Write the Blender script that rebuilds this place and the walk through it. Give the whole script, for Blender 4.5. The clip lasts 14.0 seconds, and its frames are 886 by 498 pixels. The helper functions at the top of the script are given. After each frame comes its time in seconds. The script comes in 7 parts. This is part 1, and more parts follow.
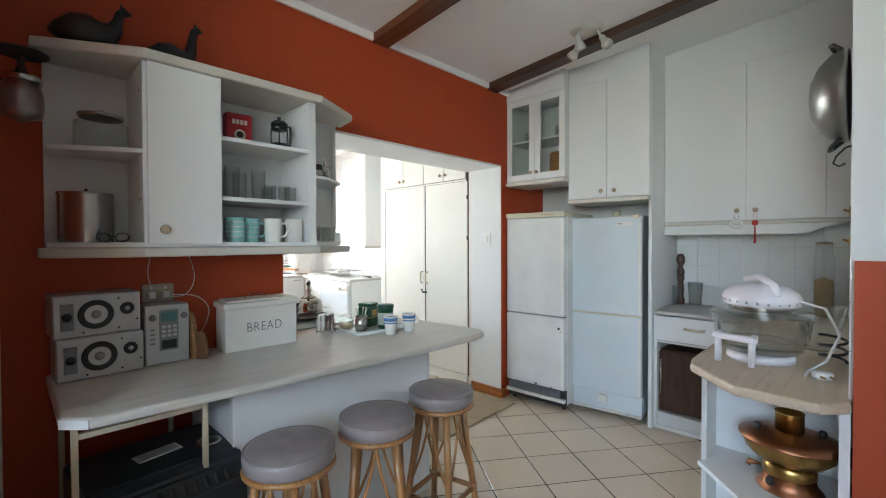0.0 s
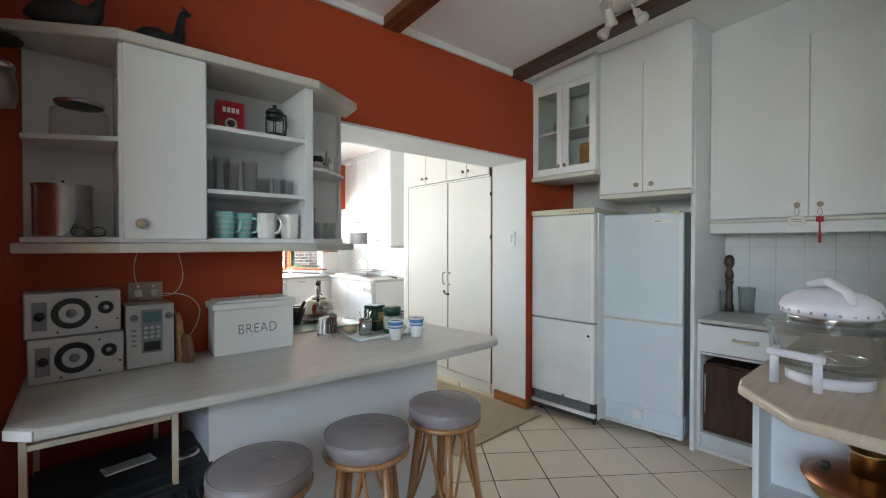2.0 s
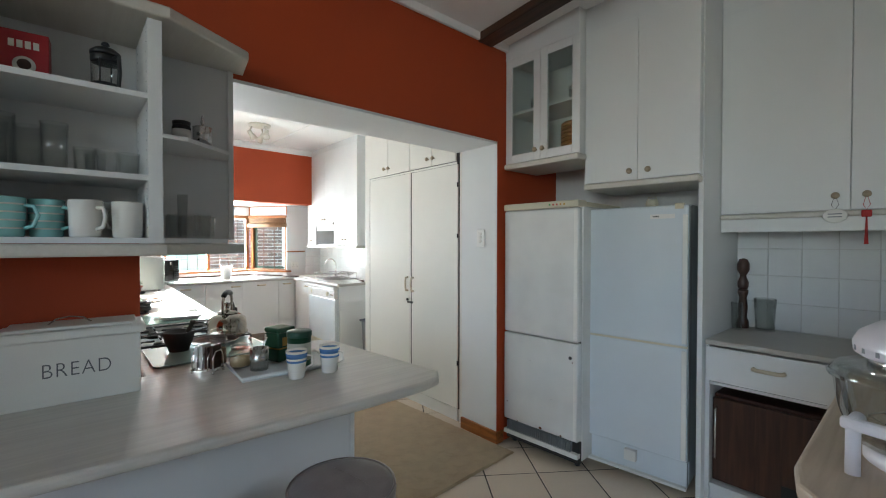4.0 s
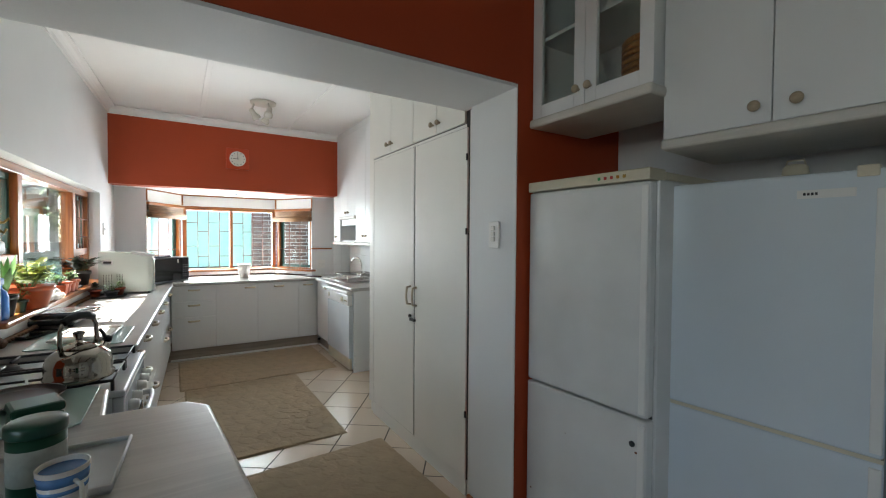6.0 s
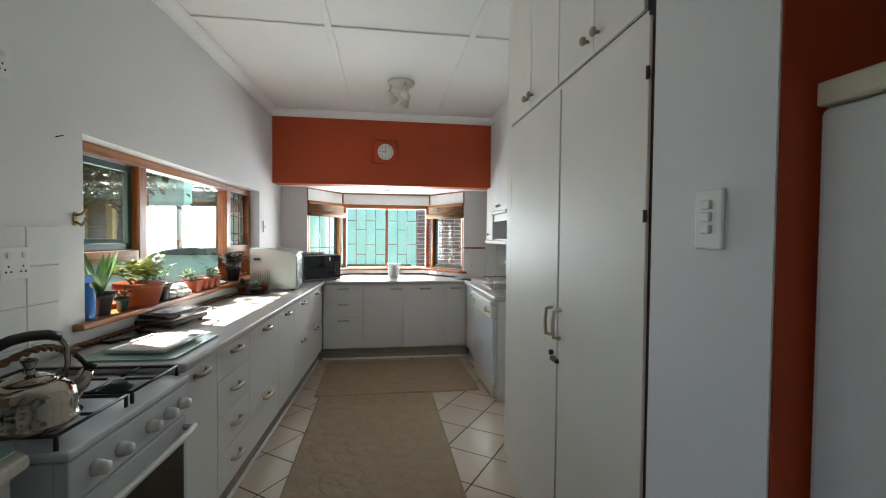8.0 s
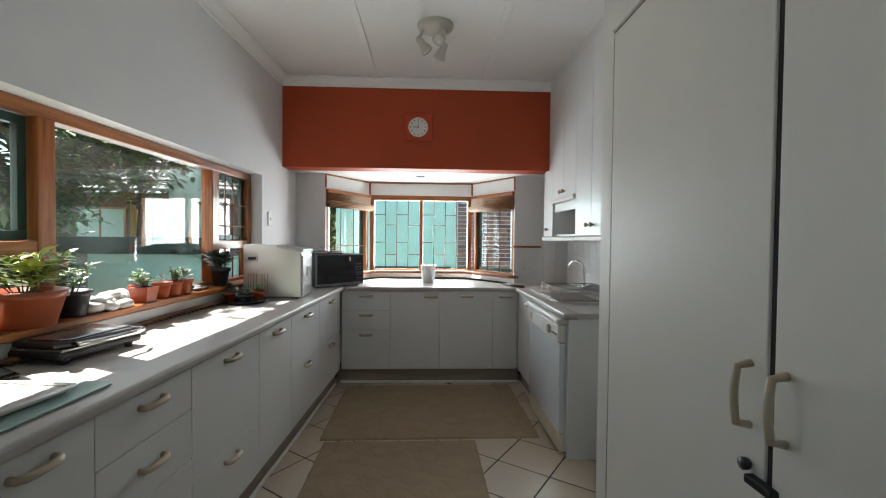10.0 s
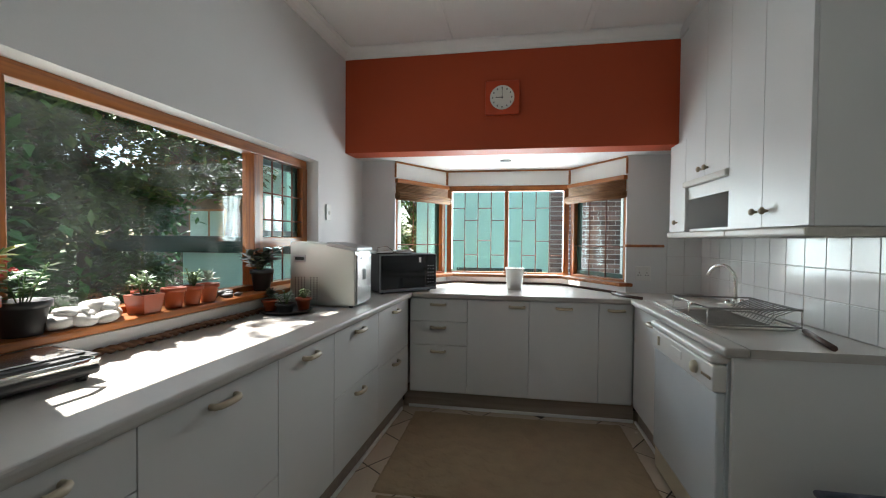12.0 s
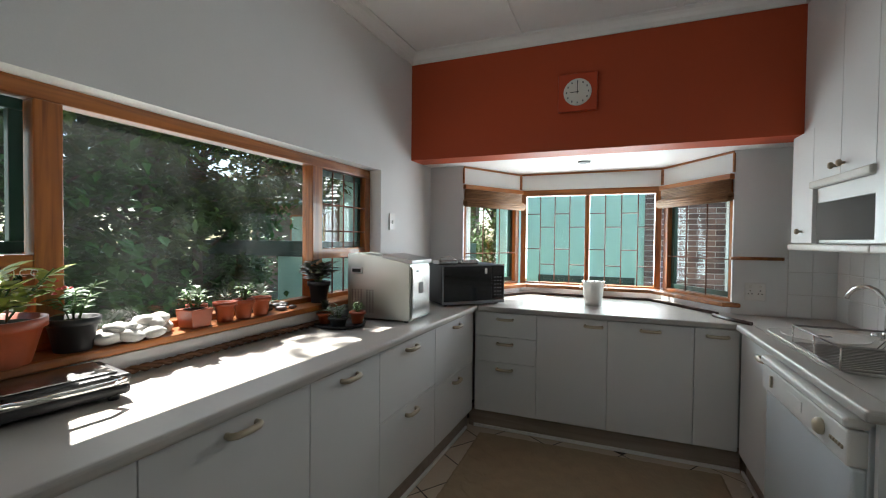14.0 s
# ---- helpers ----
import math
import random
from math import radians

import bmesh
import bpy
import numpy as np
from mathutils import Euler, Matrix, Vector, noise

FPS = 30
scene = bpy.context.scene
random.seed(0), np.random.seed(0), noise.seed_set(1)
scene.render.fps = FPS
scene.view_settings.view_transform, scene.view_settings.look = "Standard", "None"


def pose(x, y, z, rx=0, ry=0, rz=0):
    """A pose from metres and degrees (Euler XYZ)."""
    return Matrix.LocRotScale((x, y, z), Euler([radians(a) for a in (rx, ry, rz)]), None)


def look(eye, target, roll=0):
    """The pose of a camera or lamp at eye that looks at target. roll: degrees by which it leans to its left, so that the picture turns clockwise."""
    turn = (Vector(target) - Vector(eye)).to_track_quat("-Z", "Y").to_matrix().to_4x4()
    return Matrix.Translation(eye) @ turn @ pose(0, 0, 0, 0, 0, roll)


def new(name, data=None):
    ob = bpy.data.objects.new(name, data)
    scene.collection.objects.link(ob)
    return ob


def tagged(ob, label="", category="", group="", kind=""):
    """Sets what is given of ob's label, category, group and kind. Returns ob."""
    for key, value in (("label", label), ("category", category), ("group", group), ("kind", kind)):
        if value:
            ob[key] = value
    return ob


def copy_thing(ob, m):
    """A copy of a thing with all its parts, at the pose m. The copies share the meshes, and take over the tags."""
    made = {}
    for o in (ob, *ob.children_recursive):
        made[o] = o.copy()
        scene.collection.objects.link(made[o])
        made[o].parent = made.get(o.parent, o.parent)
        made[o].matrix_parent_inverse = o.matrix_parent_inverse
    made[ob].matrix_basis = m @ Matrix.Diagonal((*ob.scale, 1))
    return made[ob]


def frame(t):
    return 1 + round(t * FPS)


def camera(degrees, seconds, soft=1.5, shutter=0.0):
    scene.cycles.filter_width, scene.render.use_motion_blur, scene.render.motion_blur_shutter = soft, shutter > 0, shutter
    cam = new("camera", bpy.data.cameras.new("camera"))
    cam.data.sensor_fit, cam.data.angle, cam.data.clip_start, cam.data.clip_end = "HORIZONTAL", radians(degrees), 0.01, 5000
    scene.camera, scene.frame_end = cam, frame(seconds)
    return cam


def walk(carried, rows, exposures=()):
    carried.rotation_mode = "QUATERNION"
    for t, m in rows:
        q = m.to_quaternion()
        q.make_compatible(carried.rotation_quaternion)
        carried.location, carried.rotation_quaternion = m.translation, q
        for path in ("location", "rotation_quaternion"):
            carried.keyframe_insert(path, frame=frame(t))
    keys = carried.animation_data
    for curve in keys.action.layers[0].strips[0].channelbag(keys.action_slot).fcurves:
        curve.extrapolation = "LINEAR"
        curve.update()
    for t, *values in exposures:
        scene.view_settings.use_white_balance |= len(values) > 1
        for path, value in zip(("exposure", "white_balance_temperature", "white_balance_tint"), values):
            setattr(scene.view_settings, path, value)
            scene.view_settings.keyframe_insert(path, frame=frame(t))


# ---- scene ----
cam = camera(92.5, 14.0, soft=1.1)
PATH = [
    (0, (0.059, 0.014, 1.423), (-1.338, 1.446, 1.392), -0.2),
    (0.5, (0.038, 0.098, 1.414), (-1.409, 1.478, 1.386), -0.1),
    (1, (0.024, 0.159, 1.409), (-1.455, 1.505, 1.382), -0.1),
    (1.5, (0.02, 0.204, 1.403), (-1.485, 1.522, 1.378), 0.0),
    (2, (0.008, 0.272, 1.403), (-1.509, 1.576, 1.379), 0.0),
    (2.5, (0.001, 0.394, 1.409), (-1.519, 1.693, 1.384), 0.0),
    (3, (-0.021, 0.54, 1.407), (-1.541, 1.839, 1.383), 0.0),
    (3.5, (-0.133, 0.71, 1.398), (-1.644, 2.021, 1.371), 0.1),
    (3.7, (-0.193, 0.777, 1.403), (-1.692, 2.1, 1.374), 0.1),
    (5.8, (-0.736, 1.758, 1.431), (-2.379, 2.897, 1.382), 0.5),
    (6, (-0.807, 1.85, 1.428), (-2.504, 2.907, 1.378), 0.4),
    (6.5, (-0.976, 2.059, 1.431), (-2.8, 2.877, 1.377), 0.5),
    (7, (-1.163, 2.199, 1.414), (-3.066, 2.814, 1.359), 0.5),
    (7.5, (-1.366, 2.322, 1.416), (-3.321, 2.743, 1.361), 0.5),
    (8, (-1.581, 2.441, 1.403), (-3.561, 2.718, 1.348), 0.5),
    (8.2, (-1.673, 2.491, 1.405), (-3.66, 2.715, 1.348), 0.5),
    (10.3, (-2.682, 2.545, 1.32), (-4.681, 2.583, 1.276), 0.6),
    (10.5, (-2.77, 2.549, 1.308), (-4.77, 2.548, 1.263), 0.6),
    (11, (-2.989, 2.558, 1.277), (-4.987, 2.474, 1.232), 0.6),
    (11.5, (-3.156, 2.552, 1.291), (-5.146, 2.353, 1.247), 0.6),
    (12, (-3.271, 2.568, 1.311), (-5.242, 2.232, 1.265), 0.5),
    (12.5, (-3.367, 2.607, 1.33), (-5.308, 2.127, 1.285), 0.5),
    (13, (-3.428, 2.647, 1.348), (-5.339, 2.059, 1.302), 0.5),
    (13.5, (-3.468, 2.672, 1.363), (-5.352, 2.001, 1.319), 0.6),
    (14, (-3.499, 2.694, 1.373), (-5.356, 1.951, 1.33), 0.6),
]
EXPOSURES = [(0.0, 4.68), (3.5, 4.12), (4.8, 3.66), (6.0, 3.22), (7.0, 3.0), (8.0, 2.76), (11.0, 2.32), (14.0, 2.1)]
walk(cam, [(t, look(eye, target, roll)) for t, eye, target, roll in PATH], EXPOSURES)

# ---- world and lights ----
SUN_FROM = Vector((-0.275, -0.58, 0.89)).normalized()
world = bpy.data.worlds.new("sky")
scene.world = world
world.use_nodes = True
wn = world.node_tree.nodes
sky = wn.new("ShaderNodeTexSky")
sky.sky_type = "NISHITA"
sky.sun_disc = False
sky.sun_elevation = math.asin(SUN_FROM.z)
sky.sun_rotation = math.atan2(SUN_FROM.x, SUN_FROM.y)
world.node_tree.links.new(sky.outputs[0], wn["Background"].inputs[0])
wn["Background"].inputs[1].default_value = 0.09

sun = new("sun", bpy.data.lights.new("sun", "SUN"))
sun.data.energy, sun.data.angle, sun.data.color = 5.0, radians(0.55), (1.0, 0.965, 0.91)
sun.matrix_basis = look(SUN_FROM * 20, (0, 0, 0))


def window_light(name, centre, target, w, h, watts, colour=(0.9, 0.96, 1.0)):
    """The sky's light in a window's opening."""
    ob = new(name, bpy.data.lights.new(name, "AREA"))
    ob.data.shape, ob.data.size, ob.data.size_y = "RECTANGLE", w, h
    ob.data.energy, ob.data.color = watts, colour
    ob.matrix_basis = look(centre, target)
    return ob


window_light("window_light_south", (1.2, -3.3, 2.2), (-0.6, 2.0, 0.9), 2.3, 1.25, 3.2, (0.68, 0.86, 1.0))
window_light("window_light_left", (-4.85, 0.90, 1.45), (-4.85, 2.4, 2.5), 2.2, 0.75, 1.8)
window_light("window_light_bay", (-7.62, 2.48, 1.42), (-4, 2.48, 2.0), 1.4, 0.82, 11.5, (0.86, 0.94, 1.0))

# ---- materials ----
def material(name, colour, rough=0.5, metal=0.0, vary=0.08, scale=6.0, bump=0.0, bump_scale=120.0, spec=0.5, piece=0.0, coat=0.0):
    """A painted, plastic, stone or metal surface: tone at two scales, fine relief, and a tone per piece."""
    m = bpy.data.materials.new(name)
    m.use_nodes = True
    n, l = m.node_tree.nodes, m.node_tree.links
    b = n["Principled BSDF"]
    b.inputs["Roughness"].default_value, b.inputs["Metallic"].default_value = rough, metal
    b.inputs["Specular IOR Level"].default_value = spec
    b.inputs["Coat Weight"].default_value = coat
    co = n.new("ShaderNodeTexCoord")
    big = n.new("ShaderNodeTexNoise")
    big.inputs["Scale"].default_value, big.inputs["Detail"].default_value = scale, 6
    l.new(co.outputs["Object"], big.inputs["Vector"])
    fine = n.new("ShaderNodeTexNoise")
    fine.inputs["Scale"].default_value, fine.inputs["Detail"].default_value = bump_scale, 3
    l.new(co.outputs["Object"], fine.inputs["Vector"])
    val = n.new("ShaderNodeMath")
    val.operation = "ADD"
    l.new(big.outputs["Fac"], val.inputs[0])
    half = n.new("ShaderNodeMath")
    half.operation = "MULTIPLY"
    half.inputs[1].default_value = 0.35
    l.new(fine.outputs["Fac"], half.inputs[0])
    l.new(half.outputs[0], val.inputs[1])
    mr = n.new("ShaderNodeMapRange")
    mr.clamp = False
    mr.inputs["From Min"].default_value, mr.inputs["From Max"].default_value = 0.30, 1.05
    mr.inputs["To Min"].default_value, mr.inputs["To Max"].default_value = 1 - vary, 1 + vary * 0.6
    l.new(val.outputs[0], mr.inputs["Value"])
    hsv = n.new("ShaderNodeHueSaturation")
    hsv.inputs["Color"].default_value = (*colour, 1)
    if piece:
        info = n.new("ShaderNodeObjectInfo")
        pr = n.new("ShaderNodeMapRange")
        pr.inputs["To Min"].default_value, pr.inputs["To Max"].default_value = 1 - piece, 1 + piece
        l.new(info.outputs["Random"], pr.inputs["Value"])
        far, shift = n.new("ShaderNodeMath"), n.new("ShaderNodeVectorMath")
        far.operation = "MULTIPLY"
        far.inputs[1].default_value = 50.0
        l.new(info.outputs["Random"], far.inputs[0])
        l.new(co.outputs["Object"], shift.inputs[0])
        l.new(far.outputs[0], shift.inputs[1])
        l.new(shift.outputs[0], big.inputs["Vector"])
        l.new(shift.outputs[0], fine.inputs["Vector"])
        mul = n.new("ShaderNodeMath")
        mul.operation = "MULTIPLY"
        l.new(pr.outputs[0], mul.inputs[0])
        l.new(mr.outputs[0], mul.inputs[1])
        l.new(mul.outputs[0], hsv.inputs["Value"])
    else:
        l.new(mr.outputs[0], hsv.inputs["Value"])
    l.new(hsv.outputs[0], b.inputs["Base Color"])
    rr = n.new("ShaderNodeMapRange")
    rr.inputs["To Min"].default_value, rr.inputs["To Max"].default_value = max(0.02, rough * 0.88), min(1, rough * 1.12)
    l.new(big.outputs["Fac"], rr.inputs["Value"])
    l.new(rr.outputs[0], b.inputs["Roughness"])
    if bump:
        bp = n.new("ShaderNodeBump")
        bp.inputs["Strength"].default_value, bp.inputs["Distance"].default_value = bump, 0.002
        l.new(fine.outputs["Fac"], bp.inputs["Height"])
        l.new(bp.outputs[0], b.inputs["Normal"])
    return m


def wood(name, dark, light, rough=0.45, scale=1.0, axis="X", coat=0.0):
    """Wood with grain along one axis."""
    m = material(name, light, rough, vary=0.1, coat=coat)
    n, l = m.node_tree.nodes, m.node_tree.links
    co = n.new("ShaderNodeTexCoord")
    mp = n.new("ShaderNodeMapping")
    s = {"X": (1.2, 22, 22), "Y": (22, 1.2, 22), "Z": (22, 22, 1.2)}[axis]
    mp.inputs["Scale"].default_value = [v * scale for v in s]
    l.new(co.outputs["Object"], mp.inputs["Vector"])
    nz = n.new("ShaderNodeTexNoise")
    nz.inputs["Scale"].default_value, nz.inputs["Detail"].default_value, nz.inputs["Distortion"].default_value = 2.0, 8, 1.2
    l.new(mp.outputs[0], nz.inputs["Vector"])
    ramp = n.new("ShaderNodeValToRGB")
    ramp.color_ramp.elements[0].position, ramp.color_ramp.elements[1].position = 0.32, 0.68
    ramp.color_ramp.elements[0].color, ramp.color_ramp.elements[1].color = (*dark, 1), (*light, 1)
    l.new(nz.outputs["Fac"], ramp.inputs[0])
    l.new(ramp.outputs[0], n["Hue/Saturation/Value"].inputs["Color"])
    return m


def glass(name, colour=(1, 1, 1), rough=0.0, mix=0.0):
    """Thin clear glass: mostly see-through, with a mirror's gloss at a slant."""
    m = bpy.data.materials.new(name)
    m.use_nodes = True
    n, l = m.node_tree.nodes, m.node_tree.links
    n.remove(n["Principled BSDF"])
    tr, gl, mx, lw = (n.new(k) for k in ("ShaderNodeBsdfTransparent", "ShaderNodeBsdfGlossy", "ShaderNodeMixShader", "ShaderNodeLayerWeight"))
    tr.inputs[0].default_value = (*colour, 1)
    gl.inputs["Roughness"].default_value = 0.02 + rough
    lw.inputs["Blend"].default_value = 0.5
    power, add = n.new("ShaderNodeMath"), n.new("ShaderNodeMath")
    power.operation = "POWER"
    power.inputs[1].default_value = 4.0
    l.new(lw.outputs["Facing"], power.inputs[0])
    add.inputs[1].default_value = 0.035 + mix
    l.new(power.outputs[0], add.inputs[0])
    add.use_clamp = True
    l.new(add.outputs[0], mx.inputs[0])
    l.new(tr.outputs[0], mx.inputs[1])
    l.new(gl.outputs[0], mx.inputs[2])
    l.new(mx.outputs[0], n["Material Output"].inputs[0])
    return m


M_RED = material("terracotta paint", (0.42, 0.056, 0.011), 0.62, vary=0.1, scale=2.2, bump=0.25, bump_scale=160)
M_WHITE_WALL = material("white wall paint", (0.70, 0.705, 0.70), 0.6, vary=0.07, scale=1.7, bump=0.3, bump_scale=140)
M_UNSEEN = material("grey-beige paint of added unseen walls", (0.34, 0.33, 0.31), 0.7, vary=0.06, scale=1.7, bump=0.3, bump_scale=140)
M_CEILING = material("ceiling paint", (0.83, 0.825, 0.81), 0.7, vary=0.05, scale=1.2, bump=0.2)
M_CAB = material("white melamine", (0.715, 0.72, 0.71), 0.36, vary=0.05, scale=2.0, bump=0.06, bump_scale=300)
M_CREAM = material("cream door paint", (0.72, 0.705, 0.65), 0.5, vary=0.07, scale=2.5, bump=0.1, bump_scale=200)
M_FRIDGE = material("white enamel", (0.66, 0.715, 0.75), 0.2, vary=0.07, scale=3.0, bump=0.05, bump_scale=400, coat=0.3)
M_FRIDGE_OLD = material("aged white enamel", (0.70, 0.70, 0.68), 0.24, vary=0.16, scale=4.0, bump=0.08, bump_scale=260, coat=0.2)
M_TRIM_CREAM = material("aged cream plastic", (0.62, 0.56, 0.42), 0.4, vary=0.12)
M_WHITE_PLASTIC = material("white plastic", (0.74, 0.73, 0.70), 0.35, vary=0.06)
M_BLACK = material("black plastic", (0.015, 0.016, 0.017), 0.4, vary=0.2)
M_GREY = material("grey plastic", (0.22, 0.23, 0.24), 0.4, vary=0.1)
# Stands in for shade in gaps and holes; also colours truly dark parts.
M_DARK = material("near-black for recess shade and dark parts", (0.03, 0.028, 0.026), 0.8)
M_STEEL = material("brushed steel", (0.55, 0.55, 0.54), 0.26, 1.0, vary=0.1, scale=9, bump=0.05)
M_CHROME = material("chrome", (0.72, 0.71, 0.69), 0.08, 1.0, vary=0.06)
M_TOP = material("speckled laminate worktop", (0.47, 0.445, 0.41), 0.36, vary=0.14, scale=5, bump=0.05, bump_scale=380)
M_PEN_TOP = wood("whitewashed laminate", (0.50, 0.47, 0.42), (0.60, 0.57, 0.51), 0.3, 0.8, "Y")
M_BEECH_TOP = wood("limed beech top", (0.50, 0.385, 0.27), (0.60, 0.48, 0.36), 0.36, 0.8, "Y")
M_PELMET = wood("limewashed moulding", (0.56, 0.53, 0.47), (0.60, 0.57, 0.51), 0.45, 1.0, "X")
M_KICK = wood("grey oak kickboard", (0.25, 0.20, 0.16), (0.34, 0.28, 0.22), 0.5, 0.6, "Y")
M_FRAME = wood("varnished timber frame", (0.20, 0.06, 0.013), (0.42, 0.14, 0.028), 0.32, 0.8, "Z", coat=0.3)
M_FRAME_X = wood("varnished timber rail", (0.20, 0.06, 0.013), (0.42, 0.14, 0.028), 0.32, 0.8, "X", coat=0.3)
M_BEAM_DARK = wood("dark stained beam", (0.035, 0.016, 0.009), (0.085, 0.036, 0.018), 0.4, 0.5, "X")
M_BEAM_RED = wood("red stained beam", (0.10, 0.03, 0.010), (0.20, 0.06, 0.02), 0.35, 0.5, "X")
M_KNOB = wood("turned wooden knob", (0.30, 0.23, 0.15), (0.42, 0.34, 0.23), 0.4, 4)
M_HANDLE = material("beige bow handle", (0.55, 0.47, 0.34), 0.35, vary=0.1)
M_TILE_FLOOR = material("beige ceramic floor tile", (0.57, 0.475, 0.37), 0.26, vary=0.07, scale=3, bump=0.05, bump_scale=60, piece=0.05)
M_GROUT = material("dark grout", (0.035, 0.028, 0.022), 0.85, vary=0.2, scale=20)
M_TILE_WALL = material("white glazed tile", (0.74, 0.75, 0.74), 0.13, vary=0.04, scale=9, bump=0.03, bump_scale=30, piece=0.02)
M_TILE_GROUT = material("pale grout", (0.62, 0.61, 0.59), 0.8)
M_GLASS = glass("window glass", (0.93, 0.97, 0.95))
M_GLASS_DUSTY = glass("dusty window glass", (0.92, 0.96, 0.94))
dn, dk = M_GLASS_DUSTY.node_tree.nodes, M_GLASS_DUSTY.node_tree.links
film, mixer, cloud, grade, spot = (dn.new(k) for k in ("ShaderNodeBsdfTranslucent", "ShaderNodeMixShader", "ShaderNodeTexNoise", "ShaderNodeMapRange", "ShaderNodeTexCoord"))
film.inputs[0].default_value = (0.8, 0.82, 0.8, 1)
cloud.inputs["Scale"].default_value, cloud.inputs["Detail"].default_value = 3.0, 9
grade.inputs["From Min"].default_value, grade.inputs["From Max"].default_value = 0.35, 0.75
grade.inputs["To Min"].default_value, grade.inputs["To Max"].default_value = 0.0, 0.01
dk.new(spot.outputs["Object"], cloud.inputs["Vector"])
dk.new(cloud.outputs["Fac"], grade.inputs["Value"])
dk.new(grade.outputs[0], mixer.inputs[0])
dk.new(dn["Mix Shader"].outputs[0], mixer.inputs[1])
dk.new(film.outputs[0], mixer.inputs[2])
dk.new(mixer.outputs[0], dn["Material Output"].inputs[0])
M_GLASS_CLEAR = glass("drinking glass", (0.955, 0.968, 0.962), 0.0, 0.03)
M_GLASS_GREEN = glass("frosted green glass", (0.55, 0.72, 0.66), 0.25, 0.35)
M_MINT = material("mint green plaster", (0.52, 0.86, 0.73), 0.7, vary=0.1, scale=2.0, bump=0.4, bump_scale=50)
M_GREEN_DARK = material("bottle green paint", (0.012, 0.055, 0.042), 0.35, vary=0.2)
M_RUG = material("beige woven mat", (0.32, 0.24, 0.15), 0.9, vary=0.22, scale=9, bump=0.6, bump_scale=220)
M_TERRACOTTA = material("terracotta", (0.30, 0.062, 0.022), 0.34, vary=0.2, scale=14, bump=0.15)
M_LEAF = material("leaf", (0.06, 0.14, 0.035), 0.45, vary=0.5, scale=5, piece=0.3)
M_RUST = material("rusty bar", (0.15, 0.05, 0.025), 0.6, vary=0.25, scale=20)

# ---- kit ----
def box(bm, x0, y0, z0, x1, y1, z1, bevel=0.0, seg=2):
    geo = bmesh.ops.create_cube(bm, size=1)
    vs = geo["verts"]
    for v in vs:
        v.co = Vector(((x0 + x1) / 2 + v.co.x * (x1 - x0), (y0 + y1) / 2 + v.co.y * (y1 - y0), (z0 + z1) / 2 + v.co.z * (z1 - z0)))
    if bevel:
        es = list({e for v in vs for e in v.link_edges})
        bmesh.ops.bevel(bm, geom=es, offset=bevel, segments=seg, profile=0.5, affect="EDGES")
    return bm


def B(*a, **k):
    """One bevelled block as a bmesh."""
    return box(bmesh.new(), *a, **k)


def lathe(bm, profile, seg=28, centre=(0, 0, 0), axis="z"):
    """A turned shape: (radius, height) pairs from the bottom up."""
    rings = []
    for r, h in profile:
        ring = []
        for i in range(seg):
            a = 2 * math.pi * i / seg
            p = (r * math.cos(a), r * math.sin(a), h)
            if axis == "x":
                p = (p[2], p[0], p[1])
            if axis == "y":
                p = (p[1], p[2], p[0])
            ring.append(bm.verts.new(Vector(p) + Vector(centre)))
        rings.append(ring)
    for a, b in zip(rings, rings[1:]):
        for i in range(seg):
            f = bm.faces.new((a[i], a[(i + 1) % seg], b[(i + 1) % seg], b[i]))
            f.smooth = True
    if profile[0][0] > 1e-5:
        bm.faces.new(rings[0][::-1])
    if profile[-1][0] > 1e-5:
        bm.faces.new(rings[-1])
    return bm


def turned(profile, seg=28, centre=(0, 0, 0), axis="z"):
    return lathe(bmesh.new(), profile, seg, centre, axis)


def tube(bm, pts, r, seg=8, closed=False):
    """A round bar along points."""
    pts = [Vector(p) for p in pts]
    n = len(pts)
    rings = []
    up = None
    for i, p in enumerate(pts):
        a = pts[(i - 1) % n] if closed or i else p
        b = pts[(i + 1) % n] if closed or i < n - 1 else p
        d = (b - a).normalized()
        if up is None:
            up = d.orthogonal().normalized()
        up = (up - d * up.dot(d)).normalized()
        side = d.cross(up)
        rr = r[i] if isinstance(r, (list, tuple)) else r
        rings.append([bm.verts.new(p + (up * math.cos(2 * math.pi * k / seg) + side * math.sin(2 * math.pi * k / seg)) * rr) for k in range(seg)])
    for i in range(n if closed else n - 1):
        a, b = rings[i], rings[(i + 1) % n]
        for k in range(seg):
            f = bm.faces.new((a[k], a[(k + 1) % seg], b[(k + 1) % seg], b[k]))
            f.smooth = True
    if not closed:
        bm.faces.new(rings[0][::-1])
        bm.faces.new(rings[-1])
    return bm


def smooth(pts, n=6):
    """A smooth line through the points given."""
    p = [Vector(pts[0])] + [Vector(q) for q in pts] + [Vector(pts[-1])]
    out = []
    for a, b, c, d in zip(p, p[1:], p[2:], p[3:]):
        for k in range(n):
            u = k / n
            out.append(0.5 * (2 * b + (c - a) * u + (2 * a - 5 * b + 4 * c - d) * u * u + (3 * b - a - 3 * c + d) * u ** 3))
    return out + [p[-1]]


def T(pts, r, seg=8, closed=False):
    return tube(bmesh.new(), pts, r, seg, closed)


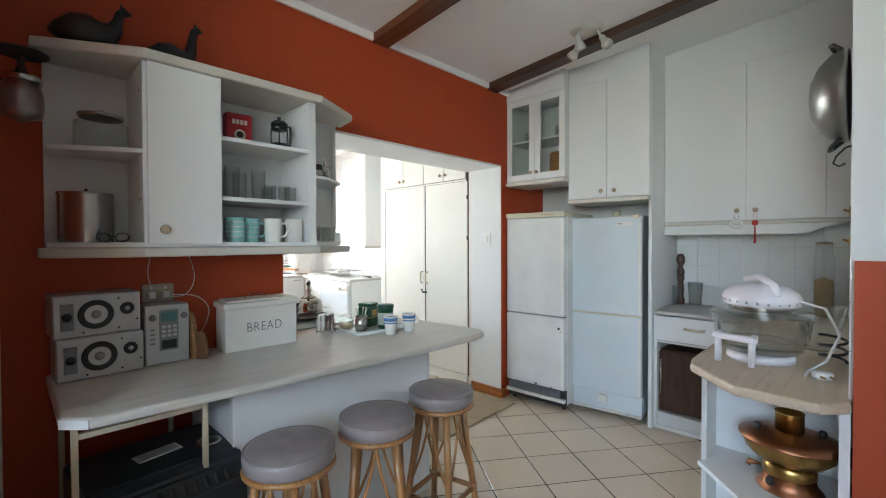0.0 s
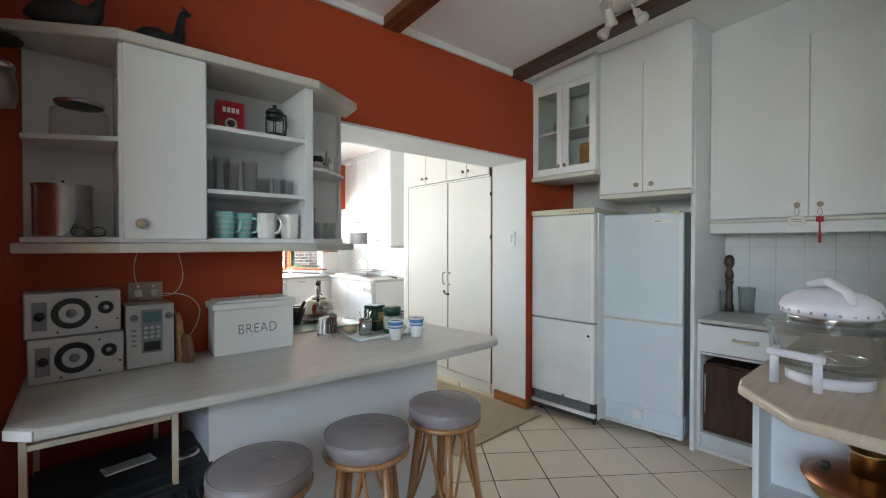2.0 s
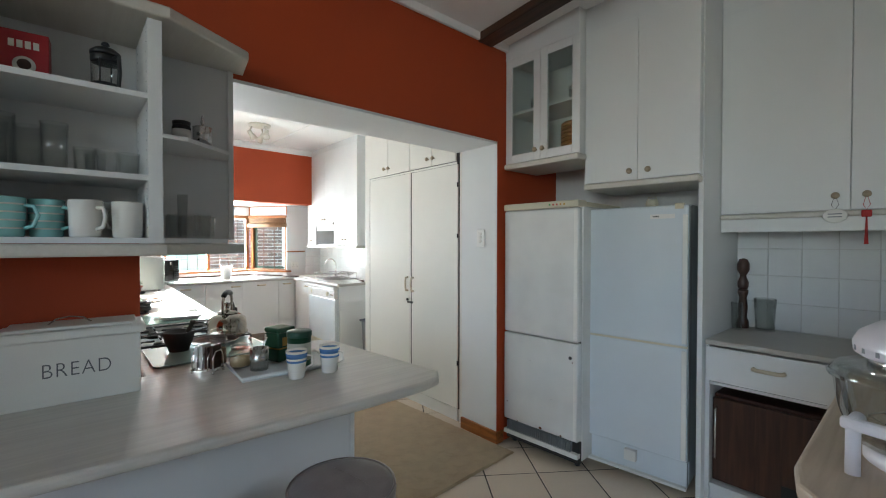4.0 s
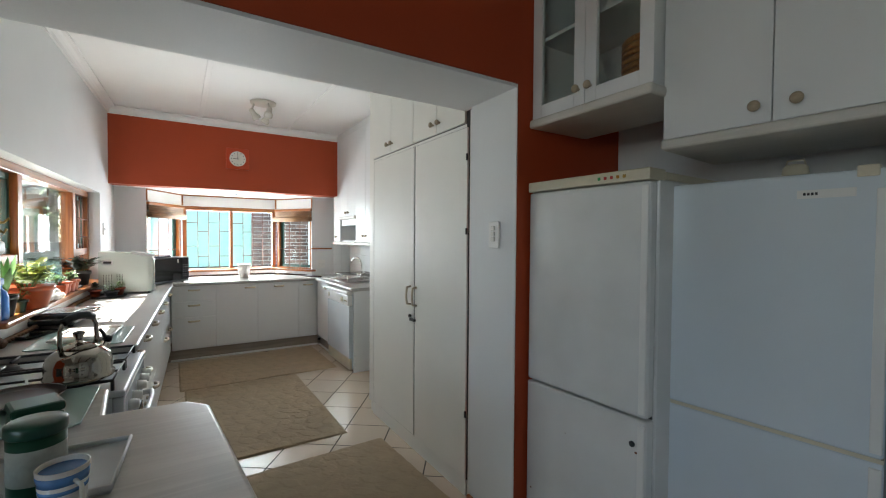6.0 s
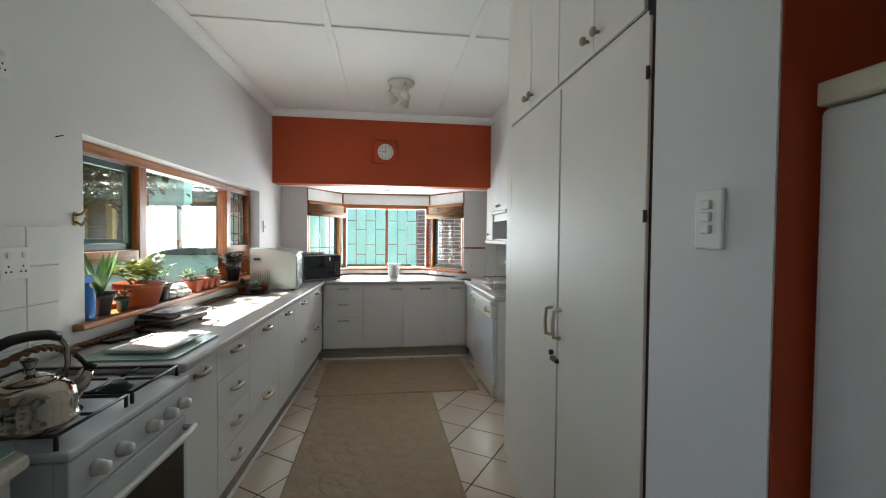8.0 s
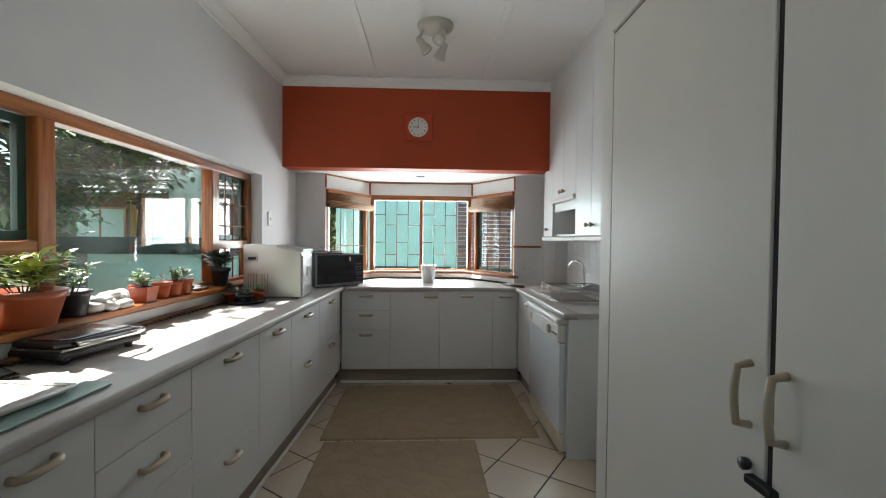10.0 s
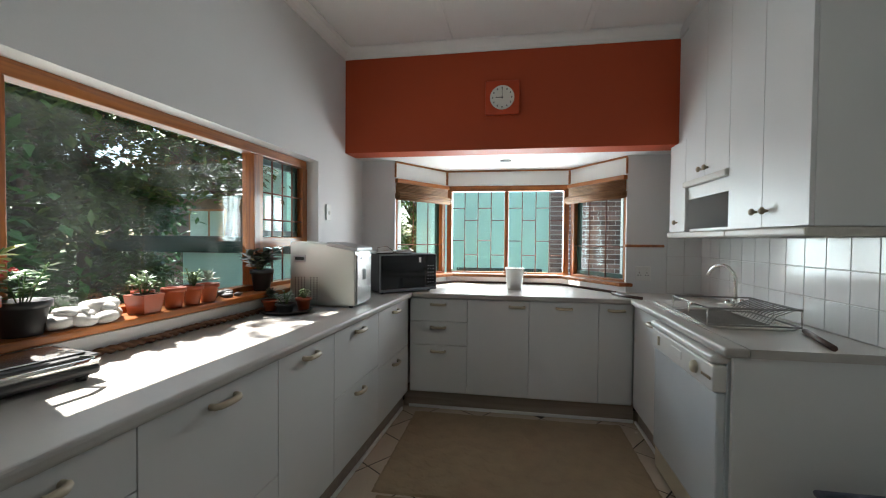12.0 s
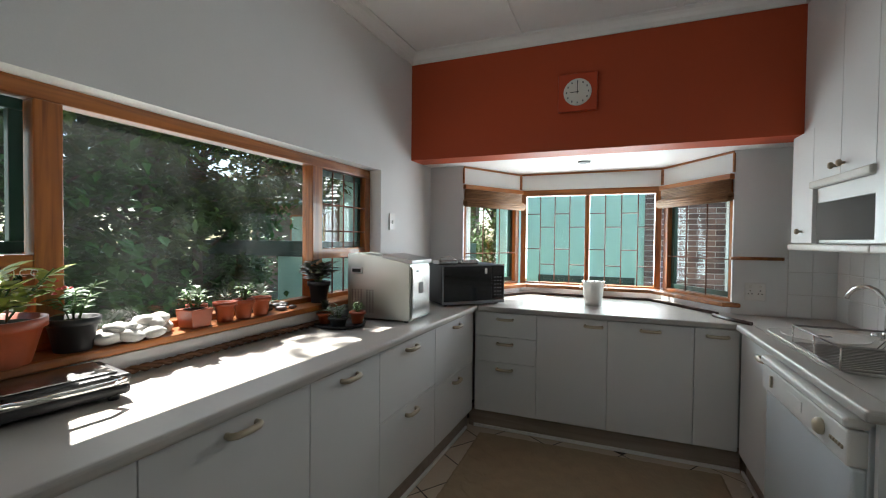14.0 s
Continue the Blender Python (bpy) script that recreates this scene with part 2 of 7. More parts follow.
def prism(bm, outline, z0, z1, bevel=0.0):
    """An outline in x and y, drawn up from z0 to z1."""
    lo = [bm.verts.new((x, y, z0)) for x, y in outline]
    hi = [bm.verts.new((x, y, z1)) for x, y in outline]
    n = len(outline)
    fs = [bm.faces.new(lo[::-1]), bm.faces.new(hi)]
    for i in range(n):
        fs.append(bm.faces.new((lo[i], lo[(i + 1) % n], hi[(i + 1) % n], hi[i])))
    bmesh.ops.recalc_face_normals(bm, faces=fs)
    if bevel:
        es = [e for e in bm.edges if e.verts[0] in hi and e.verts[1] in hi or e.verts[0] in lo and e.verts[1] in lo]
        bmesh.ops.bevel(bm, geom=es, offset=bevel, segments=3, profile=0.5, affect="EDGES")
    return bm


def mesh_of(name, bm, mat):
    me = bpy.data.meshes.new(name)
    bm.to_mesh(me)
    bm.free()
    me.materials.append(mat)
    return me


def part(name, bm, mat, parent, label="", at=None):
    ob = new(name, mesh_of(name, bm, mat))
    ob.parent = parent
    if at is not None:
        ob.matrix_basis = at
    return tagged(ob, label)


def thing(name, label, category, at=None, group="", kind="", bm=None, mat=None):
    ob = new(name, mesh_of(name, bm, mat) if bm is not None else None)
    if at is not None:
        ob.matrix_basis = at
    return tagged(ob, label, category, group, kind)


def structure(name, bm, mat, label, at=None):
    return thing(name, label, "structure", at, kind="structure", bm=bm, mat=mat)


ML = pose(-6.49, 1.22, 0, 0, 0, -2.12)  # along the long kitchen wall: x from the end wall, y out from the wall
CEIL1 = lambda x: 2.80 + 0.088 * (x + 2.25)

# ---- the two rooms ----
# floor bed with the tiles laid on it further down
floor = structure("floor", B(-8.0, -3.6, -0.12, 3.2, 4.6, -0.0015), M_GROUT, "beige ceramic floor tiles laid diagonally with dark grout")

# Unseen floor, kept dull brown so that it bounces little light.
bm = B(-2.25, -3.4, -0.0014, 3.0, -0.73, -0.0005)
box(bm, 0.43, -0.73, -0.0014, 3.0, 1.9, -0.0005)
structure("floor_passage", bm, material("plain brown floor", (0.20, 0.15, 0.11), 0.5, vary=0.15, scale=3), "plain brown floor added in the unseen area")

# partition between breakfast room and kitchen: pier, header over the opening, stub by the refrigerators
bm = B(-2.66, -3.4, -0.02, -2.25, 1.092, 2.12)
box(bm, -2.66, -3.4, 2.12, -2.25, 3.85, 3.1)
box(bm, -2.60, 3.14, -0.02, -2.25, 3.85, 2.12)
wall_partition = structure("wall_partition", bm, M_RED, "terracotta red painted wall with a wide opening")
bm = B(-2.664, 1.094, 2.105, -2.254, 3.14, 2.119)
box(bm, -2.602, 3.135, 0.086, -2.254, 3.1395, 2.105)
structure("opening_lining", bm, M_WHITE_WALL, "white painted soffit and jamb of the opening")
bm = B(-2.72, 1.05, 2.121, -2.662, 4.0, 2.9)
structure("wall_kitchen_header", bm, M_WHITE_WALL, "white wall above the opening, kitchen side")
bm = B(-2.40, 3.122, 0.0, -2.237, 3.138, 0.085, bevel=0.004)
box(bm, -2.602, 3.122, 0.0, -2.40, 3.138, 0.085, bevel=0.004)
box(bm, -2.249, 3.138, 0.0, -2.237, 3.20, 0.085, bevel=0.004)
structure("baseboard", bm, M_FRAME_X, "varnished timber skirting board on the jamb")

# breakfast room shell
structure("wall_north", B(-2.25, 3.85, -0.02, -1.15, 4.45, 3.2), M_WHITE_WALL, "white wall behind the refrigerators")
structure("wall_north_alcove", B(-1.15, 4.05, -0.02, 0.4, 4.45, 3.2), M_WHITE_WALL, "white wall behind the tiled worktop")
bm = B(0.055, 1.9, -0.02, 0.30, 4.25, 1.36)
structure("wall_east_lower", bm, M_RED, "terracotta red lower wall beside the corner unit")
structure("wall_east_upper", B(0.045, 1.9, 1.36, 0.30, 4.25, 3.2), M_WHITE_WALL, "white upper wall where the wok hangs")
# Unseen closing walls; their grey is chosen to hold down bounced light.
structure("wall_east_return", B(0.30, 1.9, -0.02, 3.0, 2.1, 3.2), M_UNSEEN, "added unseen grey-beige wall closing the side")
structure("wall_east", B(3.0, -3.4, -0.02, 3.2, 2.1, 3.4), M_UNSEEN, "added unseen grey-beige wall closing the back")
# Opening sized and placed to suit the south lamp.
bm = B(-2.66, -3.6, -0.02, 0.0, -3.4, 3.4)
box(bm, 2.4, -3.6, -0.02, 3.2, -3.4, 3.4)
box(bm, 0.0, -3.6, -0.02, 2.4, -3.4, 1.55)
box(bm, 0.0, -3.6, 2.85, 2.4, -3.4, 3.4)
structure("wall_south", bm, M_UNSEEN, "added unseen wall with an opening for the south lamp")

# Unseen walls added to keep the south lamp's light off parts of the room.
structure("shade_wall_left", B(-2.25, -0.2, 0.861, -1.52, -0.035, 3.1), M_RED, "added unseen red wall that shades the near left wall")
structure("shade_wall_right", B(0.36, 1.0, -0.02, 0.5, 1.899, 3.2), M_UNSEEN, "added unseen wall that shades the wall end and corner unit")
structure("shade_wall_low", B(-2.25, -0.2, -0.02, -1.1, -0.035, 0.86), M_RED, "added low unseen red wall that shades the space under the bar")

bm = bmesh.new()
vs = [bm.verts.new(p) for p in ((-2.66, -3.6, CEIL1(-2.66)), (3.2, -3.6, CEIL1(3.2)), (3.2, 4.5, CEIL1(3.2)), (-2.66, 4.5, CEIL1(-2.66)))]
top = [bm.verts.new(v.co + Vector((0, 0, 0.1))) for v in vs]
bm.faces.new(vs[::-1]), bm.faces.new(top)
for i in range(4):
    bm.faces.new((vs[i], vs[(i + 1) % 4], top[(i + 1) % 4], top[i]))
structure("ceiling_breakfast", bm, M_CEILING, "white sloping ceiling between exposed beams")
for y, m, lab in ((1.71, M_BEAM_RED, "red-brown stained ceiling beam"), (2.935, M_BEAM_DARK, "dark brown stained ceiling beam"), (0.45, M_BEAM_RED, "red-brown stained ceiling beam"), (-0.9, M_BEAM_DARK, "dark brown stained ceiling beam")):
    bm = B(0, 0, -0.055, 5.3, 0.13, 0.06, bevel=0.004)
    beam = thing("ceiling_beam", lab, "beam", pose(-2.25, y, CEIL1(-2.25), 0, -math.degrees(math.atan(0.088)), 0), "ceiling beams", "structure", bm, m)
bm = B(-2.249, -3.4, 2.755, -2.225, 3.4, 2.815, bevel=0.006)
structure("cornice_breakfast", bm, M_CEILING, "white cornice strip along the red wall")

# kitchen long wall with the window opening, in its own slightly turned line
W0, W1, WZ0, WZ1 = 0.43, 2.815, 0.97, 1.848
ks = structure("wall_kitchen_south", B(-0.6, -0.185, WZ1, 3.9, 0.0, 2.9), M_WHITE_WALL, "white painted kitchen wall with a long window", ML)
for nm, dims in (("wall_pier", (-0.6, -0.185, -0.02, W0, 0.0, WZ1)), ("wall_pier", (W1, -0.185, -0.02, 3.9, 0.0, WZ1)), ("wall_apron", (W0, -0.185, -0.02, W1, 0.0, WZ0))):
    part(nm, B(*dims), M_WHITE_WALL, ks)

structure("wall_end_red", B(-6.70, 1.15, 1.99, -6.495, 3.72, 2.95), M_RED, "terracotta red wall band above the bay window")
structure("wall_end_corner", B(-6.70, 3.721, 1.993, -6.61, 3.999, 2.95), M_WHITE_WALL, "white wall beside the red band")
structure("wall_kitchen_north", B(-7.0, 4.0, -0.02, -2.66, 4.2, 2.95), M_WHITE_WALL, "white kitchen wall behind the sink")
structure("ceiling_kitchen", B(-6.72, 0.7, 2.80, -2.66, 4.2, 2.92), M_CEILING, "white board ceiling with cover strips")
bm = bmesh.new()
for y in (2.07, 3.045):
    box(bm, -6.5, y - 0.022, 2.788, -2.66, y + 0.022, 2.802, bevel=0.004)
for x in (-4.525,):
    box(bm, x - 0.022, 1.0, 2.789, x + 0.022, 4.0, 2.803, bevel=0.004)
structure("ceiling_strips", bm, M_CEILING, "white cover strips on the ceiling joints")


def cornice(length):
    """A coved cornice along x, its back at y = 0 and top at z = 0."""
    bm = bmesh.new()
    prof = [(0, 0), (0, -0.075), (0.012, -0.075)] + [(0.012 + 0.056 * (1 - math.cos(a)), -0.068 + 0.056 * math.sin(a)) for a in (0.0, 0.4, 0.8, 1.2, 1.57)] + [(0.075, -0.012), (0.075, 0)]
    a = [bm.verts.new((0, y, z)) for y, z in prof]
    b = [bm.verts.new((length, y, z)) for y, z in prof]
    fs = [bm.faces.new(a), bm.faces.new(b[::-1])]
    for i in range(len(prof)):
        j = (i + 1) % len(prof)
        fs.append(bm.faces.new((a[i], b[i], b[j], a[j])))
    bmesh.ops.recalc_face_normals(bm, faces=fs)
    return bm


structure("cornice_south", cornice(3.9), M_CEILING, "white coved cornice", ML @ pose(0, 0.001, 2.799))
structure("cornice_end", cornice(2.5), M_CEILING, "white coved cornice", pose(-6.494, 3.7, 2.798, 0, 0, -90))

# bay: soffit, side panels, walls under and over the windows
bm = prism(bmesh.new(), [(-6.70, 1.1), (-6.70, 4.0), (-7.05, 4.0), (-7.65, 3.2), (-7.65, 1.75), (-7.05, 1.1)], 1.99, 2.1)
structure("bay_soffit", bm, M_CEILING, "white soffit of the bay")
structure("wall_bay_left", B(-7.05, 0.9, -0.02, -6.85, 1.53, 1.992), M_WHITE_WALL, "white wall beside the bay window")
structure("wall_bay_right", B(-7.05, 3.44, -0.02, -6.85, 4.1, 1.992), M_WHITE_WALL, "white wall beside the bay window")
BAY = [(-6.85, 1.53), (-7.45, 1.89), (-7.45, 3.07), (-6.85, 3.44)]


def along(p, q):
    """A pose at p with its x axis towards q."""
    a = math.degrees(math.atan2(q[1] - p[1], q[0] - p[0]))
    return pose(p[0], p[1], 0, 0, 0, a), math.hypot(q[0] - p[0], q[1] - p[1])


for i in range(3):
    m, d = along(BAY[i], BAY[i + 1])
    bm = B(0, 0, -0.02, d, 0.14, 0.955)
    box(bm, 0, 0, 1.84, d, 0.14, 1.99)
    structure("wall_bay_under", bm, M_WHITE_WALL, "white wall under and over the bay window", m)
    bm = B(0, -0.012, 1.972, d, 0.0, 1.987, bevel=0.003)
    box(bm, -0.008, -0.012, 1.845, 0.008, 0.0, 1.972, bevel=0.003)
    box(bm, d - 0.008, -0.012, 1.845, d + 0.008, 0.0, 1.972, bevel=0.003)
    structure("trim", bm, M_FRAME_X, "thin varnished timber beading", m)

# ---- windows ----
def timber_window(name, label, at, w, z0, z1, depth, posts, panes, pane_mat=M_GLASS):
    """A varnished frame in an opening, x along the wall and y outwards, with panes between the posts."""
    win = thing(name, label, "window", at, kind="structure")
    f = 0.055
    part("head", B(0, 0, z1 - f, w, depth, z1, bevel=0.004), M_FRAME_X, win)
    part("sill_rail", B(0, 0, z0, w, depth, z0 + f * 0.7, bevel=0.004), M_FRAME_X, win)
    for x0, x1 in posts:
        part("post", B(x0, -0.004, z0 + f * 0.7, x1, depth + 0.004, z1 - f, bevel=0.004), M_FRAME, win)
    for x0, x1 in panes:
        p = part("pane", B(x0, depth * 0.6, z0 + f * 0.7, x1, depth * 0.6 + 0.004, z1 - f), pane_mat, win)
        p.visible_shadow = False
    return win


def sash(win, x0, x1, z0, z1, y, colour=M_GREEN_DARK):
    """An opening steel light: four rails."""
    s = part("sash", B(x0, y, z0, x1, y + 0.03, z0 + 0.035, bevel=0.003), colour, win, "bottle green opening sash")
    part("rail", B(x0, y, z1 - 0.035, x1, y + 0.03, z1, bevel=0.003), colour, s)
    part("stile", B(x0, y, z0 + 0.035, x0 + 0.035, y + 0.03, z1 - 0.035, bevel=0.003), colour, s)
    part("stile", B(x1 - 0.035, y, z0 + 0.035, x1, y + 0.03, z1 - 0.035, bevel=0.003), colour, s)
    return s


# the long window: x runs towards the far end here, so that y points outwards
MW = ML @ pose(W1, -0.09, 0, 0, 0, 180)
LW = W1 - W0
P1, P2 = W1 - 2.255, W1 - 1.015
win = timber_window("window_1", "long varnished timber window with green opening sashes", MW, LW, WZ0 + 0.03, WZ1, 0.07,
                    [(0, 0.05), (P1, P1 + 0.075), (P2, P2 + 0.085), (LW - 0.06, LW)], [(0.05, P1), (P1 + 0.075, P2), (P2 + 0.085, LW - 0.06)], M_GLASS_DUSTY)
for x0, x1 in ((0.05, P1), (P2 + 0.085, LW - 0.06)):
    part("transom", B(x0, 0, 1.255, x1, 0.07, 1.315, bevel=0.004), M_FRAME_X, win)
    sash(win, x0 + 0.01, x1 - 0.01, 1.32, WZ1 - 0.06, 0.03)
for x in (P2 + 0.195, P2 + 0.305, P2 + 0.415):
    part("bar", T([(x, 0.012, 1.0), (x, 0.012, 1.78)], 0.005, 6), M_RUST, win)
for z in (1.42, 1.58):
    part("bar", T([(P2 + 0.06, 0.006, z), (LW - 0.05, 0.006, z)], 0.005, 6), M_RUST, win)
bm = B(W0 - 0.02, -0.16, 0.982, W1 + 0.075, 0.045, 1.012, bevel=0.008)
structure("window_sill", bm, M_FRAME_X, "varnished timber window sill with potted plants", ML)

# the bay's three windows
for i, nm in enumerate(("window_2", "window_3", "window_4")):
    m, d = along(BAY[i], BAY[i + 1])
    m = m @ pose(0, 0.02, 0)
    mid = [(d / 2 - 0.02, d / 2 + 0.02)] if i == 1 else []
    panes = [(0.05, d / 2 - 0.02), (d / 2 + 0.02, d - 0.05)] if i == 1 else [(0.05, d - 0.05)]
    win = timber_window(nm, "varnished timber bay window with rusty burglar bars", m, d, 0.955, 1.84, 0.07, [(0, 0.05), *mid, (d - 0.05, d)], panes)
    for x0, x1 in panes:
        if i != 1:
            sash(win, x0 + 0.005, x1 - 0.005, 1.0, 1.78, 0.03)
        n = 4 if i == 1 else 3
        for k in range(1, n):
            x = x0 + (x1 - x0) * k / n
            part("bar", T([(x, 0.004, 0.995), (x, 0.004, 1.785)], 0.005, 6), M_RUST, win)
        for k in range(n):
            xa, xb = x0 + (x1 - x0) * k / n, x0 + (x1 - x0) * (k + 1) / n
            for z in ((1.16, 1.5) if k % 2 else (1.3, 1.62)) if i == 1 else (1.26,):
                part("bar", T([(xa, 0.001, z), (xb, 0.001, z)], 0.0045, 6), M_RUST, win)
bm = prism(bmesh.new(), [(-6.80, 1.56), (-7.41, 1.92), (-7.41, 3.04), (-6.80, 3.42), (-6.72, 3.46), (-6.72, 3.36), (-7.30, 2.98), (-7.30, 1.98), (-6.80, 1.68)], 0.957, 0.985, bevel=0.006)
structure("bay_sill", bm, M_FRAME_X, "varnished timber sill of the bay window")

# ---- cabinets and appliances ----
def knob(parent, x, y, z, axis="-y", r=0.016):
    bm = turned([(0.006, 0), (0.007, 0.012), (r, 0.018), (r * 1.02, 0.026), (r * 0.7, 0.032), (0, 0.033)], 14)
    rot = {"-y": pose(x, y, z, 90, 0, 0), "x": pose(x, y, z, 0, 90, 0), "y": pose(x, y, z, -90, 0, 0)}[axis]
    part("knob", bm, M_KNOB, parent, "turned wooden knob", rot)


def bow_handle(parent, at, w=0.105):
    """A beige bow handle; x along, y out of the door."""
    pts = [(-w / 2, 0, 0), (-w / 2, 0.016, 0)] + [(-w / 2 + 0.014 + (w - 0.028) * k / 6, 0.027 + 0.003 * math.sin(math.pi * k / 6), 0) for k in range(7)] + [(w / 2, 0.016, 0), (w / 2, 0, 0)]
    bm = T(pts, 0.0105, 8)
    part("handle", bm, M_HANDLE, parent, "beige bow handle", at)


def cabinet(name, label, at, w, d, z0, z1, fronts, body=M_CAB, front=M_CAB, group="", category="cabinet"):
    """A carcass with its front at y = 0 facing -y, x from 0 to w; fronts: (x0, x1, z0, z1, handle, hx, hz)."""
    cab = thing(name, label, category, at, group)
    part("body", B(0.001, 0.019, z0, w - 0.001, d, z1, bevel=0.001), body, cab)
    for x0, x1, a, b, h, hx, hz in fronts:
        door = part("door" if h != "drawer" else "drawer_front", B(x0 + 0.0015, 0, a + 0.0015, x1 - 0.0015, 0.018, b - 0.0015, bevel=0.0018), front, cab)
        if h == "knob":
            knob(door, hx, 0, hz)
        elif h:
            bow_handle(door, pose(hx, 0, hz, 0, 0, 180))
    return cab


# refrigerators
def fridge(label, x, y, w, d, h, split, body, trim_top, kick, turn):
    f = thing("refrigerator", label, "refrigerator", pose(x, y, 0, 0, 0, turn), "refrigerators")
    part("body", B(0, 0.06, 0.04, w, d, h - (0.035 if trim_top else 0), bevel=0.008), body, f)
    lo = part("lower_door", B(0, 0, kick, w, 0.055, split - 0.0035, bevel=0.010, seg=3), body, f)
    up = part("upper_door", B(0, 0, split + 0.0035, w, 0.055, h - (0.045 if trim_top else 0.004), bevel=0.014, seg=3), body, f)
    part("gasket", B(0.01, 0.05, kick, w - 0.01, 0.062, h - 0.05), M_DARK, f)
    part("kick_panel", B(0.004, 0.03, 0.03, w - 0.004, 0.07, kick - 0.008, bevel=0.004), M_DARK if trim_top else body, f)
    for fx in (0.04, w - 0.04):
        part("foot", turned([(0.018, 0), (0.018, 0.03), (0.01, 0.045)], 12, (fx, 0.08, 0)), M_BLACK if trim_top else M_WHITE_PLASTIC, f)
    part("edge_trim", B(w - 0.03, -0.004, split + 0.02, w - 0.004, 0.004, h - 0.06, bevel=0.003), M_WHITE_PLASTIC, up)
    part("edge_trim", B(w - 0.03, -0.004, kick + 0.01, w - 0.004, 0.004, split - 0.02, bevel=0.003), M_WHITE_PLASTIC, lo)
    return f, up, lo


f1, up1, lo1 = fridge("aged white refrigerator with rust marks and a cream control strip", -2.238, 3.20, 0.565, 0.6, 1.68, 0.79, M_FRIDGE_OLD, True, 0.175, 3.0)
strip = part("control_strip", B(0, -0.006, 1.637, 0.565, 0.10, 1.68, bevel=0.005), M_TRIM_CREAM, f1, "cream control strip with coloured lamps")
for k, c in enumerate(((0.03, 0.3, 0.08), (0.45, 0.03, 0.02), (0.45, 0.03, 0.02), (0.5, 0.22, 0.02), (0.5, 0.3, 0.05))):
    part("lamp", B(0.36 + 0.026 * k, -0.008, 1.652, 0.372 + 0.026 * k, -0.004, 1.664, bevel=0.002), material("indicator", c, 0.3), strip)
part("top_panel", B(0.0, 0.1, 1.643, 0.565, 0.6, 1.673, bevel=0.006), M_TRIM_CREAM, f1)
part("lock", turned([(0.011, 0), (0.011, 0.004), (0.006, 0.006), (0.0, 0.006)], 14), M_BLACK, lo1, "small dark door lock", pose(0.515, 0.0, 0.695, 90, 0, 0))
M_STAIN = material("rust stain", (0.16, 0.06, 0.02), 0.8, vary=0.3, scale=60)
for sx, sz, sw in ((0.53, 0.668, 0.006), (0.555, 0.60, 0.004), (0.03, 0.30, 0.005), (0.30, 0.19, 0.012), (0.45, 0.186, 0.008), (0.12, 0.183, 0.006), (0.22, 0.62, 0.003), (0.38, 0.40, 0.003)):
    part("rust_spot", turned([(0.0, 0.0011), (0.5, 0.0009), (1.0, 0.0004), (0.8, 0.0)], 9), M_STAIN, lo1, at=pose(sx, 0.0, sz, 90, 0, 0) @ Matrix.Diagonal((sw, sw * 0.7, 1, 1)))
f2, up2, lo2 = fridge("white two-door refrigerator with a small badge", -1.728, 3.385, 0.60, 0.44, 1.632, 0.832, M_FRIDGE, False, 0.19, 6.0)
part("badge", B(0.40, -0.002, 1.553, 0.53, 0.001, 1.578, bevel=0.001), M_WHITE_PLASTIC, up2, "white badge with dark marks")
for k in range(4):
    part("letter_bar", B(0.415 + 0.009 * k, -0.003, 1.562, 0.421 + 0.009 * k, -0.0015, 1.570), M_BLACK, up2)
part("hinge", B(0.53, -0.006, 1.605, 0.575, 0.03, 1.637, bevel=0.003), M_TRIM_CREAM, f2, "yellowed hinge cover")
part("side_seal", B(0.6, 0.004, 0.195, 0.606, 0.06, 1.62), M_GREY, f2, "grey door seal")
part("split_trim", B(0.004, 0.004, 0.826, 0.598, 0.05, 0.838), M_TRIM_CREAM, f2, "cream strip between the doors")
part("bottom_rail", B(0.0, -0.012, 0.035, 0.6, 0.02, 0.05, bevel=0.003), M_WHITE_PLASTIC, f2)
part("left_trim", B(-0.002, -0.003, 0.2, 0.014, 0.003, 1.62, bevel=0.002), M_WHITE_PLASTIC, f2)
for z in (0.80, 0.915):
    part("hinge_screw", turned([(0.010, 0), (0.010, 0.003), (0, 0.004)], 12), M_GREY, f2, at=pose(0.035, 0.0, z, 90, 0, 0))
pk = thing("kettle_pot", "small brown pot on top of the refrigerator", "pot", pose(-1.40, 3.62, 1.632) @ Matrix.Scale(0.75, 4))
part("pot", turned([(0.0, 0.0), (0.035, 0.0), (0.05, 0.03), (0.045, 0.06), (0.03, 0.07)], 22), M_TRIM_CREAM, pk)
part("loop", T([(-0.04, 0, 0.055), (-0.03, 0, 0.09), (0.03, 0, 0.09), (0.04, 0, 0.055)], 0.004, 8), M_TRIM_CREAM, pk)
for k in range(30):
    part("grille_slot", B(0.03 + 0.0165 * k, -0.002, 0.105, 0.037 + 0.0165 * k, 0.03, 0.165), M_GREY, f1)
part("grille_rail", B(0.0, 0.0, 0.07, 0.565, 0.04, 0.10, bevel=0.004), M_FRIDGE_OLD, f1)
part("latch_plate", B(0.26, -0.002, 0.10, 0.33, 0.03, 0.165, bevel=0.004), M_WHITE_PLASTIC, f2)

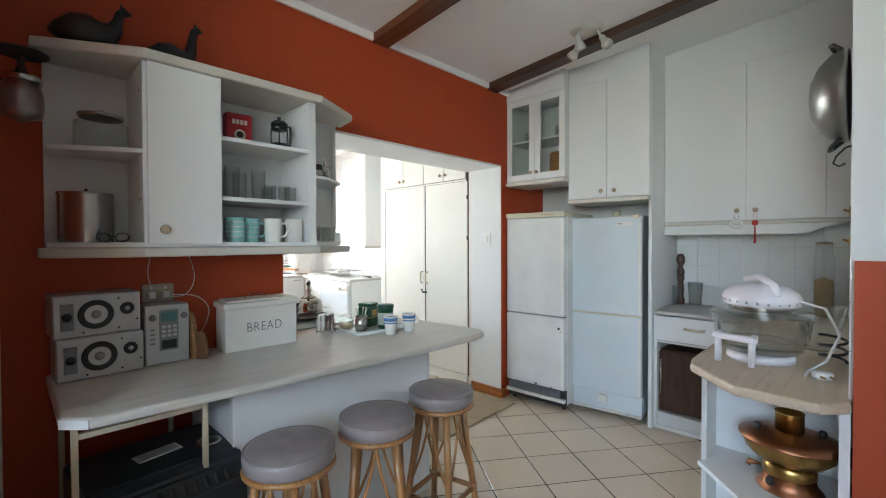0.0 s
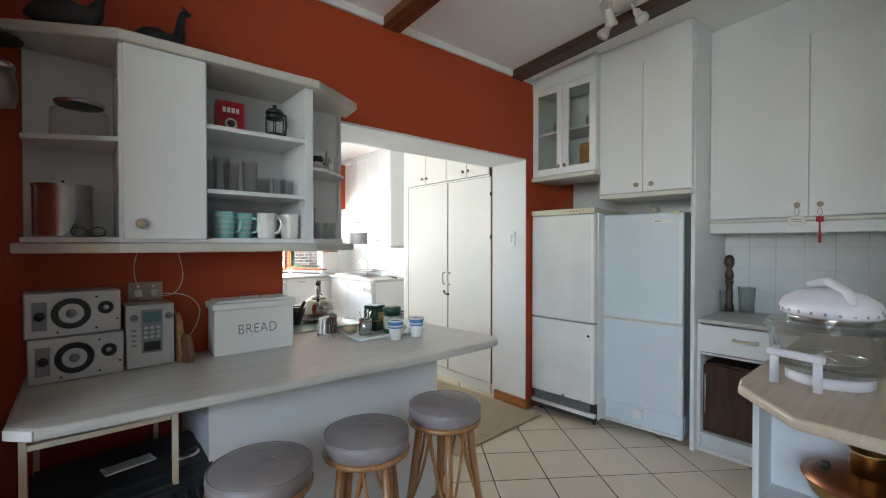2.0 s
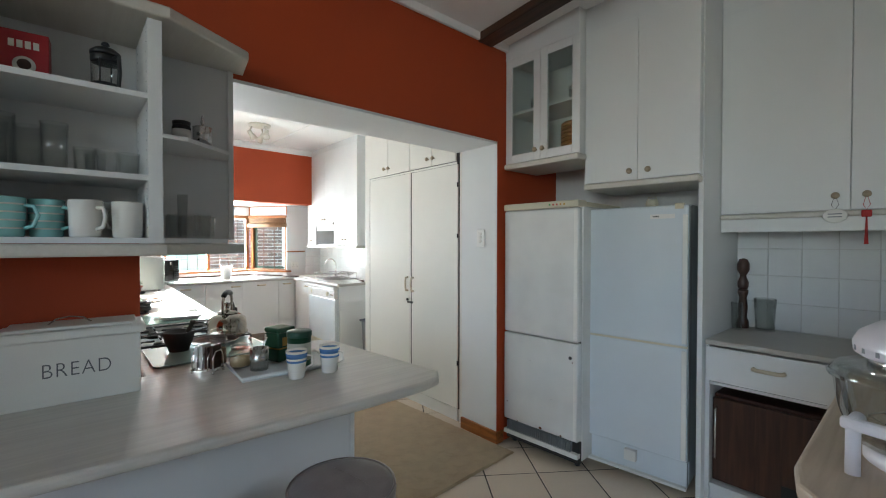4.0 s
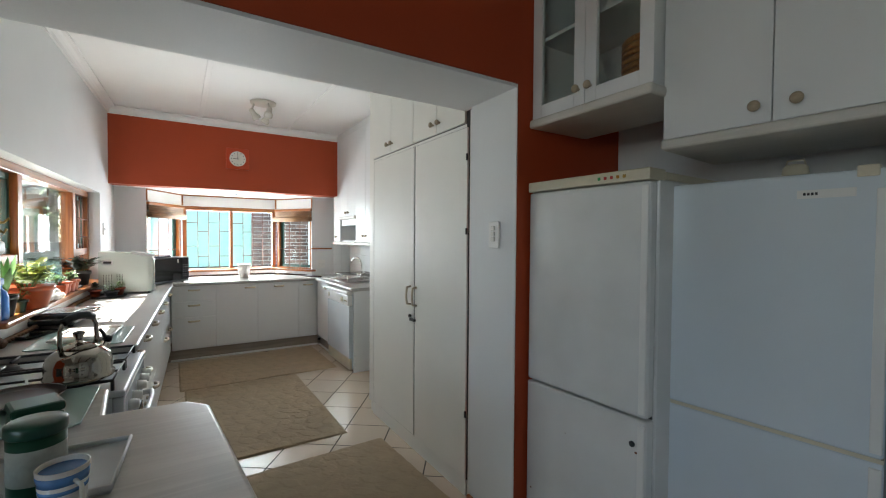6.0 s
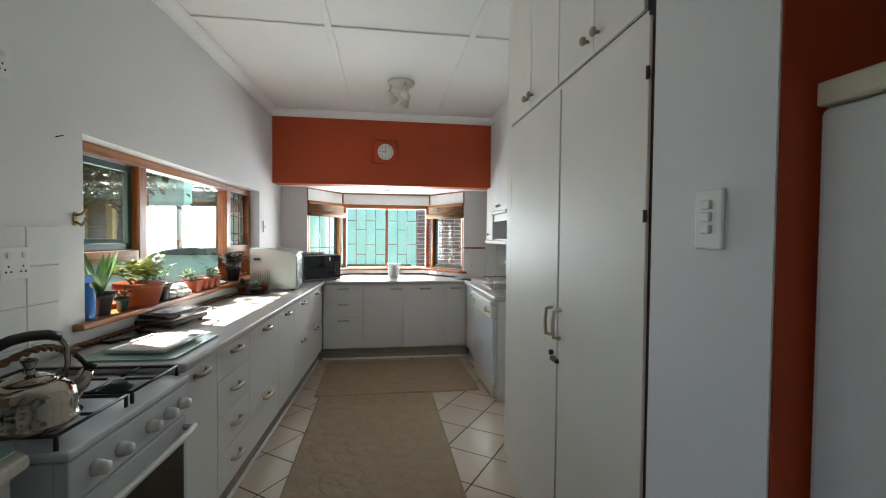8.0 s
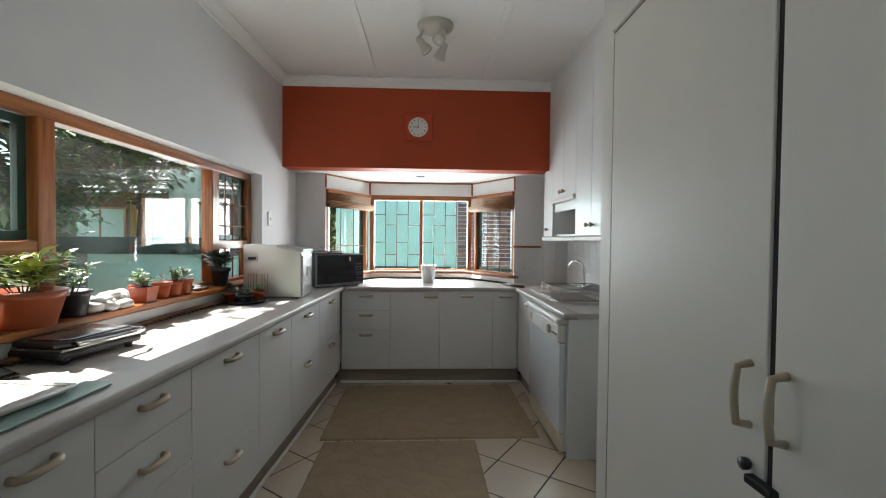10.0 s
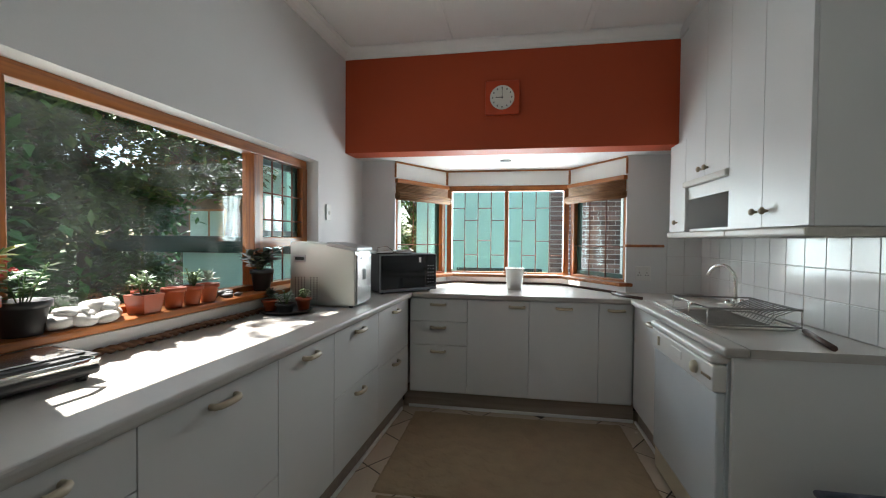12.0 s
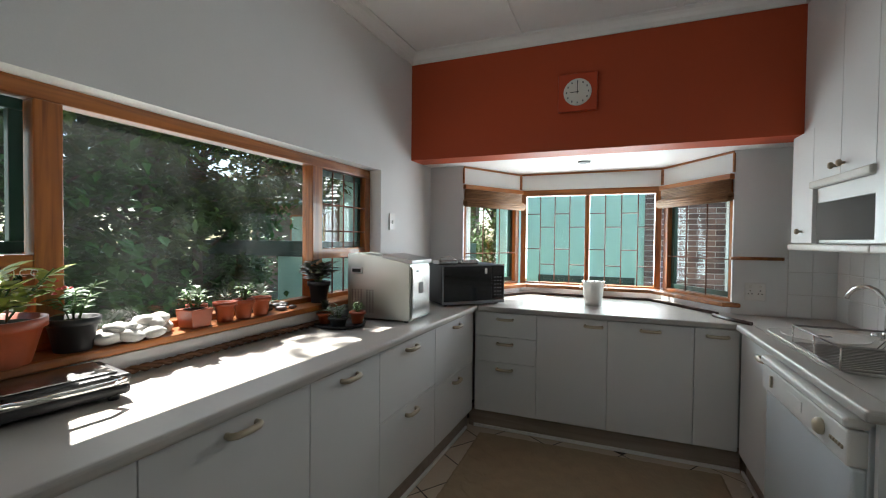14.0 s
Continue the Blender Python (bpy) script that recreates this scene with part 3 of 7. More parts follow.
# cupboard with glass doors
gc = thing("glass_cabinet", "white wall cabinet with two glazed doors", "cabinet", pose(-2.245, 3.22, 0) @ Matrix.Diagonal((0.97, 1, 1, 1)))
for nm, dims in (("side", (0, 0.02, 1.965, 0.018, 0.36, 2.69)), ("side", (0.572, 0.02, 1.965, 0.59, 0.36, 2.69)), ("bottom", (0.018, 0.02, 1.965, 0.572, 0.36, 1.983)),
                 ("top", (0.018, 0.02, 2.672, 0.572, 0.36, 2.69)), ("back", (0.018, 0.34, 1.983, 0.572, 0.358, 2.672)), ("shelf", (0.018, 0.03, 2.31, 0.572, 0.34, 2.326))):
    part(nm, B(*dims), M_CAB, gc)
for x0, x1, kx in ((0.002, 0.299, 0.27), (0.301, 0.598, 0.33)):
    bm = B(x0, 0, 1.967, x0 + 0.055, 0.018, 2.688, bevel=0.002)
    box(bm, x1 - 0.055, 0, 1.967, x1, 0.018, 2.688, bevel=0.002)
    box(bm, x0 + 0.055, 0, 1.967, x1 - 0.055, 0.018, 2.022, bevel=0.002)
    box(bm, x0 + 0.055, 0, 2.633, x1 - 0.055, 0.018, 2.688, bevel=0.002)
    d = part("door", bm, M_CAB, gc)
    part("pane", B(x0 + 0.055, 0.008, 2.022, x1 - 0.055, 0.011, 2.633), M_GLASS, d).visible_shadow = False
    knob(d, kx, 0, 2.03)
part("light_rail", B(-0.0, -0.022, 1.925, 0.605, 0.36, 1.963, bevel=0.012, seg=3), M_PELMET, gc)

# tall cabinet over the second refrigerator with its gable
tc = cabinet("wall_cabinet", "white two-door wall cabinet above the refrigerator", pose(-1.668, 3.287, 0, 0, 0, 6.0), 0.622, 0.48, 1.775, 2.70,
             [(0, 0.311, 1.775, 2.70, "knob", 0.272, 1.825), (0.311, 0.622, 1.775, 2.70, "knob", 0.372, 1.825)])
part("light_rail", B(0, -0.02, 1.738, 0.622, 0.45, 1.773, bevel=0.01, seg=3), M_PELMET, tc)
structure("gable_panel", B(-1.077, 3.42, 0, -1.052, 4.05, 2.95, bevel=0.001), M_CAB, "white tall end panel beside the refrigerators")
structure("bulkhead_tall", prism(bmesh.new(), [(-1.670, 3.296), (-1.056, 3.361), (-1.056, 3.419), (-1.079, 3.419), (-1.079, 3.85), (-1.670, 3.85)], 2.702, 2.95), M_WHITE_WALL, "white bulkhead above the wall cabinets")
for a_ in ((-2.25, 3.225, 2.692, -1.675, 3.85, 2.95), (-1.051, 3.71, 2.702, 0.045, 4.05, 3.05)):
    structure("bulkhead", B(*a_), M_WHITE_WALL, "white bulkhead above the wall cabinets")
rc = cabinet("wall_cabinet", "white two-door wall cabinet above the tiled worktop", pose(-1.05, 3.70, 0), 0.967, 0.345, 1.575, 2.70,
             [(0, 0.54, 1.575, 2.70, "knob", 0.488, 1.645), (0.54, 0.967, 1.575, 2.70, "knob", 0.597, 1.645)])
part("filler", B(0.967, 0.0, 1.575, 1.094, 0.03, 2.70), M_CAB, rc)
part("light_rail", B(0, -0.02, 1.545, 1.085, 0.05, 1.573, bevel=0.01, seg=3), M_PELMET, rc)
bm = bmesh.new()
out = [(0, 1.544), (0, 1.475), (0.86, 1.475), (0.90, 1.485), (0.94, 1.51), (0.98, 1.527), (1.04, 1.530), (1.04, 1.544)]
prism(bm, [(x, -z) for x, z in out], 0, 0.016)
part("pelmet", bm, M_CAB, rc, "white curved valance", pose(0.002, 0.0, 0, -90, 0, 0))

# base unit with a drawer and an open niche
bu = thing("base_cabinet", "white base cabinet with a drawer and open niche", "cabinet", pose(-1.05, 3.47, 0))
for nm, dims in (("side", (0, 0.0, 0.0, 0.02, 0.57, 0.87)), ("side", (0.54, 0.0, 0.0, 0.56, 0.57, 0.87)), ("bottom", (0.02, 0.01, 0.10, 0.54, 0.57, 0.118)),
                 ("shelf", (0.02, 0.01, 0.655, 0.54, 0.57, 0.67)), ("back", (0.02, 0.55, 0.118, 0.54, 0.568, 0.655)), ("plinth", (0.02, 0.03, 0.0, 0.54, 0.05, 0.10))):
    part(nm, B(*dims), M_CAB, bu)
dr = part("drawer_front", B(0.005, -0.018, 0.68, 0.555, 0.0, 0.862, bevel=0.003), M_CAB, bu)
bow_handle(dr, pose(0.28, -0.018, 0.785, 0, 0, 180), 0.12)
part("plinth_bead", B(0, -0.012, 0.0, 0.56, 0.0, 0.03, bevel=0.004), M_WHITE_PLASTIC, bu)
structure("worktop_alcove", B(-1.05, 3.45, 0.87, -0.45, 4.04, 0.90, bevel=0.01, seg=3), M_TOP, "speckled laminate worktop in the alcove")

# corner unit with an angled end and open shelves
TOPR = [(0.052, 1.90), (0.05, 4.04), (-0.47, 4.04), (-0.47, 2.16), (-0.45, 2.06), (-0.26, 1.84), (-0.02, 1.82)]
structure("worktop_corner", prism(bmesh.new(), TOPR[::-1], 0.862, 0.90, bevel=0.012), M_BEECH_TOP, "limed beech worktop with an angled end")
cu = thing("corner_unit", "white end unit with open angled shelves", "shelf unit", pose(0, 0, 0))
part("side_panel", B(-0.425, 2.14, 0.0, -0.405, 4.03, 0.86), M_CAB, cu)
part("back_panel", B(-0.405, 2.32, 0.0, 0.05, 2.34, 0.86), M_CAB, cu)
part("post", B(0.022, 1.92, 0.0, 0.05, 2.32, 0.86), M_CAB, cu)
for z in (0.0, 0.40):
    part("shelf", prism(bmesh.new(), [(-0.405, 2.32), (-0.405, 2.14), (-0.43, 2.10), (-0.25, 1.90), (0.02, 1.90), (0.02, 2.32)], z + 0.05, z + 0.07, bevel=0.003), M_CAB, cu)

# pantry doors
pan = thing("pantry_cupboard", "tall cream two-door pantry cupboard with upper doors", "cupboard", pose(-4.085, 3.182, 0))
part("body", B(0, 0.02, 0, 1.41, 0.82, 2.79, bevel=0.002), M_CREAM, pan)
part("plinth", B(0.07, 0.006, 0.0, 1.38, 0.022, 0.095), M_CREAM, pan)
part("stile", B(0, 0, 0.095, 0.085, 0.02, 2.79, bevel=0.002), M_CREAM, pan)
part("stile", B(1.408, 0, 0.0, 1.482, 0.02, 2.118, bevel=0.002), M_CREAM, pan)
part("side", B(1.411, 0.02, 0.0, 1.482, 0.6, 2.118), M_CREAM, pan)
# Near-black panel behind the doors puts the gaps' shade into colour.
part("gap_shade", B(0.085, 0.002, 0.1, 1.408, 0.0215, 2.78), M_DARK, pan)
part("rail", B(0.085, 0.001, 2.034, 1.376, 0.02, 2.052, bevel=0.002), M_CREAM, pan)
dl = part("door", B(0.098, -0.004, 0.105, 0.779, 0.008, 2.032, bevel=0.003), M_CREAM, pan)
drr = part("door", B(0.80, -0.008, 0.105, 1.394, 0.004, 2.03, bevel=0.003), M_CREAM, pan)
for x0, x1, kx in ((0.088, 0.42, 0.385), (0.424, 0.765, 0.455), (0.77, 1.07, 1.035), (1.074, 1.37, 1.11)):
    u = part("upper_door", B(x0, -0.01, 2.056, x1, 0.008, 2.785, bevel=0.003), M_CREAM, pan)
    knob(u, kx, -0.01, 2.115)
for door, hx in ((dl, 0.75), (drr, 0.832)):
    part("handle", T([(hx, -0.012, 0.985), (hx, -0.04, 0.99), (hx, -0.045, 1.03), (hx, -0.045, 1.06), (hx, -0.04, 1.10), (hx, -0.012, 1.105)], 0.008, 8), M_HANDLE, door, "beige bow handle")
part("bolt", B(0.752, -0.024, 0.875, 0.817, -0.004, 0.892, bevel=0.003), M_BLACK, drr, "small dark bolt and lock")
part("bolt_knob", turned([(0.008, 0), (0.012, 0.006), (0.012, 0.016), (0, 0.018)], 12), M_BLACK, dl, at=pose(0.742, -0.004, 0.905, 90, 0, 0))
for z in (0.45, 1.45, 1.85):
    part("hinge", T([(1.399, -0.014, z), (1.399, -0.014, z + 0.035)], 0.006, 8), M_BLACK, drr)

# left run of base cabinets, in the wall's own line: face at y = 0.545
def left_cab(u0, u1, splits, label):
    """A base cabinet of the long run: fronts face +y."""
    w = u1 - u0
    fr = []
    for a, b in splits:
        fr.append((0.0, w, a, b, "drawer" if len(splits) > 1 else "bow", w / 2, b - (0.05 if len(splits) < 4 or b > 0.8 else 0.085)))
    return cabinet("base_cabinet", label, ML @ pose(u1, 0.545, 0, 0, 0, 180), w, 0.53, 0.13, 0.86, fr, group="long run of base cabinets")


left_cab(0.042, 0.69, [(0.14, 0.50), (0.50, 0.86)], "white base cabinet with two drawers and bow handles")
left_cab(0.69, 1.29, [(0.14, 0.525), (0.525, 0.86)], "white base cabinet with two drawers and bow handles")
left_cab(1.29, 1.75, [(0.14, 0.86)], "white base cabinet with one door and bow handle")
left_cab(1.75, 2.33, [(0.14, 0.42), (0.42, 0.86)], "white base cabinet with two deep drawers")
left_cab(2.33, 2.77, [(0.14, 0.335), (0.335, 0.515), (0.515, 0.70), (0.70, 0.86)], "white base cabinet with four drawers")
left_cab(2.77, 3.115, [(0.14, 0.86)], "narrow white base cabinet with one door")
structure("kickboard", B(0.02, 0.02, 0.0, 3.115, 0.50, 0.13), M_KICK, "grey oak kickboard", ML)
structure("kick_bead", B(0.06, 0.50, 0.0, 3.115, 0.515, 0.022, bevel=0.004), M_WHITE_PLASTIC, "white bead along the kickboard", ML)
structure("worktop_left", B(0.0, 0.002, 0.862, 3.125, 0.572, 0.90, bevel=0.012, seg=3), M_TOP, "speckled grey-beige laminate worktop", ML)

# far run
def far_cab(y0, y1, splits, label):
    w = y1 - y0
    fr = [(0, w, a, b, "drawer" if len(splits) > 1 else "bow", w / 2 if len(splits) > 1 else hx, b - 0.045) for a, b, hx in splits]
    return cabinet("base_cabinet", label, pose(-6.45, y0, 0, 0, 0, 90), w, 0.5, 0.13, 0.86, fr, group="bay base cabinets")


far_cab(1.772, 2.216, [(0.14, 0.50, 0), (0.50, 0.683, 0), (0.683, 0.858, 0)], "white base cabinet with three drawers")
far_cab(2.216, 2.673, [(0.14, 0.858, 0.37)], "white base cabinet with one door")
far_cab(2.673, 3.165, [(0.14, 0.858, 0.25)], "white base cabinet with one door")
far_cab(3.165, 3.40, [(0.14, 0.858, 0.12)], "narrow white base cabinet with one door")
structure("kickboard_far", B(-6.9, 1.72, 0, -6.49, 3.42, 0.13), M_KICK, "grey oak kickboard")
structure("kick_bead_far", B(-6.49, 1.76, 0, -6.475, 3.42, 0.022, bevel=0.004), M_WHITE_PLASTIC, "white bead along the kickboard")
bm = prism(bmesh.new(), [(-6.43, 1.80), (-6.43, 3.385), (-6.43, 4.0), (-6.85, 4.0), (-6.86, 3.45), (-7.44, 3.08), (-7.44, 1.88), (-6.86, 1.53), (-6.86, 1.235), (-6.50, 1.235), (-6.50, 1.80)][::-1], 0.8625, 0.8985, bevel=0.01)
structure("worktop_far", bm, M_TOP, "speckled grey-beige laminate worktop in the bay")

# sink run
sk = cabinet("base_cabinet", "white sink base cabinet with one door", pose(-6.43, 3.40, 0), 0.50, 0.58, 0.13, 0.86, [(0, 0.50, 0.14, 0.858, "bow", 0.42, 0.80)])
structure("kickboard_sink", B(-6.43, 3.44, 0, -5.92, 3.9, 0.13), M_KICK, "grey oak kickboard")
structure("kick_bead_sink", B(-6.475, 3.425, 0, -5.92, 3.44, 0.022, bevel=0.004), M_WHITE_PLASTIC, "white bead along the kickboard")
bm = B(-6.425, 3.37, 0.862, -5.055, 3.46, 0.90, bevel=0.012, seg=3)
box(bm, -6.425, 3.46, 0.864, -5.06, 3.995, 0.899)
structure("worktop_sink", bm, M_TOP, "speckled grey-beige laminate worktop with the sink")
structure("sink_end_panel", B(-5.095, 3.41, 0, -5.075, 3.98, 0.862, bevel=0.001), M_CAB, "white end panel of the sink run")

dw = thing("dishwasher", "white dishwasher with a beige dial and yellowed plinth", "dishwasher", pose(-5.885, 3.375, 0))
part("body", B(0, 0.03, 0.03, 0.77, 0.58, 0.84, bevel=0.004), M_FRIDGE, dw)
part("door", B(0.004, -0.005, 0.14, 0.766, 0.032, 0.70, bevel=0.008), M_FRIDGE, dw)
pnl = part("control_panel", B(0.002, -0.02, 0.705, 0.768, 0.034, 0.815, bevel=0.007), M_WHITE_PLASTIC, dw, "white control panel with a beige dial")
part("plinth", B(0.01, 0.005, 0.02, 0.76, 0.04, 0.135, bevel=0.004), M_TRIM_CREAM, dw, "yellowed cream plinth")
part("lid", B(0, -0.03, 0.82, 0.77, 0.5, 0.855, bevel=0.01), M_WHITE_PLASTIC, dw)
part("dial", turned([(0.028, 0), (0.027, 0.012), (0.02, 0.02), (0, 0.021)], 20), M_TRIM_CREAM, pnl, at=pose(0.60, -0.02, 0.762, 90, 0, 0))
part("latch", B(0.12, -0.03, 0.74, 0.135, -0.018, 0.79, bevel=0.003), M_TRIM_CREAM, pnl)
part("display", B(0.30, -0.022, 0.745, 0.44, -0.0185, 0.785, bevel=0.002), M_WHITE_PLASTIC, pnl)
for k in range(5):
    part("button", B(0.665 + 0.018 * k, -0.025, 0.75, 0.677 + 0.018 * k, -0.018, 0.762, bevel=0.002), M_KNOB, pnl)

# wall cabinets over the sink: x from the bay to the near gable
def sink_wall_cab(x0, x1, z0, label, doors):
    w = x1 - x0
    return cabinet("wall_cabinet", label, pose(x0, 3.67, 0), w, 0.325, z0, 2.72, doors, group="wall cabinets over the sink")


sink_wall_cab(-5.73, -5.10, 1.375, "tall white two-door wall cabinet", [(0, 0.312, 1.375, 2.72, "knob", 0.27, 1.45), (0.312, 0.63, 1.375, 2.72, "knob", 0.355, 1.45)])
mid = sink_wall_cab(-6.31, -5.73, 1.70, "white wall cabinet above an open niche", [(0, 0.29, 1.70, 2.72, "knob", 0.25, 1.745), (0.29, 0.58, 1.70, 2.72, "knob", 0.33, 1.745)])
part("light_rail", B(0, -0.02, 1.662, 0.58, 0.02, 1.698, bevel=0.008), M_PELMET, mid)
part("valance", B(0.002, 0.02, 1.585, 0.578, 0.036, 1.662, bevel=0.002), M_CAB, mid)
part("shelf", B(0.001, 0.03, 1.375, 0.579, 0.32, 1.393, bevel=0.002), M_CAB, mid)
sink_wall_cab(-6.59, -6.31, 1.375, "narrow white wall cabinet at the corner", [(0, 0.28, 1.375, 1.988, "knob", 0.15, 1.44)])
structure("light_rail_sink", B(-5.73, 3.655, 1.335, -5.095, 3.995, 1.373, bevel=0.01), M_PELMET, "limewashed moulding under the wall cabinets")
structure("light_rail_corner", B(-6.60, 3.655, 1.335, -5.732, 3.995, 1.373, bevel=0.01), M_PELMET, "limewashed moulding under the wall cabinets")
structure("filler_sink", B(-6.494, 3.675, 2.722, -5.10, 3.99, 2.799), M_WHITE_WALL, "white filler above the wall cabinets")

# ---- breakfast bar and cooker side ----
out = [(-2.248, 0.11), (-1.645, 0.11), (-1.572, 0.18), (-1.475, 1.55), (-1.478, 1.86), (-1.50, 1.95), (-1.56, 2.0), (-2.325, 1.93), (-2.392, 1.87), (-2.397, 1.66), (-2.66, 1.64), (-2.69, 1.60), (-2.69, 1.10), (-2.248, 1.097)]
structure("bar_top", prism(bmesh.new(), out[::-1], 0.865, 0.90, bevel=0.012), M_PEN_TOP, "whitewashed laminate breakfast bar top")
# Strong light on the cut corner, put in as a thin white strip.
structure("bar_edge_glare", B(-0.045, -0.002, 0.868, 0.045, 0.004, 0.897, bevel=0.0015), M_WHITE_PLASTIC, "white strip imitating strong light on the cut corner", pose(-1.6085, 0.145, 0, 0, 0, 44) @ pose(0.0, -0.003, 0))
bar = thing("breakfast_bar", "white panelled base of the breakfast bar", "counter base", pose(0, 0, 0))
part("front_panel", B(-1.72, 0.625, 0, -1.70, 1.68, 0.864, bevel=0.002), M_CAB, bar)
part("end_panel", B(-2.24, 1.68, 0, -1.70, 1.70, 0.864, bevel=0.002), M_CAB, bar)
part("inner_panel", B(-2.24, 0.625, 0, -1.72, 0.645, 0.864, bevel=0.002), M_CAB, bar)
part("body", B(-2.66, 1.13, 0.1, -2.26, 1.60, 0.864, bevel=0.002), M_CAB, bar)
fr = thing("desk_frame", "dull cream painted steel frame under the bar top", "frame", pose(0, 0, 0))
for y in (0.148, 0.515):
    for x in (-1.665, -2.15):
        part("leg", B(x - 0.009, y - 0.009, 0, x + 0.009, y + 0.009, 0.863, bevel=0.002), M_HANDLE, fr)
part("rail", B(-1.674, 0.157, 0.815, -1.656, 0.506, 0.833, bevel=0.002), M_HANDLE, fr)
part("rail", B(-2.159, 0.157, 0.815, -2.141, 0.506, 0.833, bevel=0.002), M_HANDLE, fr)

# wall cabinet with open shelves over the bar
XB, XF = -2.248, -1.935
lc = thing("open_wall_cabinet", "white wall cabinet with open shelves and one door", "cabinet", pose(0, 0, 0))
Z0, Z1 = 1.425, 2.15
part("back", B(XB, 0.115, Z0, XB + 0.01, 1.40, Z1), M_CAB, lc)
for y0 in (0.385, 0.655, 1.085):
    part("divider", B(XB + 0.01, y0, Z0, XF, y0 + 0.018 + (0.022 if y0 > 1 else 0), Z1, bevel=0.001), M_CAB, lc)
for z in (Z0 - 0.016, Z1 - 0.004):
    part("board", prism(bmesh.new(), [(XB, 0.115), (XB, 1.40), (-2.09, 1.36), (XF, 1.13), (XF, 0.385), (-2.09, 0.115)], z, z + 0.018), M_CAB, lc)
for z in (1.612, 1.876):
    part("shelf", B(XB + 0.01, 0.673, z, XF, 1.085, z + 0.018, bevel=0.001), M_CAB, lc)
part("end_shelf", prism(bmesh.new(), [(XB + 0.01, 0.118), (XB + 0.01, 0.385), (XF, 0.385), (-2.09, 0.118)], 1.776, 1.794, bevel=0.002), M_CAB, lc)
part("end_shelf", prism(bmesh.new(), [(XB + 0.01, 1.125), (XB + 0.01, 1.40), (-2.10, 1.37), (-1.95, 1.20), (XF, 1.125)][::-1], 1.757, 1.772, bevel=0.002), M_CAB, lc)
part("fixed_back", B(XB + 0.01, 1.40, Z0, XB + 0.02, 1.42, Z1), M_CAB, lc)
d = part("door", B(XF, 0.398, Z0 - 0.004, XF + 0.018, 0.666, Z1 - 0.015, bevel=0.002), M_CAB, lc)
knob(d, XF + 0.018, 0.448, 1.478, "x", 0.018)
for z0, z1, g in ((Z0 - 0.056, Z0 - 0.018, 0.02), (Z1 - 0.014, Z1 + 0.026, 0.036)):
    part("moulding", prism(bmesh.new(), [(XB, 0.112 - g), (-2.09 + g * 0.4, 0.112 - g), (XF + g, 0.385), (XF + g, 1.12 + g * 0.6), (-2.09 + g * 0.5, 1.40 + g), (XB, 1.43 + g)], z0, z1, bevel=0.008), M_PELMET, lc)

for z in [1.46 + 0.032 * k for k in range(21)]:
    for x in (XF - 0.03, XB + 0.06):
        part("shelf_hole", turned([(0.0, 0.0), (0.003, 0.0004), (0.003, 0.0008), (0, 0.001)], 8), M_GREY, lc, at=pose(x, 1.0849, z, 90, 0, 0))
part("hinge_pin", turned([(0.006, 0.0), (0.006, 0.003), (0, 0.004)], 12), M_STEEL, lc, at=pose(XF - 0.05, 0.3849, 2.03, 90, 0, 0))
part("hinge_pin", turned([(0.006, 0.0), (0.006, 0.003), (0, 0.004)], 12), M_STEEL, lc, at=pose(XF - 0.05, 0.3849, 1.60, 90, 0, 0))

tw = thing("wall_cabinet", "white wall cabinet on the kitchen side of the opening", "cabinet", pose(0, 0, 0))
part("body", B(-2.555, 1.097, 1.412, -2.252, 1.40, 2.10, bevel=0.001), M_CAB, tw)
dt = part("door", B(-2.574, 1.099, 1.414, -2.556, 1.398, 2.098, bevel=0.002), M_CAB, tw)
part("light_rail", B(-2.60, 1.097, 1.372, -2.252, 1.405, 1.411, bevel=0.01, seg=3), M_PELMET, tw)
part("knob", turned([(0.006, 0), (0.007, 0.012), (0.016, 0.018), (0.0165, 0.026), (0.011, 0.032), (0, 0.033)], 14), M_KNOB, dt, "turned wooden knob", pose(-2.574, 1.355, 1.49, 0, -90, 0))

# cooker
ck = thing("gas_cooker", "white freestanding gas cooker with black pan supports", "cooker", ML @ pose(3.75, 0.58, 0, 0, 0, 180) @ Matrix.Diagonal((1, 1, 0.977, 1)))
W = 0.60
part("body", B(0, 0.02, 0.04, W, 0.56, 0.86, bevel=0.004), M_FRIDGE, ck)
part("hob", B(-0.002, -0.02, 0.862, W + 0.002, 0.57, 0.888, bevel=0.008), M_FRIDGE, ck)
pn = part("control_panel", B(0, -0.018, 0.745, W, 0.02, 0.858, bevel=0.006), M_FRIDGE, ck)
for kx in (0.09, 0.19, 0.34, 0.44, 0.53):
    part("control_knob", turned([(0.022, 0), (0.021, 0.012), (0.017, 0.034), (0.0, 0.036)], 18), M_WHITE_PLASTIC, pn, at=pose(kx, -0.018, 0.80, 90, 0, 0))
dd = part("oven_door", B(0.01, -0.012, 0.10, W - 0.01, 0.018, 0.735, bevel=0.006), M_FRIDGE, ck)
part("oven_window", B(0.04, -0.016, 0.16, W - 0.04, -0.011, 0.66, bevel=0.002), material("oven glass", (0.012, 0.012, 0.013), 0.08), dd)
part("handle", T([(0.03, -0.012, 0.69), (0.03, -0.05, 0.695), (0.09, -0.058, 0.695), (W - 0.09, -0.058, 0.695), (W - 0.03, -0.05, 0.695), (W - 0.03, -0.012, 0.69)], 0.012, 10), M_WHITE_PLASTIC, dd)
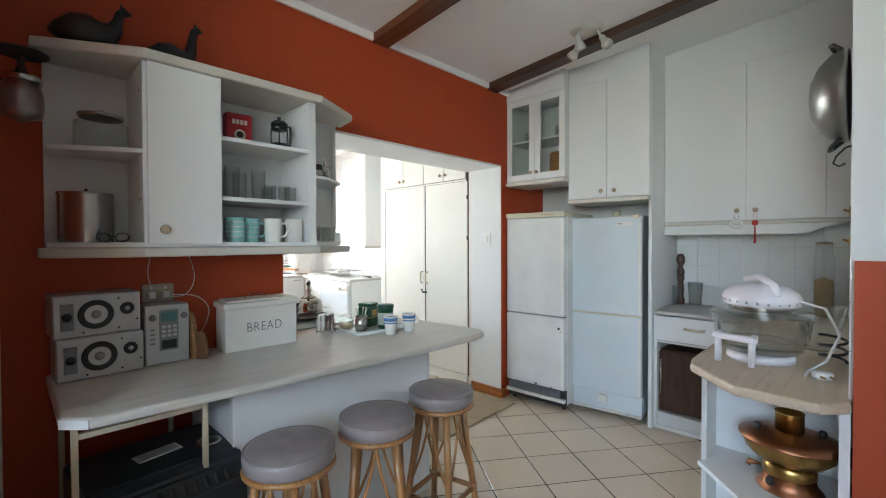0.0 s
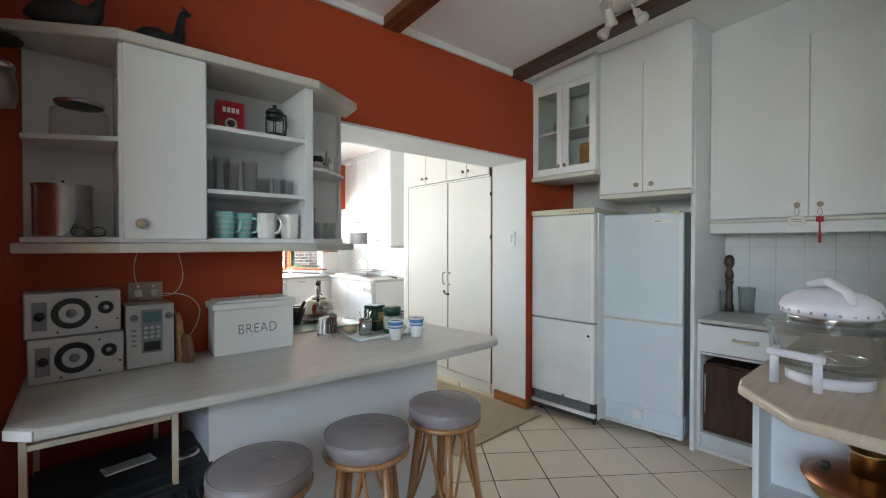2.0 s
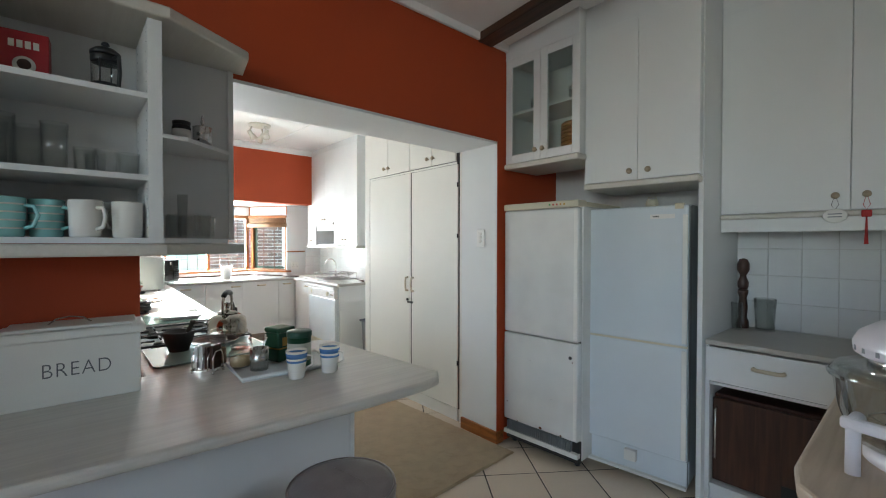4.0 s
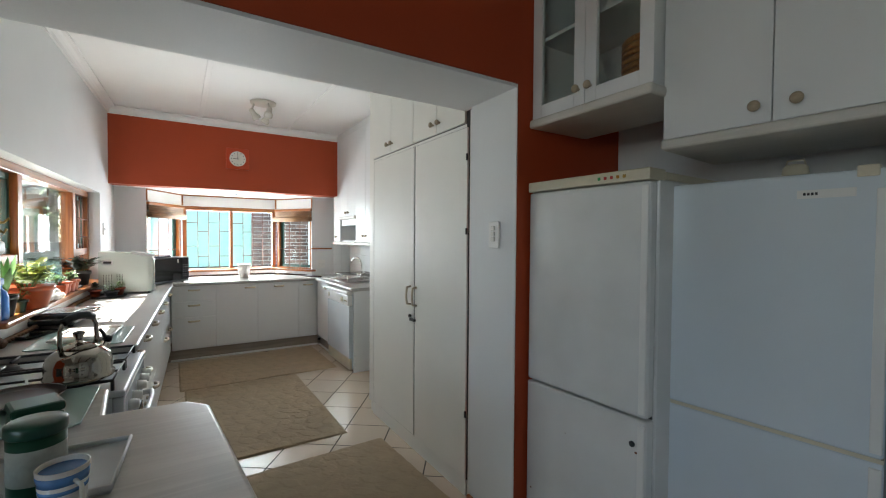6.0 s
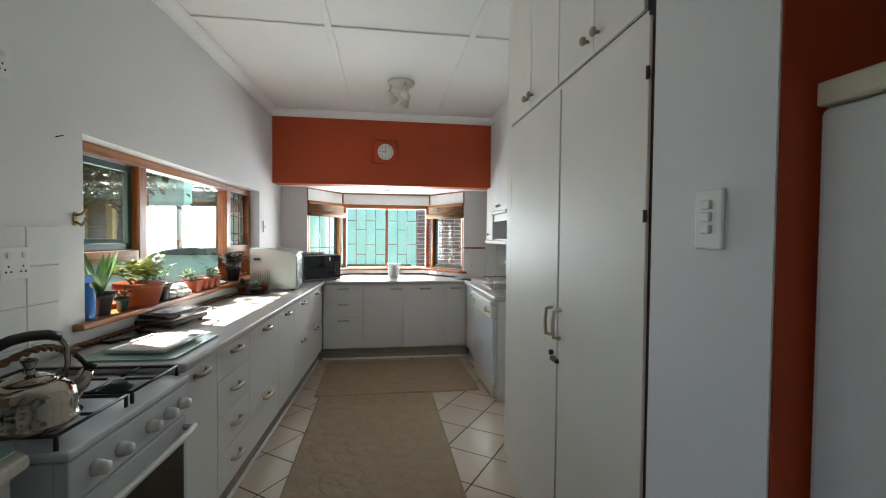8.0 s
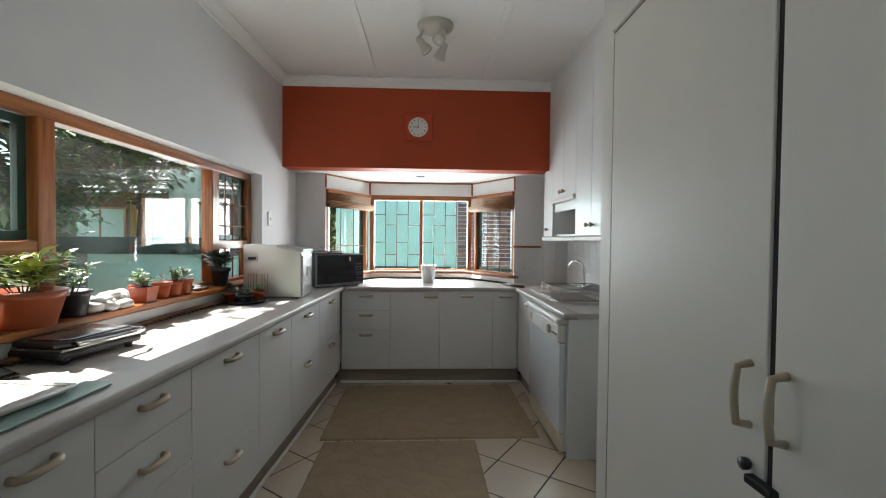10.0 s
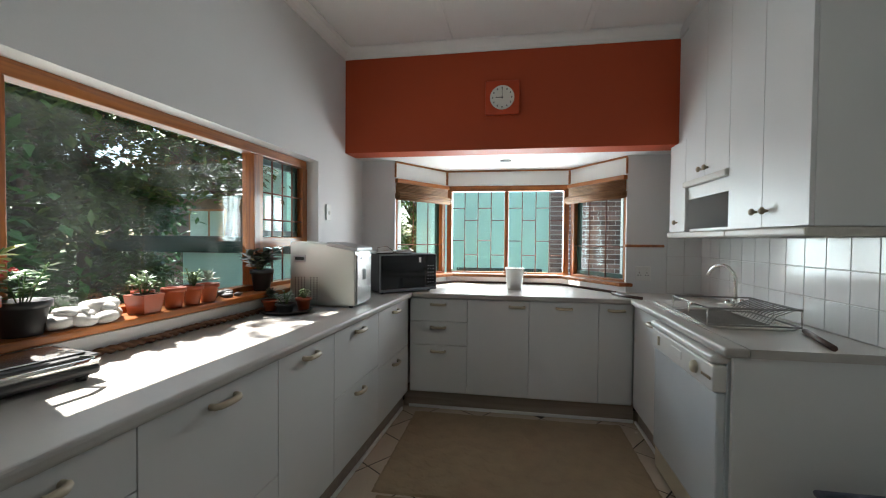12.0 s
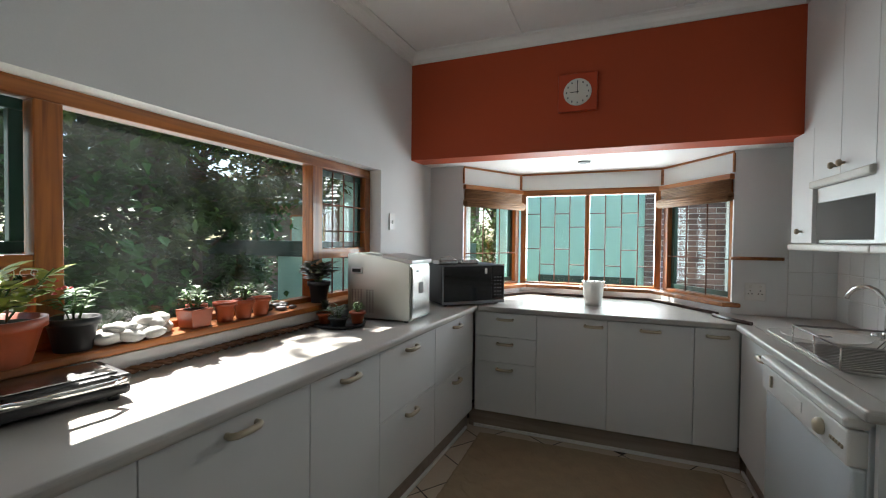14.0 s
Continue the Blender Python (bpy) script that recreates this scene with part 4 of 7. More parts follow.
for gx, gy in ((0.15, 0.15), (0.45, 0.15), (0.15, 0.42), (0.45, 0.42)):
    part("burner", turned([(0.045, 0.888), (0.05, 0.895), (0.036, 0.905), (0.034, 0.914), (0.0, 0.916)], 20, (gx, gy, 0)), M_BLACK, ck)
for gx in (0.15, 0.45):
    x0, x1 = gx - 0.135, gx + 0.135
    g = part("pan_support", T([(x0, 0.02, 0.925), (x1, 0.02, 0.925), (x1, 0.55, 0.925), (x0, 0.55, 0.925)], 0.006, 6, True), M_BLACK, ck)
    for gy in (0.15, 0.42):
        for dx, dy in ((1, 0), (-1, 0), (0, 1), (0, -1)):
            e = 0.135 if dx else 0.13
            part("finger", T([(gx + dx * e, gy + dy * e, 0.925), (gx + dx * 0.03, gy + dy * 0.03, 0.925)], 0.005, 6), M_BLACK, g)
    for fx in (x0, x1):
        for fy in (0.02, 0.55):
            part("foot", T([(fx, fy, 0.887), (fx, fy, 0.925)], 0.006, 6), M_BLACK, g)

# ---- breakfast room: loose things ----
M_VINYL = material("silver grey vinyl", (0.29, 0.25, 0.25), 0.3, vary=0.3, scale=11, bump=0.15, bump_scale=180)
M_CANE = wood("varnished cane", (0.30, 0.13, 0.045), (0.46, 0.23, 0.085), 0.32, 1.5, "Z", coat=0.3)
M_SILVER = material("silver plastic", (0.52, 0.525, 0.53), 0.32, 0.35, vary=0.05)
M_HEATER = material("dark blue-grey enamel", (0.018, 0.025, 0.032), 0.42, vary=0.25, scale=10)
M_CHINA = material("white china", (0.74, 0.72, 0.67), 0.15, vary=0.04)
M_AQUA = material("aqua glaze", (0.30, 0.62, 0.60), 0.2, vary=0.08)
M_BLUE = material("blue glaze", (0.10, 0.24, 0.50), 0.2, vary=0.08)
M_REDBOX = material("red carton", (0.36, 0.012, 0.02), 0.4, vary=0.08)
M_GREEN_TIN = material("green printed tin", (0.012, 0.07, 0.035), 0.3, 0.2, vary=0.3, scale=30)
M_BRASS = material("tarnished brass", (0.42, 0.27, 0.09), 0.3, 1.0, vary=0.35, scale=9, bump=0.08)
M_COPPER = material("dull copper", (0.36, 0.16, 0.085), 0.36, 1.0, vary=0.3, scale=9, bump=0.08)
M_GUINEA = material("speckled black pottery", (0.02, 0.02, 0.022), 0.4, vary=0.3, scale=30)
M_BROWN = wood("dark walnut veneer", (0.035, 0.015, 0.010), (0.075, 0.032, 0.020), 0.35, 0.8, "Z")
M_BOARD = wood("oiled wooden board", (0.26, 0.12, 0.045), (0.44, 0.24, 0.10), 0.45, 1.2, "Z")
M_TEXT = material("grey lettering", (0.12, 0.12, 0.125), 0.6)
M_PINK_WHITE = material("pinkish white plastic", (0.70, 0.66, 0.69), 0.3, vary=0.04)
M_CORD = material("white cord", (0.62, 0.61, 0.60), 0.5)


def lettering(parent, words, at, size, mat, name="lettering"):
    """Raised lettering as a mesh part, in the built-in typeface."""
    cu = bpy.data.curves.new("letters", "FONT")
    cu.body, cu.size, cu.extrude = words, size, 0.0006
    cu.offset, cu.space_character = -0.0009, 1.1
    cu.align_x, cu.align_y = "CENTER", "CENTER"
    tmp = bpy.data.objects.new("letters", cu)
    me = bpy.data.meshes.new_from_object(tmp)
    bpy.data.objects.remove(tmp)
    me.materials.clear()
    me.materials.append(mat)
    ob = new(name, me)
    ob.parent = parent
    ob.matrix_basis = at
    return ob


FACE_X = Matrix(((0, 0, 1, 0), (1, 0, 0, 0), (0, 1, 0, 0), (0, 0, 0, 1)))  # a drawing whose face looks along +x


def stool(at):
    s = thing("bar_stool", "cane bar stool with a round silver-grey vinyl seat", "stool", at, "bar stools")
    part("seat", turned([(0.0, 0.648), (0.148, 0.648), (0.155, 0.655), (0.158, 0.69), (0.152, 0.706), (0.13, 0.714), (0.06, 0.719), (0.0, 0.72)], 40), M_VINYL, s)
    pts = [(0.153 * math.cos(a), 0.153 * math.sin(a), 0.706) for a in [2 * math.pi * k / 40 for k in range(40)]]
    part("piping", T(pts, 0.0035, 6, True), M_VINYL, s)
    pts = [(0.15 * math.cos(a), 0.15 * math.sin(a), 0.64) for a in [2 * math.pi * k / 32 for k in range(32)]]
    part("seat_ring", T(pts, 0.011, 8, True), M_CANE, s)
    part("seam", T([(-0.15, 0.03, 0.7085), (-0.05, 0.032, 0.7195), (0.05, 0.03, 0.7195), (0.15, 0.028, 0.7085)], 0.0015, 5), M_VINYL, s)
    feet = []
    for k in range(4):
        a = math.pi / 4 + math.pi / 2 * k
        c, n = math.cos(a), math.sin(a)
        part("leg", T([(0.105 * c, 0.105 * n, 0.645), (0.135 * c, 0.135 * n, 0.4), (0.165 * c, 0.165 * n, 0.2), (0.19 * c, 0.19 * n, 0.0)], 0.0165, 10), M_CANE, s)
        feet.append((0.164 * c, 0.164 * n))
    for k in range(4):
        p, q = feet[k], feet[(k + 1) % 4]
        part("stretcher", T([(p[0], p[1], 0.205), (q[0], q[1], 0.205)], 0.0125, 8), M_CANE, s)
        part("binding", T([(p[0] * 1.0, p[1] * 1.0, 0.185), (p[0] * 0.985, p[1] * 0.985, 0.225)], 0.0195, 10), M_CANE, s)
        mx, my = (p[0] + q[0]) / 2, (p[1] + q[1]) / 2
        for e in (p, q):
            pts = []
            for i in range(7):
                u = i / 6
                x, y = e[0] * 0.93 * (1 - u) ** 1.6 + mx * 0.92 * (1 - (1 - u) ** 1.6), e[1] * 0.93 * (1 - u) ** 1.6 + my * 0.92 * (1 - (1 - u) ** 1.6)
                pts.append((x * (1 - 0.06 * u), y * (1 - 0.06 * u), 0.27 + 0.365 * u))
            part("brace", T(pts, 0.0065, 6), M_CANE, s)
    return s


first = stool(pose(-1.392, 1.484, 0, 0, 0, 12))
copy_thing(first, pose(-1.372, 1.083, 0, 0, 0, 50))
copy_thing(first, pose(-1.378, 0.704, 0, 0, 0, 25))

# gas heater under the bar
ht = thing("gas_heater", "dark blue-grey portable gas heater with a slotted top", "heater", pose(-1.81, 0.385, 0, 0, 0, 4) @ Matrix.Diagonal((1, 1.06, 0.93, 1)))
bm = bmesh.new()
sec = [(-0.19, 0.03), (0.2, 0.03), (0.21, 0.10), (0.205, 0.56), (0.17, 0.64), (0.12, 0.665), (-0.19, 0.68)]
a = [bm.verts.new((x, -0.22, z)) for x, z in sec]
b = [bm.verts.new((x, 0.24, z)) for x, z in sec]
fs = [bm.faces.new(a), bm.faces.new(b[::-1])] + [bm.faces.new((a[i], b[i], b[(i + 1) % 7], a[(i + 1) % 7])) for i in range(7)]
bmesh.ops.recalc_face_normals(bm, faces=fs)
bmesh.ops.bevel(bm, geom=list(bm.edges), offset=0.012, segments=2, affect="EDGES")
part("body", bm, M_HEATER, ht)
for k in range(11):
    y = -0.17 + 0.034 * k
    part("slot", turned([(0.0, 0), (0.016, 0.001), (0.016, 0.003), (0, 0.004)], 12), M_BLACK, ht, at=pose(0.192, y, 0.60, 0, 52, 0) @ Matrix.Diagonal((1.5, 0.55, 1, 1)))
part("label", B(-0.07, -0.05, 0.672, -0.01, 0.09, 0.676), M_WHITE_PLASTIC, ht, "printed white label", pose(0, 0, 0, 0, 1.5, 8))
for k in range(4):
    part("print_line", B(-0.06 + 0.012 * k, -0.04, 0.677, -0.055 + 0.012 * k, 0.08, 0.6775), M_GREY, ht, at=pose(0, 0, 0, 0, 1.5, 8))
part("dial", turned([(0.045, 0), (0.046, 0.006), (0.038, 0.012), (0.034, 0.008), (0.0, 0.01)], 28), M_CHROME, ht, "chromed dial ring", pose(0.02, 0.17, 0.668))
part("dial_cap", turned([(0.03, 0), (0.03, 0.013), (0.0, 0.016)], 24), M_BLACK, ht, at=pose(0.02, 0.17, 0.668))
for fx in (-0.15, 0.16):
    for fy in (-0.18, 0.2):
        part("castor", turned([(0.02, -0.01), (0.024, 0.0), (0.02, 0.01)], 14, axis="y"), M_BLACK, ht, at=pose(fx, fy, 0.024))


# loudspeakers and mini stereo
def speaker(at):
    s = thing("loudspeaker", "silver loudspeaker lying on its side with black cones", "speaker", at, "stereo loudspeakers")
    w, h, d = 0.275, 0.162, 0.17
    part("cabinet", B(-d, 0, 0, 0, w, h, bevel=0.005), M_SILVER, s)
    part("baffle", B(0, 0.003, 0.003, 0.008, w - 0.003, h - 0.003, bevel=0.003), M_SILVER, s)
    part("port", B(0.004, 0.022, 0.03, 0.0095, 0.062, h - 0.03, bevel=0.002), M_GREY, s)
    part("port_hole", turned([(0.0, 0.0), (0.015, 0.0005), (0.015, 0.003), (0, 0.0035)], 18, axis="x"), M_BLACK, s, at=pose(0.008, 0.042, h * 0.5))
    wo = part("woofer", turned([(0.056, 0.0), (0.056, 0.006), (0.050, 0.008), (0.045, 0.004), (0.0, 0.004)], 36, axis="x"), M_BLACK, s, at=pose(0.008, 0.128, h * 0.52))
    part("cone", turned([(0.036, 0.0065), (0.020, 0.0045), (0.0, 0.0045)], 30, axis="x"), M_SILVER, wo)
    part("dust_cap", turned([(0.017, 0.004), (0.014, 0.010), (0.008, 0.014), (0.0, 0.015)], 24, axis="x"), M_GREY, wo)
    tw = part("tweeter", turned([(0.024, 0.0), (0.024, 0.005), (0.019, 0.006), (0.0, 0.005)], 28, axis="x"), M_BLACK, s, at=pose(0.008, 0.228, h * 0.6))
    part("dome", turned([(0.010, 0.004), (0.007, 0.010), (0.0, 0.012)], 18, axis="x"), M_SILVER, tw)
    for y, z in ((0.20, 0.022), (0.20, h - 0.022), (0.262, 0.05), (0.09, 0.018)):
        part("screw", turned([(0.004, 0), (0.004, 0.001), (0, 0.0015)], 8, axis="x"), M_BLACK, s, at=pose(0.0085, y, z))
    return s


sp = speaker(pose(-2.065, 0.13, 0.90, 0, 0, 2))
copy_thing(sp, pose(-2.072, 0.122, 1.063, 0, 0, 3))
st = thing("mini_stereo", "silver mini stereo with a grey display", "stereo", pose(-2.09, 0.412, 0.90, 0, 0, 1))
part("body", B(-0.14, 0, 0, 0, 0.165, 0.255, bevel=0.004), M_SILVER, st)
part("face", B(0, 0.002, 0.004, 0.01, 0.163, 0.25, bevel=0.003), M_SILVER, st)
fp = part("centre_panel", B(0.008, 0.05, 0.06, 0.0125, 0.122, 0.235, bevel=0.003), M_GREY, st)
part("display", B(0.012, 0.056, 0.185, 0.0135, 0.116, 0.225, bevel=0.001), material("display", (0.10, 0.22, 0.22), 0.15), fp)
for r in range(3):
    for c in range(3):
        part("button", B(0.0125, 0.058 + 0.021 * c, 0.118 + 0.019 * r, 0.0145, 0.072 + 0.021 * c, 0.130 + 0.019 * r, bevel=0.001), M_SILVER, fp)
part("tape_window", B(0.0125, 0.058, 0.068, 0.0138, 0.114, 0.105, bevel=0.001), M_BLACK, fp)
for y in (0.026, 0.144):
    part("dial", turned([(0.014, 0), (0.013, 0.008), (0.0, 0.009)], 20, axis="x"), M_GREY, st, at=pose(0.010, y, 0.205))
for k in range(4):
    part("button", B(0.0095, 0.016, 0.15 - 0.02 * k, 0.0115, 0.034, 0.158 - 0.02 * k, bevel=0.001), M_GREY, st)
cb = thing("chopping_board", "thick round-cornered wooden board leaning against the wall", "chopping board", pose(-2.075, 0.622, 0.90, 0, -9, 24))
part("board", prism(bmesh.new(), [(0.0, 0.012), (0.03, 0.0), (0.17, 0.0), (0.205, 0.012), (0.222, 0.04), (0.222, 0.07), (0.205, 0.095), (0.15, 0.11), (0.03, 0.11), (0.0, 0.09)], 0.0, 0.026, bevel=0.006), M_BOARD, cb, at=pose(0.0, 0.0, 0.004, 90, -90, 0))
cb2 = thing("chopping_board", "smaller dark wooden board before the other one", "chopping board", pose(-2.03, 0.645, 0.90, 0, -9, 24))
part("board", prism(bmesh.new(), [(0.0, 0.01), (0.02, 0.0), (0.09, 0.0), (0.118, 0.014), (0.125, 0.04), (0.11, 0.07), (0.02, 0.085), (0.0, 0.07)], 0.0, 0.02, bevel=0.005), wood("walnut board", (0.12, 0.05, 0.02), (0.24, 0.11, 0.045), 0.45, 1.2, "Z"), cb2, at=pose(0.0, 0.0, 0.004, 90, -90, 0))

# bread bin
bb = thing("bread_bin", "cream wooden bread bin with grey lettering", "bread bin", pose(-2.075, 0.726, 0.90, 0, 0, -3) @ Matrix.Diagonal((1.05, 0.98, 1, 1)))
part("box", B(-0.15, 0, 0, 0.0, 0.355, 0.205, bevel=0.004), M_CREAM, bb)
part("lid", B(-0.155, -0.012, 0.206, 0.02, 0.369, 0.236, bevel=0.008), M_CREAM, bb)
part("lid_top", B(-0.145, 0.01, 0.236, 0.0, 0.345, 0.246, bevel=0.004), M_CREAM, bb)
part("lid_handle", T([(-0.07, 0.11, 0.245), (-0.07, 0.13, 0.262), (-0.07, 0.165, 0.268), (-0.07, 0.20, 0.262), (-0.07, 0.22, 0.245)], 0.0025, 6), M_STEEL, bb)
lettering(bb, "BREAD", pose(0.001, 0.186, 0.108) @ FACE_X @ Matrix.Diagonal((0.88, 1.05, 1, 1)), 0.062, M_TEXT)

# wall socket with white cords
so = thing("wall_socket", "double wall socket with white cords", "socket", pose(-2.249, 0.43, 1.155))
part("plate", B(0, 0, 0, 0.012, 0.125, 0.082, bevel=0.004), material("beige plate", (0.42, 0.36, 0.29), 0.4), so)
for y in (0.035, 0.09):
    part("plug", B(0.01, y - 0.014, 0.018, 0.04, y + 0.014, 0.05, bevel=0.006), M_CORD, so)
    part("switch", B(0.011, y - 0.006, 0.058, 0.017, y + 0.006, 0.07, bevel=0.002), M_WHITE_PLASTIC, so)
part("cord", T(smooth([(0.03, 0.035, 0.05), (0.03, 0.02, 0.13), (0.02, 0.03, 0.20), (0.015, 0.045, 0.26)]), 0.0021, 6), M_CORD, so)
part("cord", T(smooth([(0.03, 0.09, 0.02), (0.06, 0.16, 0.03), (0.09, 0.19, 0.10), (0.06, 0.18, 0.20), (0.015, 0.16, 0.26)]), 0.0021, 6), M_CORD, so)
part("cord", T(smooth([(0.035, 0.09, 0.03), (0.05, 0.20, 0.02), (0.05, 0.26, -0.04), (0.045, 0.25, -0.12), (0.05, 0.20, -0.2)]), 0.0021, 6), M_CORD, so)

# things on the bar by the opening
tr = thing("serving_tray", "white rectangular plastic tray on the bar", "tray", pose(-2.025, 1.55, 0.90, 0, 0, -3))
bm = B(-0.125, -0.185, 0.0, 0.125, 0.185, 0.008, bevel=0.004)
part("base", bm, material("pale tray", (0.62, 0.63, 0.62), 0.3), tr)
part("rim", T([(-0.125, -0.185, 0.014), (0.125, -0.185, 0.014), (0.125, 0.185, 0.014), (-0.125, 0.185, 0.014)], 0.007, 8, True), M_WHITE_PLASTIC, tr)


def tin(at, label, h=0.12):
    t = thing("tea_tin", label, "tin", at, "green tins")
    part("body", B(-0.045, -0.045, 0, 0.045, 0.045, h, bevel=0.008), M_GREEN_TIN, t)
    part("lid", B(-0.046, -0.046, h, 0.046, 0.046, h + 0.022, bevel=0.008), M_GREEN_TIN, t)
    part("band", B(-0.0455, -0.0455, h * 0.45, 0.0455, 0.0455, h * 0.5), M_BRASS, t)
    part("print", B(0.0445, -0.025, h * 0.55, 0.0462, 0.025, h * 0.85), M_BRASS, t)
    return t


tin(pose(-2.11, 1.57, 0.909, 0, 0, 20), "square green printed tea tin on the tray")
rt = thing("tea_tin", "round tea tin with a dark green lid and white label", "tin", pose(-1.975, 1.60, 0.909), "green tins")
part("body", turned([(0.0, 0.0), (0.046, 0.0), (0.047, 0.003), (0.047, 0.118)], 32), M_GREEN_TIN, rt)
part("lid", turned([(0.049, 0.118), (0.05, 0.12), (0.05, 0.138), (0.046, 0.142), (0.0, 0.143)], 32), material("dark green lid", (0.01, 0.06, 0.035), 0.35), rt)
part("label", turned([(0.0474, 0.025), (0.0474, 0.095)], 32), material("label paper", (0.45, 0.47, 0.40), 0.6, vary=0.3, scale=25), rt)
cup = thing("steel_cup", "steel beaker holding teaspoons", "cup", pose(-2.02, 1.455, 0.909))
part("beaker", turned([(0.0, 0.0), (0.034, 0.0), (0.036, 0.085), (0.034, 0.085), (0.032, 0.004), (0.0, 0.004)], 26), M_STEEL, cup)
for dx, dy in ((0.02, 0.01), (-0.015, 0.02), (0.0, -0.022)):
    part("spoon", T([(0, 0, 0.02), (dx * 1.2, dy * 1.2, 0.10), (dx * 1.6, dy * 1.6, 0.13)], [0.002, 0.0025, 0.006], 6), M_CHROME, cup)


def jar(at, r, h, label, fill=None, lid=M_GLASS_CLEAR):
    j = thing("glass_jar", label, "jar", at)
    part("glass", turned([(0.0, 0.002), (r * 0.95, 0.002), (r, 0.008), (r, h * 0.8), (r * 0.8, h * 0.9), (r * 0.8, h)], 26), M_GLASS_CLEAR, j)
    if fill:
        part("contents", turned([(0.0, 0.005), (r * 0.9, 0.005), (r * 0.9, h * 0.5), (0.0, h * 0.55)], 20), fill, j)
    part("lid", turned([(r * 0.85, h), (r * 0.87, h + 0.012), (r * 0.3, h + 0.02), (0.0, h + 0.022)], 24), lid, j)
    return j


M_SUGAR = material("brown sugar", (0.42, 0.30, 0.16), 0.9, vary=0.2, scale=80)
jar(pose(-2.11, 1.41, 0.909), 0.042, 0.075, "small glass jar of brown sugar on the tray", M_SUGAR)
jar(pose(-2.25, 1.36, 0.90), 0.036, 0.13, "tall glass jar with coffee on the bar", material("coffee", (0.10, 0.05, 0.025), 0.9), M_GLASS_CLEAR)
rk = thing("toast_rack", "chrome wire rack on the bar", "rack", pose(-2.15, 1.30, 0.90, 0, 0, 40))
part("base", T([(-0.05, -0.03, 0.012), (0.05, -0.03, 0.012), (0.05, 0.03, 0.012), (-0.05, 0.03, 0.012)], 0.003, 6, True), M_CHROME, rk)
for k in range(5):
    x = -0.045 + 0.0225 * k
    part("loop", T([(x, -0.03, 0.012), (x, -0.03, 0.06), (x, -0.015, 0.085), (x, 0.015, 0.085), (x, 0.03, 0.06), (x, 0.03, 0.012)], 0.0022, 6), M_CHROME, rk)
for k, m_ in ((0, M_CHINA), (1, M_CHINA), (2, M_BROWN), (3, M_BROWN)):
    pkt = thing("sachet", "upright sachet standing in the wire rack", "sachet", pose(-2.15, 1.30, 0.916, 0, 0, 40) @ pose(-0.0335 + 0.0225 * k, 0, 0), "sachets in the rack")
    part("packet", B(-0.007, -0.026, 0.0, 0.007, 0.026, 0.088 + 0.006 * (k % 2), bevel=0.003), m_, pkt)
for sx in (-0.045, 0.045):
    for sy in (-0.03, 0.03):
        part("foot", turned([(0.005, 0), (0.006, 0.006), (0.003, 0.012)], 8, (sx, sy, 0)), M_CHROME, rk)


def beaker(at):
    c = thing("striped_beaker", "white ceramic beaker with blue bands", "cup", at, "striped beakers")
    part("cup", turned([(0.0, 0.0), (0.027, 0.0), (0.030, 0.004), (0.040, 0.105), (0.037, 0.105), (0.029, 0.008), (0.0, 0.006)], 30), M_CHINA, c)
    part("band", turned([(0.0378, 0.078), (0.0396, 0.096)], 30), M_BLUE, c)
    part("band", turned([(0.0363, 0.062), (0.0369, 0.070)], 30), M_BLUE, c)
    part("handle", T([(0.037, 0, 0.085), (0.058, 0, 0.08), (0.06, 0, 0.05), (0.034, 0, 0.035)], 0.004, 8), M_CHINA, c)
    return c


c1 = beaker(pose(-1.845, 1.535, 0.90, 0, 0, 60))
copy_thing(c1, pose(-1.835, 1.665, 0.90, 0, 0, 35))
mo = thing("mortar", "dark stone mortar with its pestle", "mortar", pose(-2.56, 1.27, 0.90))
part("bowl", turned([(0.0, 0), (0.045, 0), (0.04, 0.012), (0.055, 0.05), (0.068, 0.10), (0.058, 0.10), (0.035, 0.03), (0.0, 0.025)], 28), M_DARK, mo)
part("pestle", T([(0.0, 0.0, 0.03), (0.03, 0.03, 0.10), (0.05, 0.05, 0.15)], [0.014, 0.009, 0.011], 10), M_DARK, mo)
gb = thing("glass_board", "frosted green glass cutting board on the bar end", "cutting board", pose(-2.50, 1.38, 0.90, 0, 0, 0))
bm = prism(bmesh.new(), [(-0.17, -0.24), (0.17, -0.24), (0.19, -0.22), (0.19, 0.21), (0.17, 0.235), (-0.155, 0.235), (-0.185, 0.21), (-0.185, -0.22)], 0.004, 0.010, bevel=0.002)
M_MILK_GREEN = material("milky green glass", (0.36, 0.50, 0.46), 0.12, vary=0.05)
part("plate", bm, M_MILK_GREEN, gb)
for x, y in ((-0.15, -0.2), (0.15, -0.2), (-0.15, 0.2), (0.15, 0.2)):
    part("foot", turned([(0.008, 0), (0.008, 0.004)], 10, (x, y, 0)), M_WHITE_PLASTIC, gb)
pl = thing("dinner_plate", "brown-glazed dinner plate on the glass board", "plate", pose(-2.60, 1.42, 0.911))
part("dish", turned([(0.0, 0.004), (0.06, 0.002), (0.085, 0.008), (0.115, 0.018), (0.117, 0.021), (0.085, 0.013), (0.06, 0.008), (0.0, 0.009)], 36), material("brown glaze", (0.06, 0.03, 0.02), 0.35, vary=0.3, scale=12, spec=0.25), pl)
part("rim", T([(0.117 * math.cos(2 * math.pi * k / 36), 0.117 * math.sin(2 * math.pi * k / 36), 0.021) for k in range(36)], 0.0022, 6, True), M_STEEL, pl)


